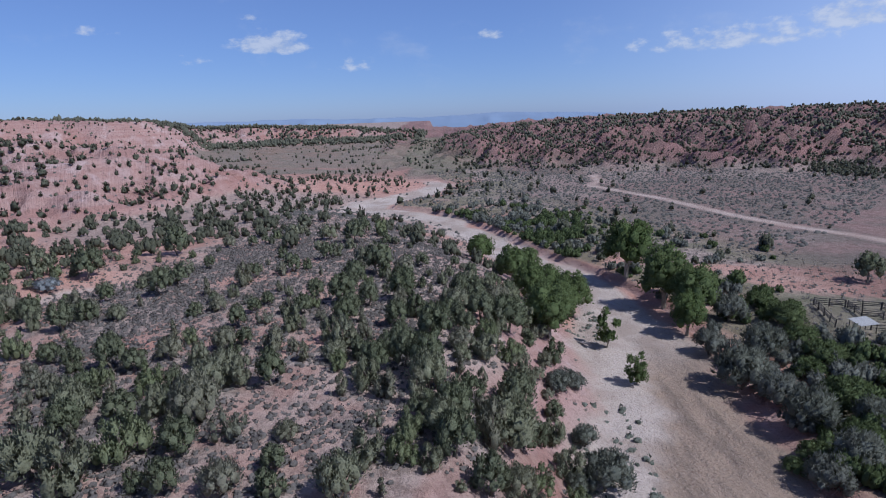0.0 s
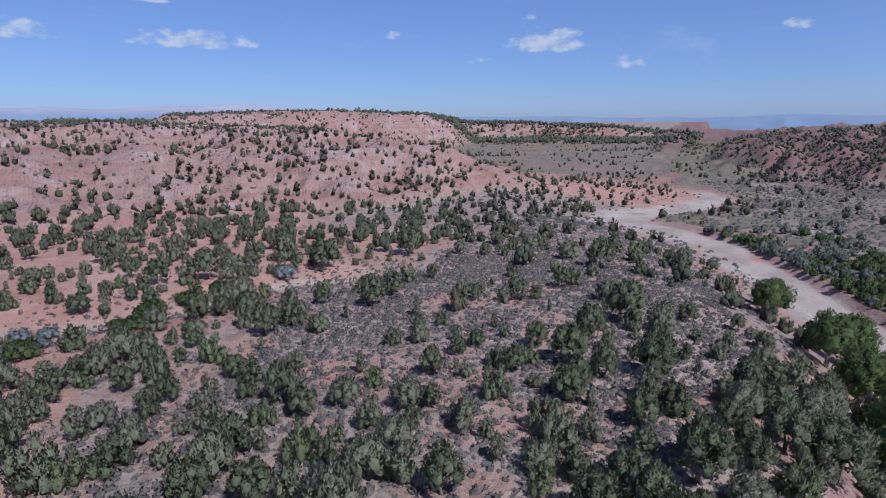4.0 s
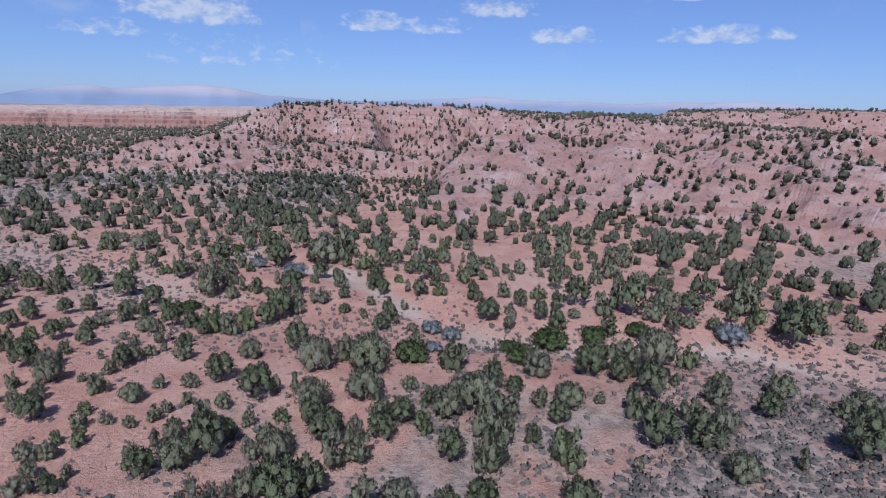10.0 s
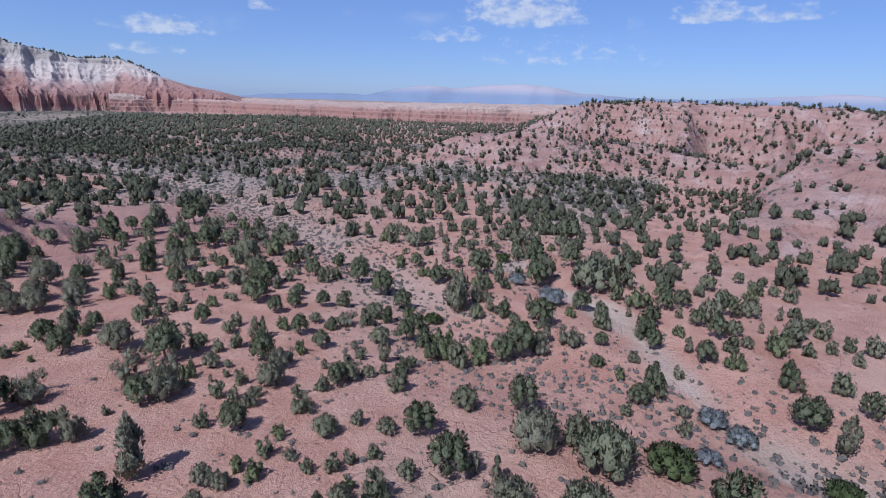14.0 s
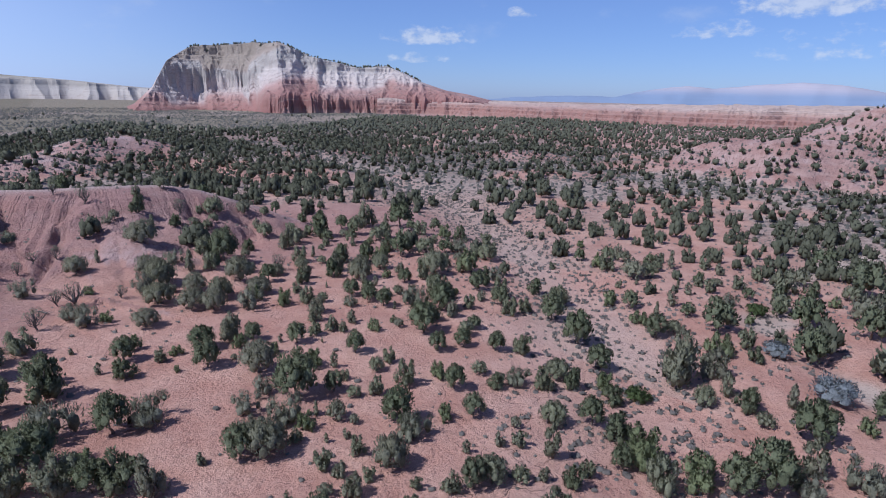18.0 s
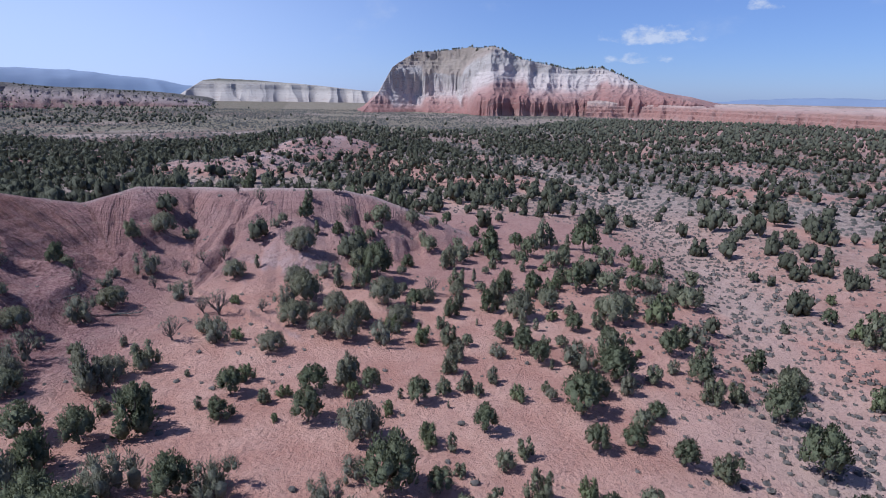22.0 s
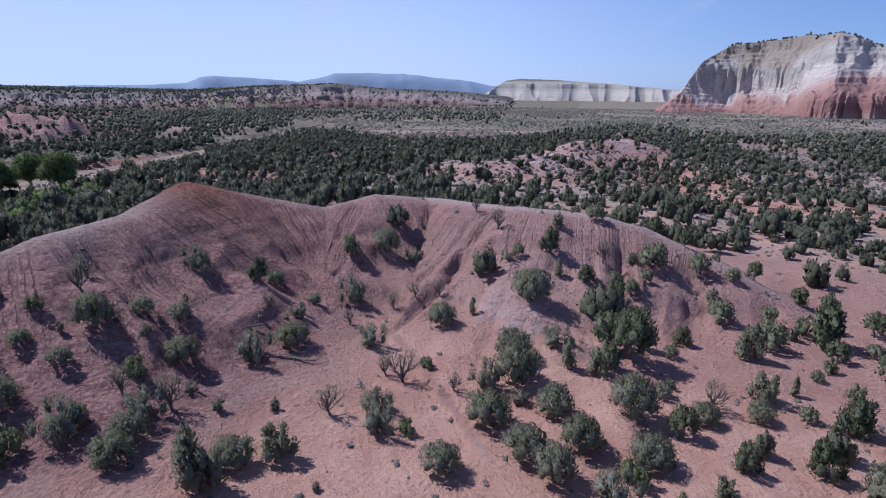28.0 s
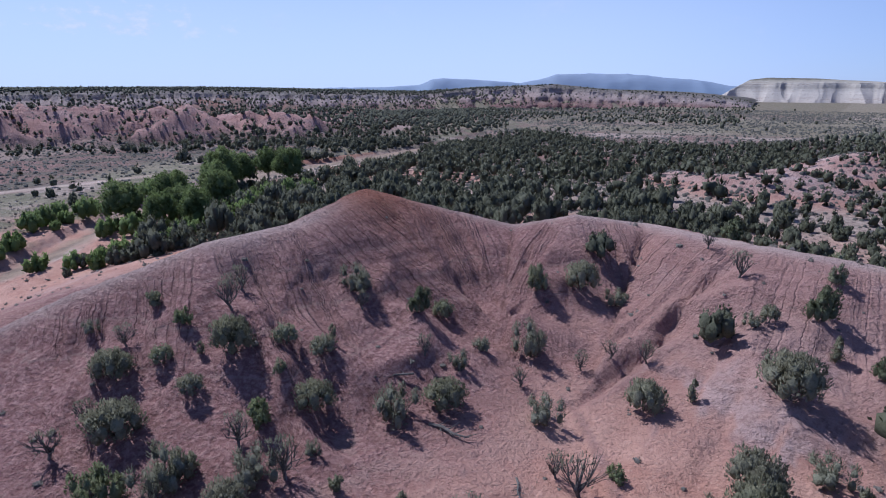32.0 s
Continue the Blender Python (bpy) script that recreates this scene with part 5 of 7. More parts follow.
def far_crown(seed, leafy=True):
    """A ragged crown for trees far away."""
    rng = np.random.RandomState(seed)
    v = ICO1[0] * (0.4 + 0.95 * rng.rand(len(ICO1[0]), 1)) * [1.2, 1.2, 1.5] * np.where(ICO1[0][:, 2:] > 0.5, [[0.6, 0.6, 1.1]], 1.0) + [0, 0, 1.2]
    if leafy:
        v = (v - [0, 0, 1.2]) * 0.86 + [0, 0, 1.15]
    d = rng.normal(size=(26, 3)) + [0, 0, 0.25]
    d /= np.linalg.norm(d, axis=1)[:, None]
    leaves = sprays(rng, d * [1.15, 1.15, 1.4] * (0.6 + 0.4 * rng.rand(26, 1)) + [0, 0, 1.3], d, 0.62, 0.2)
    v, f = join([(v, ICO1[1]), leaves] if leafy else [(v, ICO1[1])])
    n = v - [0, 0, 1.2] + 0.55 * rng.normal(size=v.shape)
    return v, f, n / np.linalg.norm(n, axis=1)[:, None]


def shrub(seed, blades, wide=0.9, tall=0.6):
    """A low rounded bush with a few sprays standing out of it."""
    rng = np.random.RandomState(seed)
    v = ICO1[0] * (0.6 + 0.6 * rng.rand(len(ICO1[0]), 1)) * [wide * 0.4, wide * 0.4, tall * 0.46] + [0, 0, tall * 0.18]
    upper = ICO1[1][v[ICO1[1]].mean(1)[:, 2] > 0.05 * tall]
    d = rng.normal(size=(blades, 3))
    d[:, 2] = np.abs(d[:, 2]) * 0.8
    d /= np.linalg.norm(d, axis=1)[:, None]
    leaves = sprays(rng, d * [wide * 0.36, wide * 0.36, tall * 0.5] + [0, 0, tall * 0.2], d, tall * 0.3, wide * 0.085)
    v, f = join([(v, upper), leaves])
    n = v + [0, 0, 0.35] + 0.15 * rng.normal(size=v.shape)
    return v, f, n / np.linalg.norm(n, axis=1)[:, None]


def far_shrub(seed, wide=1.1, tall=0.7):
    """A low bush far away: a small uneven mound."""
    rng = np.random.RandomState(seed)
    ang = (np.arange(5) + 0.5 * rng.rand(5)) * 2 * math.pi / 5
    ring = np.stack([np.cos(ang), np.sin(ang), 0 * ang - 0.1], -1) * [wide * 0.5, wide * 0.5, 1.0] * (0.75 + 0.5 * rng.rand(5, 1))
    ang = ang + 0.5
    brow = np.stack([np.cos(ang) * wide * 0.42, np.sin(ang) * wide * 0.42, 0 * ang + 0.55 * tall], -1) * (0.65 + 0.6 * rng.rand(5, 1))
    v = np.concatenate([ring, brow, [[0.1 * rng.randn(), 0.1 * rng.randn(), 0.8 * tall]]])
    f = np.array([t for k in range(5) for t in ((k, (k + 1) % 5, 5 + k), ((k + 1) % 5, 5 + (k + 1) % 5, 5 + k), (5 + k, 5 + (k + 1) % 5, 10))])
    n = v + [0, 0, 0.3]
    return v, f, n / np.linalg.norm(n, axis=1)[:, None]


MID = [small_crown(60 + k, 8, 16, 3.2, 3.2, 0.34, 0.085) for k in range(7)]
FAR = [far_crown(80 + k) for k in range(6)]
DISTANT = [far_crown(90 + k, False) for k in range(8)]
SHRUBS = [shrub(100 + k, 7) for k in range(6)]

# junipers by their places: x, y, width of the crown
GROVES = []
GROVES += [(1.3, 29.1, 1.1), (5.3, 32.3, 2.8), (-3.7, 27.6, 1.6), (-0.8, 30.5, 2.3), (-6.6, 27.7, 3.0), (-2.8, 31.3, 2.6), (3.7, 36.4, 3.6), (-5.4, 30.8, 3.2), (6.6, 39.6, 2.8), (-11.4, 27.8, 2.6), (0.7, 37.0, 3.5), (73.6, 95.8, 5.5), (-1.5, 36.9, 3.5), (6.2, 44.6, 4.2), (-11.8, 30.5, 2.1), (-14.6, 28.1, 2.7), (3.2, 45.1, 2.3), (7.5, 50.5, 3.7), (-1.7, 42.1, 3.5), (6.5, 53.1, 3.4), (10.7, 57.6, 2.8), (3.4, 50.4, 3.6), (-12.1, 34.3, 1.9), (-18.3, 27.8, 2.4), (-20.6, 28.1, 1.9), (-7.0, 45.2, 3.4), (3.4, 59.8, 3.7), (0.7, 57.7, 3.1), (-5.9, 49.5, 3.2), (-19.4, 32.4, 3.0), (-2.6, 58.6, 2.1), (-11.4, 51.1, 3.8)]
GROVES += [(2.1, 75.1, 2.5), (-23.2, 31.5, 4.1), (-6.4, 62.1, 3.4), (-25.1, 28.1, 4.3), (-20.5, 37.2, 3.9), (-10.6, 58.8, 2.1), (-6.7, 67.5, 4.2), (-23.8, 34.4, 2.5), (-12.7, 58.9, 3.3), (-7.3, 72.2, 3.0), (-4.1, 80.1, 1.5), (-12.5, 61.3, 2.8), (-11.0, 64.9, 3.0), (-9.5, 70.9, 1.6), (-21.9, 42.4, 3.5), (-7.6, 78.0, 2.9), (-18.8, 50.9, 3.5), (-24.2, 37.5, 3.0), (-8.1, 81.4, 3.5), (-10.0, 76.6, 2.2), (-18.4, 56.6, 3.3), (-14.8, 66.6, 4.2), (-22.3, 48.9, 2.2), (-14.7, 74.2, 3.7), (-12.4, 82.1, 5.3), (-25.0, 42.2, 2.4), (-19.0, 62.2, 2.6), (-22.5, 52.5, 2.0), (-29.2, 29.9, 4.2), (-13.0, 89.6, 3.9), (-21.1, 62.5, 2.4), (-25.3, 47.5, 2.8)]
GROVES += [(-24.3, 51.5, 2.6), (-15.5, 86.0, 2.6), (-26.4, 44.8, 1.6), (-16.3, 90.4, 3.0), (-25.4, 57.8, 2.4), (-15.1, 110.5, 3.1), (-23.1, 70.2, 1.7), (-30.1, 34.8, 3.0), (-21.6, 81.9, 1.7), (-24.7, 66.2, 1.9), (-25.5, 63.4, 2.1), (-17.3, 119.9, 4.2), (-25.3, 72.8, 1.8), (-22.4, 96.9, 3.0), (-29.3, 49.6, 2.7), (-30.5, 41.5, 2.2), (-21.4, 104.1, 2.7), (-31.2, 37.6, 3.2), (-29.0, 53.9, 2.5), (-23.8, 94.2, 2.9), (-25.0, 86.3, 2.4), (-22.0, 111.4, 5.1), (-22.0, 122.4, 3.6), (-31.9, 40.1, 3.6), (-27.2, 84.8, 3.4), (-31.3, 46.7, 2.7), (-28.3, 82.7, 2.8), (-27.6, 103.2, 2.3), (-30.8, 64.6, 2.2), (-32.0, 55.3, 2.7), (-31.3, 70.8, 2.1), (-28.9, 116.0, 4.4)]
GROVES += [(-33.2, 44.2, 2.4), (-32.3, 76.7, 3.7), (-32.8, 67.9, 1.8), (-33.1, 62.6, 2.7), (-32.7, 82.1, 2.9), (-33.2, 86.0, 1.5), (-33.0, 96.9, 2.6), (-34.2, 47.4, 3.4), (-33.5, 91.0, 1.3), (-34.5, 41.0, 3.0), (-35.3, 36.8, 1.7), (-35.9, 72.3, 2.7), (-37.7, 126.2, 3.1), (-38.9, 122.5, 3.3), (-41.4, 119.4, 2.2), (-36.9, 42.1, 3.1), (-38.0, 53.3, 2.1), (-42.8, 115.5, 1.8), (-37.9, 47.0, 2.6), (-44.2, 111.9, 2.4), (-44.1, 91.1, 2.3), (-38.1, 35.2, 3.3), (-43.6, 79.2, 3.0), (-43.2, 73.2, 3.8), (-48.9, 110.7, 2.8), (-42.9, 67.4, 2.0), (-46.4, 87.1, 3.0), (-42.8, 62.0, 2.5), (-39.2, 32.7, 3.3), (-41.6, 46.1, 2.1), (-49.5, 86.1, 2.2), (-49.7, 81.0, 2.9)]
GROVES += [(-44.9, 55.2, 1.6), (-47.2, 62.1, 3.5), (-57.8, 105.9, 5.5), (-50.2, 71.2, 2.4), (-42.7, 40.9, 2.7), (-43.6, 43.3, 2.4), (-47.6, 58.6, 3.3), (-41.4, 34.5, 0.9), (-40.7, 31.1, 4.0), (-54.0, 76.3, 2.6), (-46.9, 50.9, 3.1), (-53.3, 68.4, 3.4), (-51.9, 59.4, 2.7), (-44.8, 38.1, 2.4), (-44.4, 35.9, 3.7), (-55.5, 63.3, 3.1), (-50.3, 49.6, 2.0), (-66.4, 90.6, 5.5), (-52.5, 52.7, 2.1), (-54.7, 57.6, 1.4), (-43.2, 28.8, 1.9), (-49.2, 42.7, 2.3), (-51.2, 46.8, 4.0), (-54.8, 54.7, 2.8), (-63.2, 73.0, 2.8), (-55.5, 52.2, 2.2), (-61.5, 64.2, 4.5), (-64.7, 70.1, 4.2), (-54.5, 49.3, 3.3), (-75.5, 90.6, 5.1), (-60.8, 59.7, 3.0), (-62.8, 61.9, 3.8)]
GROVES += [(-45.1, 28.7, 1.6), (-46.5, 30.9, 3.4), (-47.5, 32.6, 3.1), (-57.9, 50.8, 1.8), (-76.7, 83.6, 3.4), (-55.9, 46.8, 3.6), (-53.4, 41.7, 2.2), (-61.3, 54.8, 3.8), (-50.4, 36.0, 2.6), (-55.3, 44.0, 2.6), (-49.6, 34.3, 3.3), (-76.8, 79.1, 2.9), (-78.5, 81.2, 3.2), (-59.5, 49.2, 2.3), (-73.2, 69.4, 2.8), (-53.1, 38.2, 2.5), (-77.6, 74.9, 4.5), (-57.4, 43.3, 2.4), (-55.3, 40.1, 2.3), (-86.5, 85.1, 2.9), (-63.2, 50.7, 1.6), (-53.0, 35.9, 2.2), (-78.0, 71.2, 3.8), (-48.2, 28.8, 2.1), (-80.2, 73.7, 4.1), (-55.7, 38.3, 2.3), (-88.6, 83.2, 3.5), (-95.8, 91.9, 2.0), (-53.2, 34.1, 3.0), (-75.9, 63.4, 3.2), (-90.7, 80.9, 1.8), (-81.9, 69.0, 4.0)]
GROVES += [(-64.7, 46.8, 3.9), (-60.8, 41.8, 1.6), (-78.0, 62.1, 2.1), (-95.1, 81.7, 5.0), (-101.1, 88.6, 3.4), (-52.2, 30.5, 2.2), (-76.7, 57.4, 3.6), (-53.8, 31.1, 1.4), (-59.8, 37.6, 3.4), (-84.8, 64.6, 2.5), (-108.7, 89.6, 2.9), (-82.2, 60.9, 2.2), (-52.4, 28.7, 1.4), (-56.5, 33.1, 2.3), (-94.6, 73.9, 1.8), (-54.1, 29.7, 1.7), (-79.4, 55.4, 3.2), (-97.7, 73.2, 3.0), (-85.6, 59.8, 2.5), (-59.4, 33.1, 2.8), (-98.5, 70.1, 3.0), (-120.3, 90.5, 4.8), (-65.9, 38.6, 4.2), (-57.2, 30.5, 1.5), (-93.7, 64.0, 1.9), (-113.4, 82.2, 4.4), (-105.9, 74.2, 3.9), (-85.7, 55.3, 2.9), (-75.2, 45.1, 1.5), (-53.3, 25.7, 3.1), (-94.3, 59.4, 1.9), (-57.0, 28.0, 1.5)]
GROVES += [(-55.4, 26.7, 1.8), (-78.9, 45.3, 1.3), (-62.1, 31.7, 2.3), (-101.1, 62.7, 2.4), (-52.4, 23.7, 2.5), (-93.8, 55.9, 3.0), (-69.4, 36.4, 3.3), (-76.5, 40.4, 1.3), (-67.2, 33.5, 3.6), (-62.5, 30.0, 1.7), (-92.2, 51.5, 2.4), (-79.2, 41.5, 2.2), (-89.4, 48.5, 2.5), (-82.0, 43.0, 3.2), (-61.8, 28.4, 3.3), (-51.8, 21.5, 2.3), (-91.4, 47.1, 2.1), (-57.6, 24.8, 2.2), (-60.3, 25.8, 1.4), (-83.5, 40.0, 1.6), (-101.7, 50.6, 4.3), (-87.5, 41.3, 1.7), (-56.5, 22.7, 1.5), (-55.5, 21.6, 1.8), (-73.4, 31.6, 2.8), (-85.2, 37.5, 1.9), (-57.9, 22.4, 1.3), (-54.0, 20.3, 1.5), (-97.6, 43.2, 3.4), (-90.1, 37.8, 1.8), (-65.8, 24.8, 2.8), (-61.7, 22.8, 1.3)]
GROVES += [(-71.1, 27.0, 2.3), (-104.3, 42.3, 3.6), (-60.5, 21.5, 1.3), (-59.3, 20.7, 1.5), (-64.9, 22.4, 1.6), (-88.7, 31.5, 3.8), (-111.8, 39.7, 5.4), (-85.5, 29.5, 3.6), (-97.1, 34.0, 1.6), (-52.7, 16.8, 1.2), (-58.6, 19.1, 1.3), (-51.4, 16.2, 1.8), (-84.0, 27.8, 2.9), (-93.0, 30.8, 3.5), (-109.4, 35.8, 5.5), (-82.7, 25.9, 3.4), (-65.3, 19.7, 1.6), (-79.9, 24.0, 2.7), (-93.1, 27.5, 1.5), (-97.3, 28.5, 2.4), (-71.8, 20.6, 2.4), (-63.1, 18.1, 2.1), (-56.9, 16.0, 1.6), (-94.7, 25.9, 2.7), (-121.2, 32.2, 3.3), (-53.2, 14.4, 1.2), (-75.3, 19.8, 2.0), (-80.4, 21.0, 1.8), (-110.0, 28.0, 3.6), (-82.4, 21.4, 3.5), (-55.4, 14.8, 1.8), (-77.4, 19.9, 1.5)]
GROVES += [(-127.1, 31.4, 3.5), (-96.4, 23.6, 2.8), (-59.3, 15.3, 1.5), (-93.8, 22.6, 1.9), (-57.3, 14.6, 1.2), (-74.5, 18.1, 1.1), (-105.1, 24.1, 2.2), (-119.6, 26.2, 4.3), (-140.0, 29.9, 5.4), (-84.2, 19.1, 2.7), (-73.3, 17.1, 1.4), (-61.6, 14.9, 1.4), (-99.2, 21.5, 3.7), (-107.9, 22.6, 2.3), (-55.2, 13.4, 1.5), (-77.3, 17.1, 2.7), (-65.5, 14.8, 2.2), (-71.9, 15.7, 2.2), (-104.2, 20.7, 3.0), (-96.5, 19.3, 5.0), (-70.4, 15.3, 1.9), (-135.7, 24.7, 2.6), (-84.1, 16.8, 2.2), (-69.1, 14.5, 1.6), (-89.0, 16.6, 2.5), (-110.8, 18.9, 4.1), (-154.4, 23.7, 4.6), (-76.6, 14.7, 1.5), (-142.4, 22.1, 2.8), (-102.7, 17.5, 3.1), (-136.3, 20.9, 3.9), (-81.6, 14.7, 2.3)]
GROVES += [(-90.4, 15.2, 2.3), (-75.5, 13.8, 1.2), (-67.8, 12.7, 1.1), (-78.6, 13.1, 0.9), (-73.0, 12.6, 1.4), (-113.5, 14.7, 2.0), (-105.5, 13.8, 2.8), (-88.3, 12.8, 2.2), (-61.3, 11.3, 2.2), (-94.4, 12.5, 2.8), (-129.7, 13.7, 1.5), (-115.7, 12.1, 3.2), (-85.9, 11.3, 2.1), (-89.0, 10.8, 2.3), (-108.0, 10.8, 2.4), (-64.6, 10.2, 1.9), (-66.3, 9.9, 1.2), (-68.3, 9.9, 2.4), (-77.4, 9.9, 2.1), (-50.9, 9.9, 3.8), (-112.3, 8.0, 2.3), (-75.4, 8.8, 1.6), (-82.4, 8.5, 2.1), (-98.4, 7.9, 3.5), (-63.5, 9.0, 1.1), (-134.1, 5.6, 3.3), (-60.8, 8.6, 1.5), (-130.9, 4.4, 1.9), (-112.5, 5.4, 2.4), (-65.2, 8.2, 1.4), (-90.2, 6.0, 2.4), (-124.2, 3.5, 3.6)]
GROVES += [(-54.4, 8.4, 4.7), (-67.7, 7.2, 1.4), (-83.6, 5.7, 1.5), (-79.7, 6.0, 2.1), (-72.3, 6.4, 2.8), (-65.0, 6.8, 1.7), (-102.3, 2.5, 3.1), (-88.9, 3.8, 2.0), (-125.6, -1.4, 3.1), (-108.1, -0.0, 2.6), (-80.1, 3.5, 1.7), (-68.4, 5.2, 0.9), (-101.3, -0.7, 2.2), (-70.0, 4.1, 0.8), (-67.0, 4.5, 0.9), (-77.1, 2.6, 2.2), (-89.6, -0.7, 1.7), (-109.9, -4.6, 2.7), (-84.5, -0.2, 2.0), (-74.2, 1.9, 1.7), (-69.5, 2.6, 1.6), (-100.7, -4.0, 2.4), (-65.5, 2.9, 1.2), (-72.7, 0.9, 1.3), (-67.2, 2.0, 1.7), (-99.7, -6.4, 1.7), (-96.4, -5.6, 1.9), (-63.4, 2.6, 2.9), (-68.7, 1.0, 1.3), (-79.2, -1.8, 1.5), (-77.2, -1.3, 1.5), (-86.9, -4.5, 3.4)]
GROVES += [(-105.7, -10.3, 2.7), (-93.5, -7.5, 3.7), (-72.1, -1.1, 1.8), (-89.6, -6.4, 3.2), (-74.1, -2.0, 1.1), (-61.9, 1.7, 2.4), (-99.3, -10.1, 1.0), (-88.9, -7.6, 1.7), (-95.6, -10.1, 3.6), (-85.9, -7.2, 1.1), (-120.7, -19.4, 3.0), (-101.0, -12.8, 0.9), (-117.7, -18.8, 3.3), (-108.8, -16.2, 3.8), (-78.3, -5.5, 2.0), (-86.4, -8.6, 1.1), (-69.4, -2.5, 3.7), (-74.8, -4.5, 1.7), (-115.5, -20.5, 2.1), (-99.2, -14.3, 1.8), (-83.1, -8.3, 1.6), (-59.8, 0.5, 1.0), (-127.0, -25.9, 2.8), (-112.0, -20.1, 1.8), (-89.5, -11.6, 1.2), (-107.7, -19.2, 2.1), (-103.6, -17.8, 3.6), (-73.9, -5.9, 2.0), (-56.3, 1.3, 2.6), (-89.2, -13.1, 2.2), (-93.7, -15.2, 1.4), (-114.3, -24.9, 2.9)]
GROVES += [(-80.7, -10.3, 1.1), (-124.3, -29.8, 2.8), (-97.6, -17.9, 2.0), (-82.9, -11.5, 1.7), (-91.9, -15.7, 1.4), (-105.6, -22.0, 1.7), (-77.4, -9.6, 0.7), (-80.0, -11.5, 1.7), (-110.9, -26.4, 3.3), (-122.8, -32.2, 2.8), (-100.2, -21.6, 2.0), (-117.4, -30.5, 2.1), (-90.7, -17.7, 1.9), (-93.8, -19.6, 1.6), (-78.0, -11.7, 1.6), (-75.6, -11.4, 2.1), (-55.0, -0.6, 3.5), (-107.0, -28.2, 3.7), (-88.9, -18.8, 2.4), (-69.6, -8.6, 3.0), (-93.1, -21.3, 2.2), (-120.4, -36.4, 3.4), (-99.7, -25.1, 2.5), (-72.8, -10.8, 1.3), (-80.3, -14.9, 2.2), (-113.2, -33.8, 3.1), (-94.4, -23.5, 3.2), (-74.5, -12.6, 1.1), (-107.1, -31.5, 2.8), (-84.8, -19.2, 1.3), (-70.9, -11.3, 1.1), (-100.3, -28.9, 3.9)]
GROVES += [(-122.5, -43.9, 5.4), (-53.9, -1.7, 2.1), (-88.5, -23.4, 0.9), (-83.3, -20.2, 2.3), (-111.2, -38.5, 2.6), (-108.8, -37.7, 1.5), (-94.4, -28.5, 2.9), (-128.0, -50.8, 2.6), (-69.3, -12.4, 0.6), (-120.5, -46.2, 3.0), (-72.9, -15.1, 1.9), (-97.7, -31.7, 3.5), (-71.1, -14.4, 1.6), (-105.7, -38.4, 1.5), (-87.1, -26.9, 2.5), (-66.8, -12.6, 2.6), (-111.5, -44.7, 3.4), (-117.2, -48.8, 4.8), (-95.3, -33.3, 1.5), (-54.3, -4.1, 2.2), (-71.4, -16.9, 3.4), (-52.4, -2.9, 3.3), (-100.1, -39.8, 1.2), (-96.4, -37.1, 1.8), (-93.2, -35.9, 2.7), (-57.2, -7.6, 2.7), (-64.6, -13.6, 0.8), (-68.4, -16.7, 2.8), (-81.0, -27.2, 2.9), (-105.4, -47.0, 4.9), (-84.4, -30.6, 2.3), (-108.1, -50.8, 2.3)]
GROVES += [(-99.2, -45.8, 3.1), (-66.0, -17.0, 1.4), (-95.7, -43.5, 3.5), (-64.4, -16.6, 1.4), (-84.9, -36.1, 1.7), (-76.5, -28.3, 2.1), (-86.2, -37.5, 1.1), (-96.3, -50.4, 2.7), (-72.5, -27.4, 2.9), (-60.8, -15.9, 2.5), (-84.0, -41.4, 4.2), (-86.0, -43.9, 1.9), (-81.6, -39.3, 2.7), (-80.2, -37.9, 1.7), (-62.2, -19.1, 2.2), (-63.7, -20.8, 1.7), (-86.2, -47.4, 1.6), (-82.3, -43.3, 3.6), (-66.9, -26.0, 2.0), (-59.6, -17.8, 1.4), (-70.3, -31.1, 3.3), (-91.6, -58.5, 3.5), (-84.9, -51.2, 2.5), (-73.1, -36.9, 3.5), (-55.5, -16.3, 4.2), (-70.6, -35.7, 2.1), (-73.1, -40.2, 3.1), (-82.1, -52.2, 2.1), (-96.8, -72.6, 2.7), (-64.5, -30.0, 1.2), (-59.3, -23.8, 0.6), (-55.6, -19.0, 2.7)]
GROVES += [(-75.9, -48.6, 3.8), (-79.6, -54.6, 1.9), (-62.4, -29.7, 2.7), (-85.9, -64.3, 2.3), (-100.1, -86.4, 3.1), (-75.7, -51.0, 3.0), (-89.4, -72.0, 2.0), (-79.1, -58.0, 3.2), (-51.8, -16.5, 2.6), (-80.8, -62.5, 1.3), (-89.4, -77.1, 2.2), (-65.4, -38.7, 1.1), (-99.5, -93.5, 4.0), (-53.2, -19.9, 1.5), (-75.4, -57.2, 1.2), (-69.9, -48.4, 1.5), (-56.1, -27.0, 2.2), (-85.6, -79.6, 3.8), (-66.7, -46.7, 2.8), (-52.5, -23.3, 4.2), (-82.7, -80.6, 3.3), (-53.5, -25.8, 2.0), (-78.3, -75.1, 3.0), (-60.2, -43.0, 2.9), (-48.4, -18.3, 3.0), (-73.7, -73.0, 2.2), (-54.4, -31.7, 0.8), (-50.4, -31.3, 0.9), (-53.4, -41.1, 2.3), (-57.1, -51.3, 2.5), (-59.7, -61.6, 2.5), (-46.4, -24.8, 2.7)]
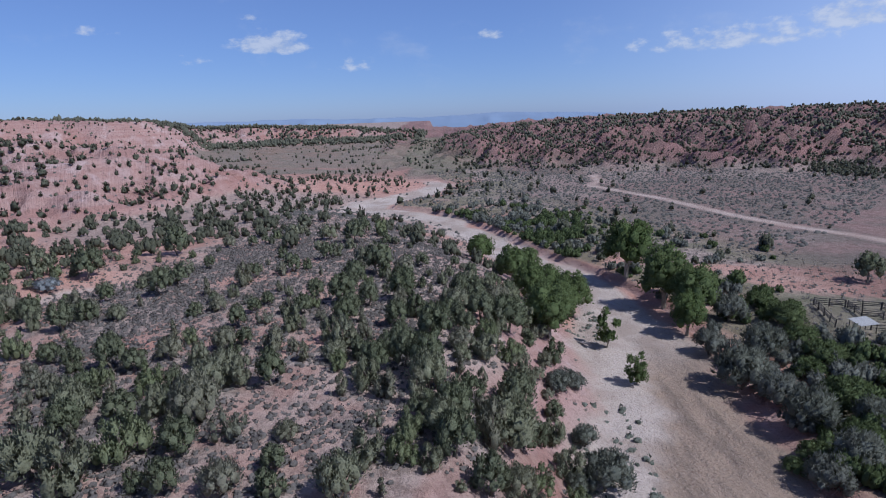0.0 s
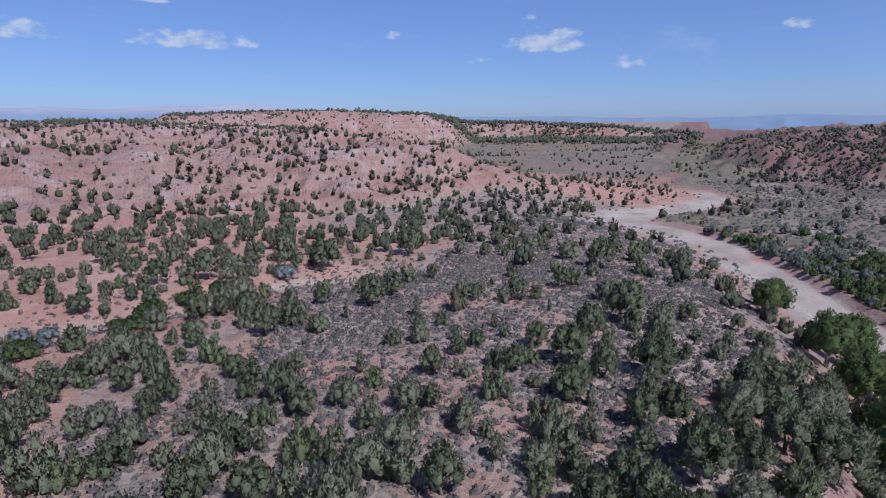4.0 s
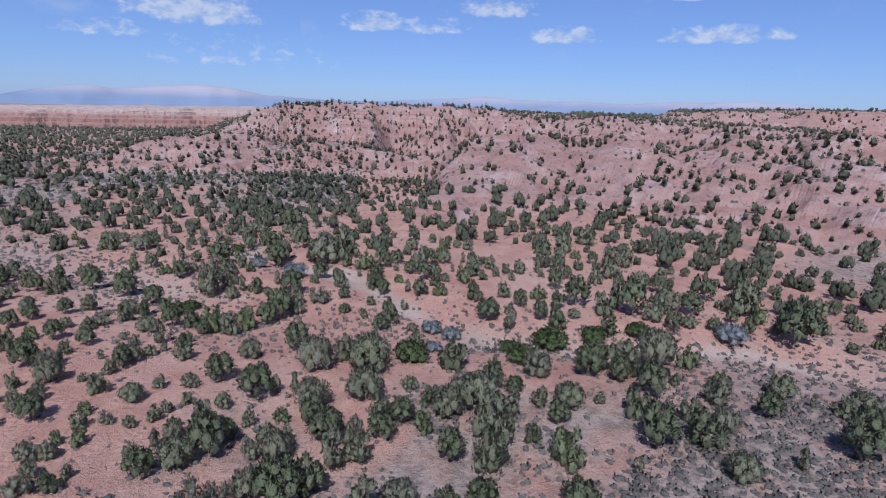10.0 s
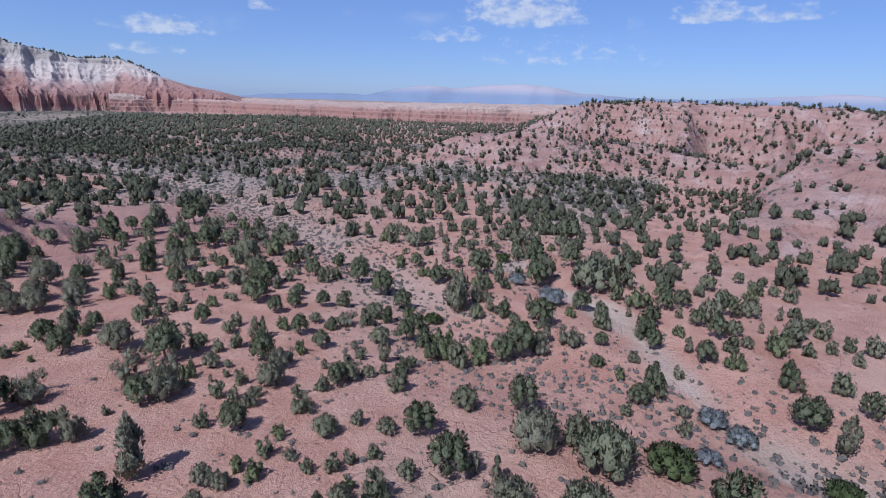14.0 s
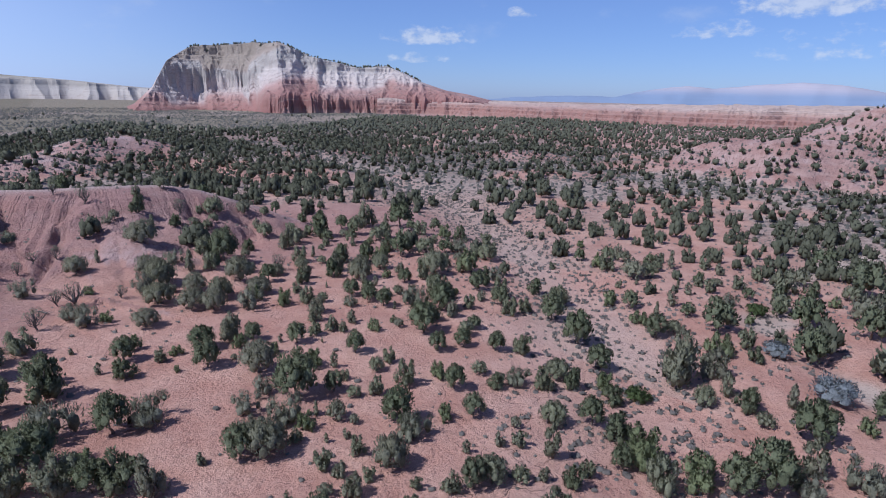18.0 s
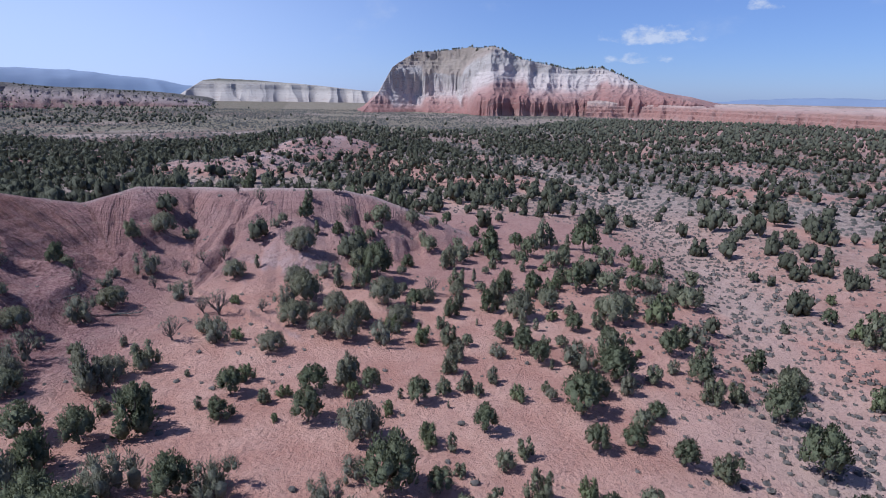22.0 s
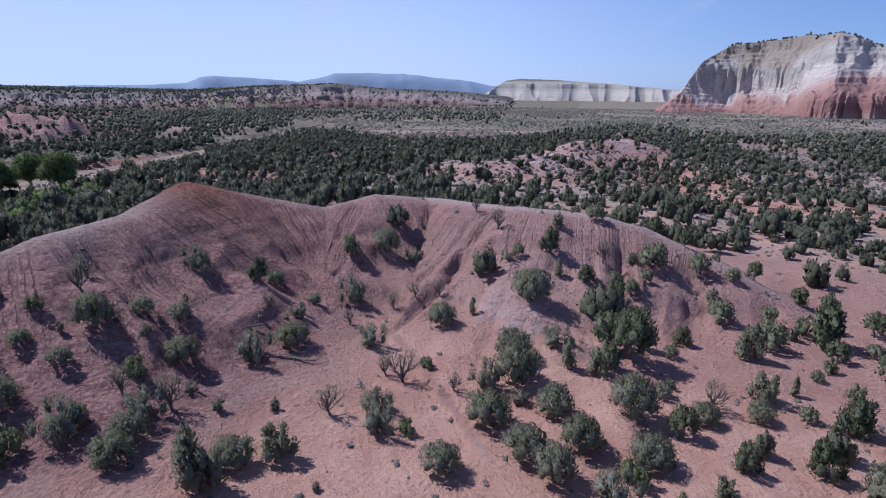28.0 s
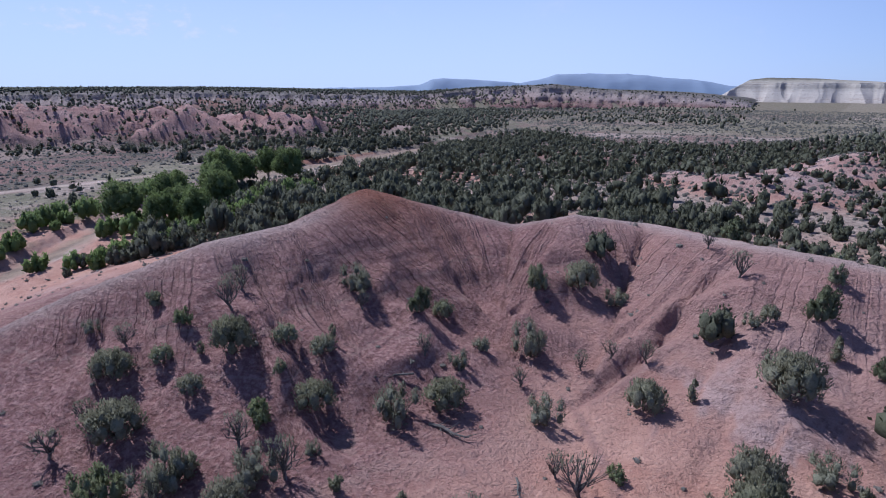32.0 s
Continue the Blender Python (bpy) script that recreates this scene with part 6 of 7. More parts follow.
GROVES += [(-50.6, -38.4, 2.5), (-46.2, -27.0, 1.8), (-55.8, -59.4, 2.0), (-46.1, -29.4, 2.4), (-45.7, -36.2, 2.1), (-48.1, -48.4, 2.1), (-48.3, -53.1, 1.5), (-43.7, -33.3, 1.7), (-42.1, -28.4, 1.7), (-41.8, -27.0, 2.5), (-44.1, -39.7, 1.5), (-43.9, -41.4, 1.1), (-43.0, -36.1, 0.9), (-41.5, -38.9, 1.4), (-39.5, -24.5, 2.5), (-42.2, -48.2, 2.5), (-38.9, -36.3, 2.2), (-38.1, -32.9, 1.4), (-36.7, -35.5, 1.0), (-35.8, -28.8, 2.6), (-34.5, -34.0, 1.3), (-34.1, -36.7, 1.2), (-32.0, -31.9, 2.1), (-30.0, -37.7, 1.1)]
GROVES += [(6.7, 59.9, 4.9), (-1.7, 52.2, 4.3), (-7.3, 42.3, 3.2), (5.1, 38.2, 5.5), (-2.8, 34.0, 2.7), (3.3, 40.1, 2.6), (1.3, 48.4, 2.3), (5.6, 65.1, 4.5)]
GREY_GROVE = [(-62.0, -32.4, 2.7), (-47.7, -32.9, 1.4), (-71.6, 8.6, 3.0), (-51.3, 14.6, 2.1), (-37.9, 40.5, 2.2), (-64.1, -0.7, 1.9), (-16.1, 60.2, 1.9), (-66.6, 0.4, 3.2), (-91.9, -11.0, 3.8), (-86.3, -15.9, 1.9), (-5.5, 35.8, 1.9), (-60.0, 46.4, 2.6), (-22.7, 59.1, 2.3), (-52.9, -45.4, 2.0), (-39.6, 43.8, 2.6), (-86.5, 31.6, 2.6), (-16.7, 34.4, 3.3), (-59.6, 17.3, 1.3), (-59.4, -7.0, 3.4), (-46.6, 26.2, 3.7), (-53.5, -9.6, 4.1), (-89.1, 34.5, 3.1), (-67.7, -4.8, 2.4), (-53.6, -49.1, 1.7), (-84.5, 9.3, 2.5), (-26.6, -34.6, 1.5), (-27.9, 67.6, 2.1), (-73.0, -34.0, 1.7), (-74.1, -56.5, 1.8), (-108.7, -10.9, 2.8), (-63.1, -62.2, 2.5), (-65.2, -3.1, 2.6), (-108.7, -21.4, 2.6), (-117.4, -24.5, 3.5), (-122.1, 17.2, 2.3)]
SNAGS = [(-58.6, -31.6, 2.5), (-67.9, -35.1, 1.1), (-42.5, -25.4, 1.6), (-47.4, -30.6, 3.0), (-63.6, -37.0, 3.3), (-62.1, -37.8, 1.1), (-43.7, -31.0, 2.5), (-33.5, -26.0, 2.5), (-33.5, -28.6, 1.3), (-50.3, -44.4, 1.9), (-57.5, -46.5, 1.3), (-36.6, -39.0, 2.7), (-30.7, -34.3, 2.0), (-43.6, -46.6, 2.1), (-35.1, -41.7, 2.1), (-61.5, -51.1, 1.4), (-63.6, -52.9, 1.5), (-66.5, -53.3, 1.8), (-85.4, -57.8, 2.9), (-88.4, -34.3, 2.9), (-73.4, -62.9, 2.6), (-71.0, -68.5, 1.8)]
SILVER_SHRUBS = [(12.8, 55.8, 3.1), (14.5, 57.4, 2.5), (11.0, 39.2, 2.2), (14.0, 40.8, 5.0), (13.3, 47.2, 2.9), (34.0, 41.7, 4.4), (11.6, 53.8, 3.1), (37.4, 43.1, 4.6), (37.4, 50.7, 5.5), (43.6, 50.2, 4.1), (37.1, 56.0, 4.7), (35.6, 61.7, 7.2), (41.2, 67.6, 6.0), (36.1, 72.0, 4.9), (43.1, 81.9, 5.5)]
BLUE_SHRUBS = [(-101.3, 31.0, 5.0), (-76.6, 49.8, 3.5), (-78.9, 47.8, 3.5), (-108.5, 25.3, 3.7), (-71.1, 46.3, 2.6), (-69.0, 83.7, 5.4)]
THICKETS = [(-68.1, 43.4, 4.0), (-69.0, 39.2, 3.3), (-91.3, 17.7, 2.3), (-70.8, 55.2, 2.8), (-71.9, 60.7, 4.7), (-72.1, 66.6, 3.6), (32.9, 44.6, 2.7), (-72.2, 72.6, 3.3), (35.2, 45.6, 3.7), (40.3, 47.0, 4.9), (-65.7, 54.6, 3.5), (43.5, 54.3, 6.4), (-122.3, 20.4, 2.8), (43.8, 61.8, 4.6), (47.6, 65.1, 5.5), (48.2, 71.3, 5.1), (49.8, 78.2, 6.1), (49.7, 85.8, 5.1)]
COTTONWOODS = [(11.7, 83.7, 6.0), (14.2, 77.2, 6.5), (15.5, 90, 6.2), (9.5, 92, 6.0), (13, 100, 6.4), (17, 82.5, 6.0), (41.5, -121, 11), (34.5, -98, 9), (36.5, -88, 8.5), (13, -84.5, 7), (33, -138, 10), (45, -132, 9.5), (35, -112, 9), (27, -105, 8), (26, -92, 7), (47, -146, 9), (22, -84, 7), (13.2, 70.6, 7.2), (35.6, 79.1, 5.9), (19.4, 86.6, 6.7), (38.3, 84.8, 7.6), (36.3, 91.5, 9.5), (33.8, 106.6, 10.6), (4.8, 120.0, 6.1)]
SAPLINGS = [(23.0, 62.2, 2.9), (22.0, 73.7, 4.4)]



def fill_in(r0, r1, az0, az1, seed, most, east=99.0, clumped=0.4, least=1.3):
    """More small junipers among the placed ones on the flats."""
    rng = np.random.RandomState(seed)
    r, a = np.sqrt(rng.uniform(r0 ** 2, r1 ** 2, 1500)), np.radians(rng.uniform(az0, az1, 1500))
    taken = [g[:2] for g in GROVES + GREY_GROVE + SNAGS + BLUE_SHRUBS + THICKETS]
    made = []
    for x, y in zip(HUB[0] + r * np.cos(a), HUB[1] + r * np.sin(a)):
        d2, _, _ = to_line(np.array([x]), np.array([y]), DRAW)
        if d2[0] > 8 and x < east and len(made) < most and min(math.dist((x, y), p) for p in taken) > 2.3 and fbm(x, y, 14, 2) > clumped:
            taken.append((x, y))
            made.append((round(float(x), 1), round(float(y), 1), least + 1.5 * rng.rand()))
    return made


GROVES += fill_in(40, 85, 22, 78, 78, 40, 11.0, 0.4, 1.5)
GROVES += fill_in(20, 40, 60, 128, 83, 11, 99.0, 0.3, 2.0)
GROVES += [(-49.4, -14.0, 3.6), (-50.1, -9.0, 3.3), (-51.9, -6.4, 3.4), (-50.2, -4.6, 2.9), (-47.6, -11.5, 3.5), (-48.3, -6.8, 3.1)]
GROVES += fill_in(42, 84, 24, 60, 79, 42, 12.5, 0.0, 2.2)
GROVES += fill_in(52, 105, 100, 232, 77, 195)
for k, (x, y, wide) in enumerate(GROVES):
    size = wide / 3.15
    on_ridge = y < -22 and x > -82
    if on_ridge and wide < 2.7:
        size *= 1.3
    tall = 0.92 + 0.36 * RNG.rand()
    where = "on bare reddish soil" if not inside(np.array([x]), np.array([y]), SAGE_FLAT)[0] else "among grey sagebrush"
    build = "small" if wide < 1.9 else "broad" if wide > 3.6 else "bushy"
    off = abs(math.hypot(x + 33, y) - 35)
    if wide < 1.75:
        plant("small_juniper", FAR_JUNIPERS[k % 7], x, y, size, RNG.rand() * 6.28, "small grey-green young juniper " + where, "juniper", "small junipers", tall)
    elif on_ridge and k % 3:
        plant("ridge_juniper", GREY_JUNIPERS[k % 3] if k % 3 == 1 else JUNIPERS[1], x, y, size, RNG.rand() * 6.28, build + " olive-grey juniper on rilled pinkish slope", "juniper", "ridge junipers", tall)
    elif k % 15 < 8:
        round_one = HABITS[k % 7] == "round"
        plant("round_juniper" if round_one else "juniper_tree", (JUNIPERS if off < 42 else FAR_JUNIPERS)[k % 7], x, y, size, RNG.rand() * 6.28, build + (" dome-shaped" if round_one else " upright") + " grey-green juniper " + where, "juniper", "round junipers" if round_one else "junipers", tall)
    else:
        plant("pinyon_tree", (PINYONS if off < 42 else FAR_PINYONS)[k % 6], x, y, size, RNG.rand() * 6.28, build + " dark green pinyon pine " + where, "pinyon", "pinyons", tall)
for k, (x, y, wide) in enumerate(GREY_GROVE):
    plant("grey_juniper_tree", GREY_JUNIPERS[k % 3], x, y, wide / 3.4, RNG.rand() * 6.28, "thin grey-green juniper with bare branches showing", "juniper", "grey junipers", 1.0)
for k, (x, y, wide) in enumerate(SNAGS):
    plant("juniper_snag", SNAG_MESHES[k % 3], x, y, max(wide, 1.9) / 3.4, RNG.rand() * 6.28, "half-dead juniper with twisted grey bare limbs", "dead juniper", "juniper snags", 1.0)
for k, (x, y, wide) in enumerate(SILVER_SHRUBS):
    plant("silvery_shrub", OLIVE_MESHES[k % 3], x, y, wide / 4.0, RNG.rand() * 6.28, "large rounded silvery grey-green shrub beside the wash", "shrub", "silvery shrubs", 1.0)
for k, (x, y, wide) in enumerate(BLUE_SHRUBS):
    plant("pale_blue_shrub", BLUE_MESHES[k % 2], x, y, wide / 5.0, RNG.rand() * 6.28, "pale blue-grey rounded shrub beside the sandy draw", "shrub", "pale blue shrubs", 0.8)
for k, (x, y, wide) in enumerate(THICKETS):
    plant("green_thicket", THICKET_MESHES[k % 3], x, y, wide / 4.0, RNG.rand() * 6.28, "low spreading green thicket on damp ground", "shrub", "green thickets", 0.8)
for k, (x, y, wide) in enumerate(COTTONWOODS):
    plant("cottonwood_tree", COTTONWOOD_MESHES[k % 3], x, y, max(wide, 6.0) / 7.0, RNG.rand() * 6.28, "tall leafy cottonwood on the bank of the wash", "cottonwood", "cottonwoods", 1.0)
for k, (x, y, wide) in enumerate(SAPLINGS):
    plant("young_cottonwood", SAPLING_MESHES[k % 2], x, y, 1.0 + 0.25 * k, RNG.rand() * 6.28, "slender young cottonwood standing on pale sand", "cottonwood", "young cottonwoods", 1.0)


def woodland(name, protos, x, y, size, seed, mat, label, category="woodland"):
    v, f, n = spread(protos, x, y, size, seed)
    ob = new(name, mesh_of(name, v, f, mat, n is not None, n))
    return tagged(ob, label, category, kind="stuff")


TAKEN = np.array([g[:2] for g in GROVES + GREY_GROVE + SNAGS + COTTONWOODS + SILVER_SHRUBS + SAPLINGS])


def clear_of(x, y, gap=2.6):
    keep = np.ones(len(x), bool)
    for tx, ty in TAKEN:
        keep &= (x - tx) ** 2 + (y - ty) ** 2 > gap * gap
    return keep


xs, ys = scatter(40, 260, 45, 335, 0.11, 6)
r_, a_ = polar(xs, ys)
keep = clear_of(xs, ys) & (r_ > by_azimuth([(60, 95), (90, 95), (120, 85), (150, 80), (180, 78), (210, 74), (235, 70), (255, 75), (280, 82), (300, 80), (320, 70)], a_, 1))
xs, ys = spaced(xs[keep], ys[keep], 2.2)
far_side = (polar(xs, ys)[1] > 195) & (polar(xs, ys)[1] < 300)
thick = (polar(xs, ys)[1] > 252) & (polar(xs, ys)[1] < 300)
near = polar(xs, ys)[0] < 155
sizes = (0.45 + 0.8 * np.random.RandomState(2).rand(len(xs)) ** 1.3) * np.where(thick, 1.4, np.where(far_side, 1.1, 1.0))
# Woodland crowns carry their self-shade in the leaf colour.
woodland("mid_woodland", FAR, xs[~near], ys[~near], sizes[~near], 13, SHADED_FOREST, "scattered dark green pinyons and junipers on the slopes")
woodland("juniper_woodland", MID, xs[near], ys[near], sizes[near], 3, SHADED_FOREST, "open pinyon and juniper woodland over red flats, leaf colour darkened for shade")
xs, ys = scatter(260, 760, 45, 335, 0.16, 7)
xs, ys = spaced(xs, ys, 1.5)
sizes = np.where((polar(xs, ys)[1] > 200) & (polar(xs, ys)[1] < 310), 1.1, 0.85) * (0.5 + 0.8 * np.random.RandomState(3).rand(len(xs)))
near = polar(xs, ys)[0] < 400
woodland("middle_distant_woodland", FAR, xs[near], ys[near], sizes[near], 17, SHADED_FOREST, "dark green juniper woodland on the valley floor")
woodland("distant_woodland", DISTANT, xs[~near], ys[~near], sizes[~near], 4, SHADED_FOREST, "distant dark green juniper woodland below the cliffs")
xs, ys = scatter(760, 1100, 92, 152, 0.03, 18)
woodland("plateau_woodland", DISTANT, xs, ys, 1.3 + 0.9 * np.random.RandomState(14).rand(len(xs)), 15, SHADED_FOREST, "sparse dark trees on the distant plateau rim")
xs, ys = scatter(700, 1350, 258, 335, 0.04, 8, 0.42)
woodland("remote_woodland", DISTANT, xs, ys, 0.8 + 0.6 * np.random.RandomState(4).rand(len(xs)), 5, SHADED_FOREST, "remote dark woodland on the far hills")


xs, ys = HUB[0] + RIM_R * np.cos(np.radians(RIM_AZ)), HUB[1] + RIM_R * np.sin(np.radians(RIM_AZ))
keep = mesa_height(xs, ys, RIM_R, RIM_AZ) > by_azimuth(MESA_TOP, RIM_AZ, 1) - 3
v, f, n = spread(DISTANT, xs[keep], ys[keep], 0.8 + 0.8 * MESA_TREES.rand(keep.sum()), 72, 0.05, mesa_height(xs, ys, RIM_R, RIM_AZ)[keep])
tagged(new("mesa_top_trees", mesh_of("mesa_top_trees", v, f, SHADED_FOREST, True, n)), "sparse dark trees along the mesa rim", "woodland", kind="stuff")


def sage_density(x, y):
    r, a = polar(x, y)
    d2, _, _ = to_line(x, y, DRAW)
    flat = inside(x + 18 * (fbm(x, y, 16, 4) - 0.5), y + 18 * (fbm(x + 70, y, 16, 4) - 0.5), SAGE_FLAT)
    blot = smooth((fbm(x, y, 7, 3) - 0.35) / 0.25)
    rho = 0.03 + 0.07 * blot
    rho = np.where((x > -62) & (x < 6) & (y > 12) & (y < 210), 1.0 * (0.15 + blot), rho)
    rho = np.where(flat, np.where(r < 105, 3.4, 1.9) * (0.5 + 0.6 * blot), rho)
    rho = np.where((a > 165) & (a < 300) & (r > 70), 0.12 + 0.5 * smooth((fbm(x, y, 34, 4) - 0.4) / 0.15), rho)
    rho = np.maximum(rho, 1.1 * np.exp(-((d2 / 11) ** 2)))
    d, along, side = to_line(x, y, [w[:2] for w in WASH])
    half = np.interp(along, range(len(WASH)), [w[2] for w in WASH])
    rho = np.where((side < 0) & ((a < 110) | (a > 285)), np.where(a > 285, 0.35, 0.6), rho)
    d4, _, _ = to_line(x, y, [c[:2] for c in RIDGE])
    rho = np.where((d4 < 24) & (y < -8), 0.03, rho)
    d5, _, _ = to_line(x, y, ROAD)
    return np.where((d < half + 2) | (d5 < 3.2), 0.0, rho)


def scatter_sage(r0, r1, az0, az1, most, seed, thin):
    rng = np.random.RandomState(seed)
    n = int(most * math.pi * (r1 * r1 - r0 * r0) * (az1 - az0) / 360 * thin)
    r = np.sqrt(rng.uniform(r0 * r0, r1 * r1, n))
    a = np.radians(rng.uniform(az0, az1, n))
    x, y = HUB[0] + r * np.cos(a), HUB[1] + r * np.sin(a)
    keep = rng.rand(n) * most < sage_density(x, y)
    return x[keep], y[keep]


xs, ys = scatter_sage(12, 150, 30, 340, 3.8, 9, 1.0)
woodland("sagebrush", SHRUBS, xs, ys, (0.45 + 0.75 * np.random.RandomState(5).rand(len(xs)) ** 1.5) * np.where(sage_density(xs, ys) > 0.7, 0.92, 0.8), 6, SAGE, "grey-green sagebrush scattered over the desert soil", "sagebrush")
xs, ys = scatter_sage(150, 340, 45, 335, 1.3, 10, 0.34)
woodland("far_sagebrush", [far_shrub(120 + k) for k in range(5)], xs, ys, 0.55 + 0.7 * np.random.RandomState(6).rand(len(xs)), 7, DARK_SAGE, "grey sagebrush covering the open flats", "sagebrush")


rng = np.random.RandomState(61)
r_, a_ = np.sqrt(rng.uniform(330 ** 2, 1050 ** 2, 26000)), np.radians(rng.uniform(222, 284, 26000))
xs, ys = HUB[0] + r_ * np.cos(a_), HUB[1] + r_ * np.sin(a_)
keep = fbm(xs, ys, 60, 4) + 0.3 * rng.rand(len(xs)) > 0.6
woodland("plain_sagebrush", [far_shrub(130 + k) for k in range(5)], xs[keep], ys[keep], 1.0 + 1.3 * rng.rand(keep.sum()) ** 2, 62, DARK_SAGE, "low grey brush dotting the wide plain", "sagebrush")


# riverside woods south of the ridge
def riverside():
    rng = np.random.RandomState(31)
    n = 2600
    y = rng.uniform(-300, -62, n)
    x = np.interp(y, [-300, -264, -210, -172, -145, -96, -62], [50, 50, 55, 64, 50, 37, 27]) + rng.normal(size=n) * 20
    d, along, side = to_line(x, y, [w[:2] for w in WASH])
    half = np.interp(along, range(len(WASH)), [w[2] for w in WASH])
    bare = ((x - 58) ** 2 + (y + 165) ** 2 < 15 ** 2) | ((x - 27) ** 2 + (y + 72) ** 2 < 8 ** 2)
    bare |= (y < -132) & (y > -235) & (side > 0) & (d < half + 17)
    bare |= (side < 0) & (d > half + 9) & (y > -160)
    keep = (d > half + 1.5) & ~bare & (fbm(x, y, 22, 3) > np.where(side > 0, 0.34, 0.45))
    return spaced(x[keep], y[keep], 3.2)


xs, ys = riverside()
bright = (ys > -128) & (xs > 8)
for name, mask, mat, label, seed in (("riverside_woodland", bright, RIVER_LEAF, "bright green cottonwood thickets along the wash", 14), ("dark_riverside_woodland", ~bright, SHADED_FOREST, "dark green woods along the sandy wash", 16)):
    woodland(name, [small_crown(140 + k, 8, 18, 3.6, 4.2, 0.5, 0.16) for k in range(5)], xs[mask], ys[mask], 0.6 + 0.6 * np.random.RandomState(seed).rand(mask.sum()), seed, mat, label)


# shrubs along the east bank, north of the crossing
def east_bank():
    rng = np.random.RandomState(41)
    n = 2200
    y = rng.uniform(8, 200, n)
    wash_x = np.interp(y, [-20, 20, 41, 56, 76, 92, 112, 126, 150, 178, 198], [24, 26, 27, 30, 32, 31, 26, 18, 9, -2, -17])
    x = wash_x + 6 + np.abs(rng.normal(size=n)) * np.interp(y, [8, 60, 90, 200], [20, 14, 12, 14])
    d, along, side = to_line(x, y, [w[:2] for w in WASH])
    half = np.interp(along, range(len(WASH)), [w[2] for w in WASH])
    keep = (d > half + 0.8) & (side < 0) & ~inside(x, y, PINK_PAN) & (fbm(x, y, 12, 3) > 0.4)
    keep &= ~((x > 54) & (x < 70) & (y > 70) & (y < 87))
    x, y = spaced(x[keep], y[keep], 1.5)
    return x[:620], y[:620]


xs, ys = east_bank()
shade = fbm(xs, ys, 9, 2) > 0.5
for name, mask, mat, label, seed in (("green_bank_shrubs", shade, THICKET, "green shrubs crowding the bank of the wash", 21), ("silvery_bank_shrubs", ~shade, OLIVE, "silvery grey shrubs crowding the bank of the wash", 22)):
    woodland(name, [small_crown(180 + k, 7, 22, 1.8, 2.6, 0.36, 0.09) for k in range(5)], xs[mask], ys[mask], 0.5 + 0.75 * np.random.RandomState(seed).rand(mask.sum()), seed, mat, label, "shrubs")


# low brush on the sand bar
rng = np.random.RandomState(51)
ys = rng.uniform(30, 110, 260)
xs = np.interp(ys, [30, 41, 56, 76, 92, 112], [26, 27, 30, 32, 31, 26]) - 8 - 8 * rng.rand(260)
keep = fbm(xs, ys, 10, 2) > 0.48
woodland("bar_brush", SHRUBS, xs[keep], ys[keep], 0.6 + 0.8 * rng.rand(keep.sum()), 52, OLIVE, "scattered low grey-green brush on the sand bar", "brush")


# ---- corral by the wash ----
OLD_WOOD = bark_material("weathered_fence_wood", (0.06, 0.052, 0.046), (0.14, 0.125, 0.112))
TIN = bark_material("pale_roof_boards", (0.26, 0.25, 0.24), (0.42, 0.41, 0.4))


def board(p, q, high, thick, rng):
    """A slightly crooked bar between two places."""
    p, q = np.asarray(p, float), np.asarray(q, float)
    mid = (p + q) / 2 + 0.03 * rng.normal(size=3)
    return limb([p, mid, q], [thick, thick * (0.9 + 0.2 * rng.rand()), thick * 0.9], 5)


def fence_run(corners, rails, tall, seed, label):
    """Posts and rails along a line of corners."""
    rng = np.random.RandomState(seed)
    height = lambda p: float(ground(np.array([p[0]]), np.array([p[1]]))[0])
    root = new("corral_fence")
    at = np.array([corners[0][0], corners[0][1], height(corners[0])])
    root.location = at
    tagged(root, label, "fence", "corral fences")
    posts = []
    for p, q in zip(corners[:-1], corners[1:]):
        steps = max(1, round(math.dist(p, q) / 2.4))
        posts += [(p[0] + (q[0] - p[0]) * k / steps, p[1] + (q[1] - p[1]) * k / steps) for k in range(steps)]
    posts.append(corners[-1])
    feet = [np.array([p[0], p[1], height(p)]) - at for p in posts]
    for f in feet:
        lean = 0.06 * rng.normal(size=3)
        v, t = limb([f - [0, 0, 0.3], f + [0, 0, tall * 0.5] + lean / 2, f + [0, 0, tall * (0.95 + 0.15 * rng.rand())] + lean], [0.11, 0.1, 0.085], 6)
        part("post", mesh_of("post", v, t, OLD_WOOD), root)
    for f, g in zip(feet[:-1], feet[1:]):
        for k in range(rails):
            if rng.rand() < 0.08:
                continue
            up = tall * (0.25 + 0.7 * k / (rails - 1))
            v, t = board(f + [0, 0, up + 0.04 * rng.randn()], g + [0, 0, up + 0.04 * rng.randn()], 0.1, 0.065, rng)
            part("rail", mesh_of("rail", v, t, OLD_WOOD), root)
    return root


fence_run([(57.5, 84.5), (61.5, 83), (66, 81.5)], 4, 1.25, 1, "weathered wooden corral fence beside the green flat")
fence_run([(66, 81.5), (68.5, 77), (66.5, 72)], 4, 1.25, 2, "weathered wooden corral fence beside the green flat")
fence_run([(57.5, 84.5), (56.2, 79.5), (55, 75)], 4, 1.25, 3, "weathered wooden corral fence beside the bank shrubs")
fence_run([(61.8, 82.8), (61, 78.5), (63.5, 77.5), (68.2, 77.3)], 4, 1.2, 4, "weathered rails dividing the old corral into pens")
fence_run([(59, 73.5), (62.8, 72.8), (66.5, 72)], 3, 1.3, 5, "low weathered rail fence of the old corral")


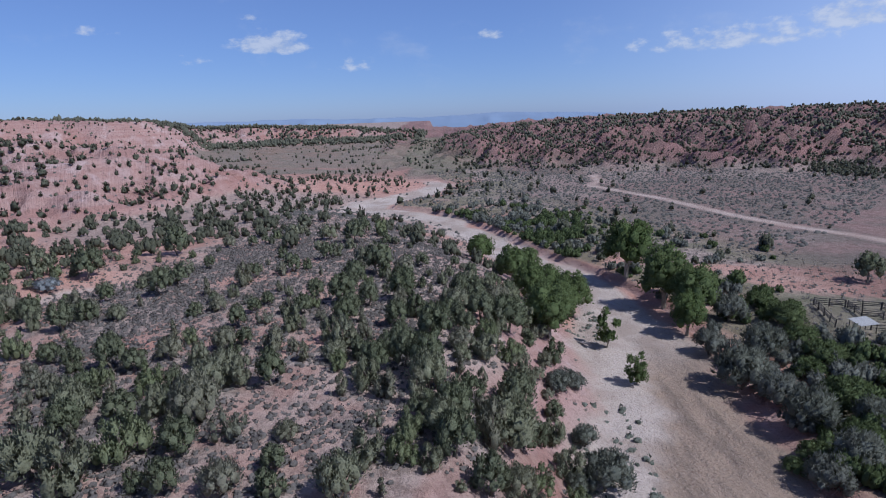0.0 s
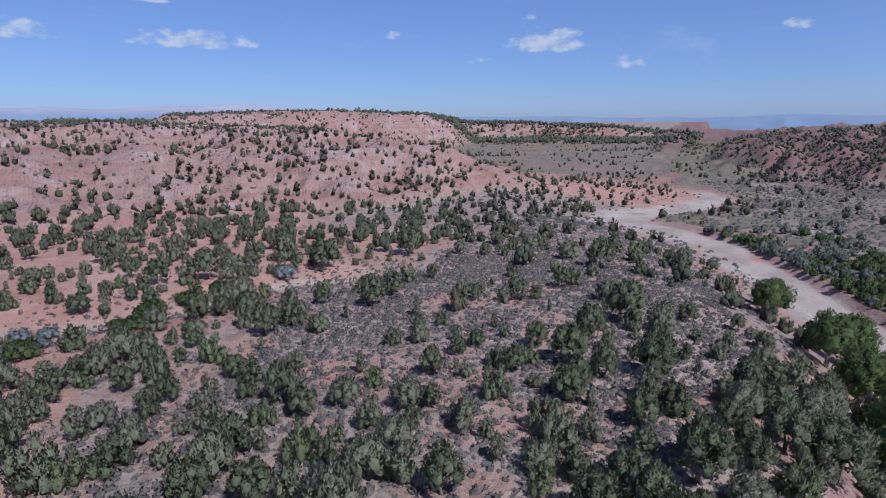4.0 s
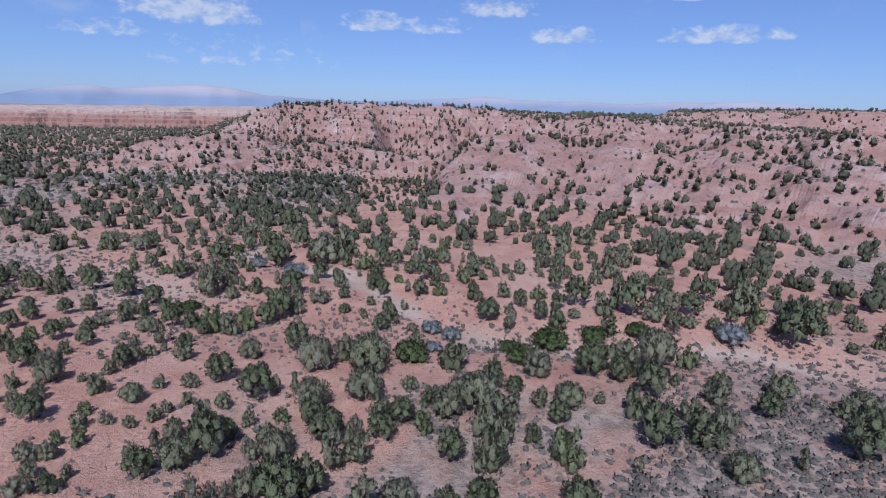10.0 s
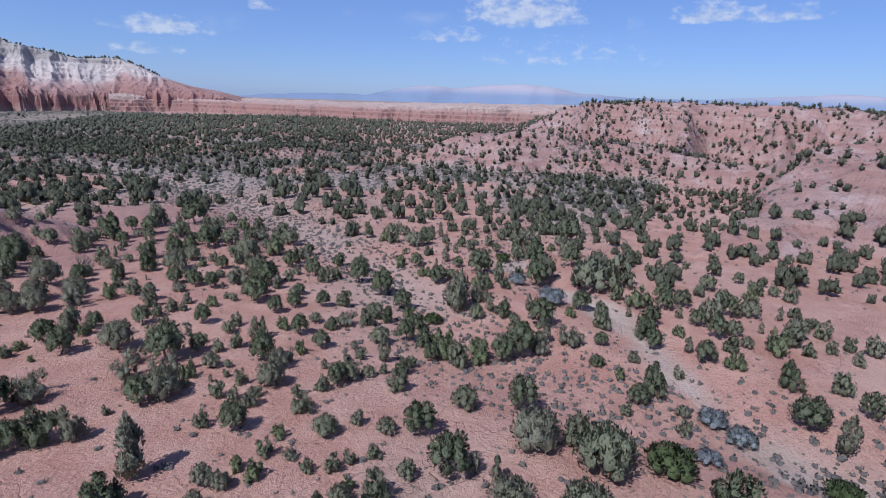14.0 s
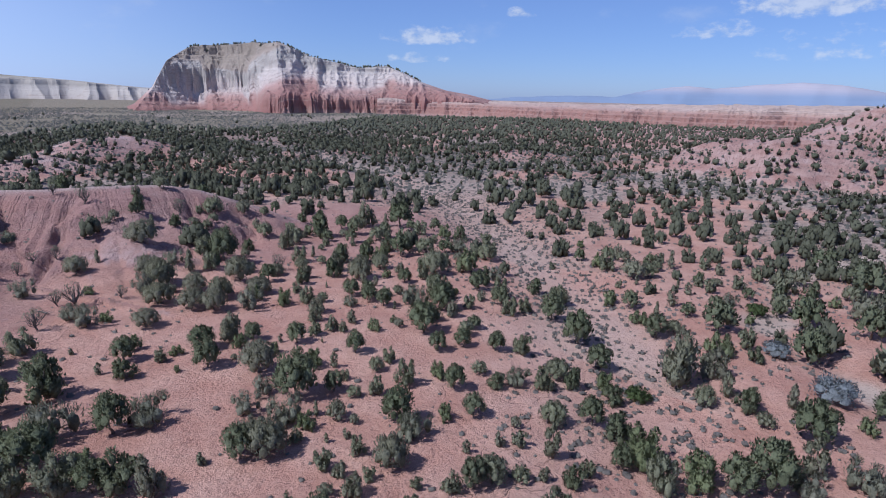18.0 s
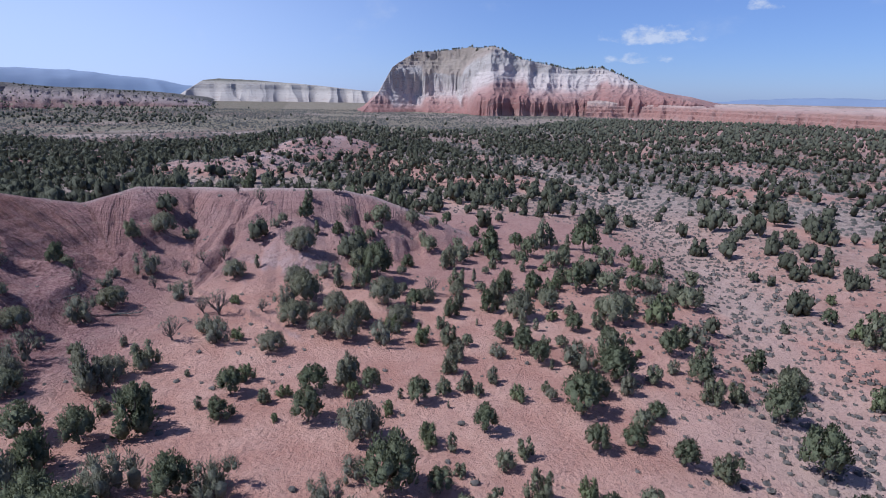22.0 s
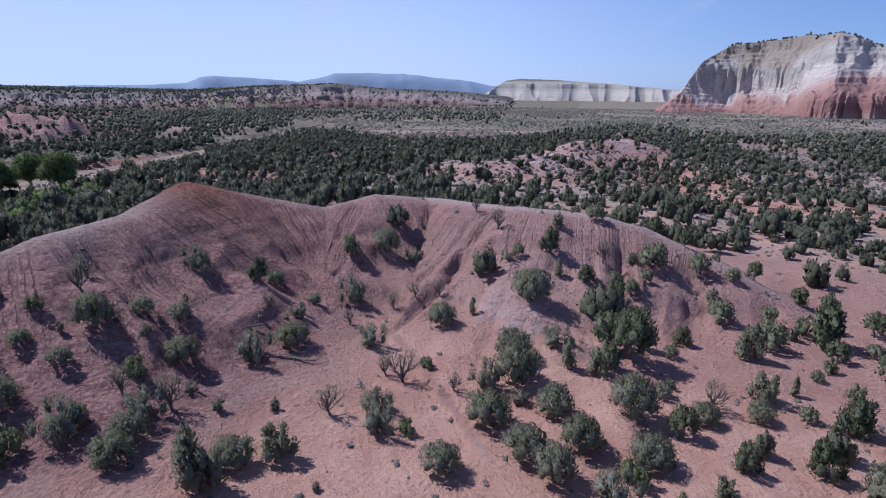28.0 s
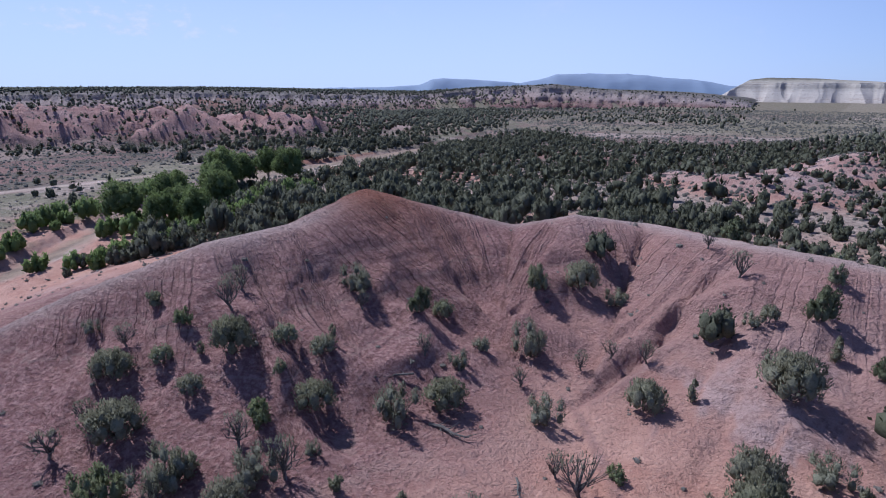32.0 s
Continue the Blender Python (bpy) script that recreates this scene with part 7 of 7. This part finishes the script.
def shed(x, y, turn):
    root = new("open_shed")
    z = float(ground(np.array([x]), np.array([y]))[0])
    root.matrix_basis = Matrix.LocRotScale((x, y, z), Euler((0, 0, turn)), (0.75, 0.75, 0.8))
    tagged(root, "small open shed with pale sloping board roof", "shed")
    for u, v, h in ((-1.9, -1.1, 1.9), (1.9, -1.1, 1.9), (-1.9, 1.1, 2.3), (1.9, 1.1, 2.3)):
        part("post", mesh_of("shed_post", *limb([(u, v, -0.3), (u, v, h / 2), (u, v, h)], [0.1, 0.09, 0.08]), OLD_WOOD), root)
    for k in range(10):
        u = -2.1 + 0.42 * k
        box = bmesh.new()
        bmesh.ops.create_cube(box, size=1.0)
        bmesh.ops.bevel(box, geom=box.edges[:], offset=0.02, segments=1, affect="EDGES")
        verts = np.array([w.co[:] for w in box.verts]) * [0.4, 2.9, 0.04]
        tris = bmesh.ops.triangulate(box, faces=box.faces[:])["faces"]
        box.verts.index_update()
        faces = np.array([[w.index for w in g.verts] for g in box.faces])
        box.free()
        verts[:, 2] += 2.14 + verts[:, 1] * 0.18
        verts[:, 0] += u + 0.21
        part("roof_board", mesh_of("roof_board", verts, faces, TIN), root)


shed(57.2, 72.6, 0.25)


def log(x, y, turn, size):
    """A fallen bleached juniper with broken limbs."""
    rng = np.random.RandomState(int(abs(x * 10)))
    root = new("fallen_log")
    z = float(ground(np.array([x]), np.array([y]))[0])
    root.matrix_basis = Matrix.LocRotScale((x, y, z + 0.06), Euler((0, 0, turn)), (size, size, size))
    tagged(root, "fallen bleached juniper limb lying on bare soil", "log", "fallen logs")
    part("trunk", mesh_of("log_trunk", *limb([(-1.6, 0, 0.05), (-0.6, 0.12, 0.16), (0.5, -0.05, 0.12), (1.6, 0.15, 0.2)], [0.13, 0.12, 0.09, 0.03]), DEADWOOD), root)
    for k in range(7):
        u = -1.0 + 0.38 * k
        tip = (u + 0.5 + 0.3 * rng.rand(), (0.5 + 0.5 * rng.rand()) * (-1) ** k, 0.25 + 0.4 * rng.rand())
        part("branch", mesh_of("log_branch", *limb([(u, 0, 0.12), (u + 0.25, tip[1] * 0.5, 0.2), tip], [0.05, 0.035, 0.01], 5), DEADWOOD), root)


for x, y, turn, size in ((-54.6, -38.6, 2.9, 1.0), (-49.5, -41.5, 0.6, 0.7), (-60.2, -35.6, 1.9, 0.6), (-44.2, -37.6, 2.4, 0.6)):
    log(x, y, turn, size)
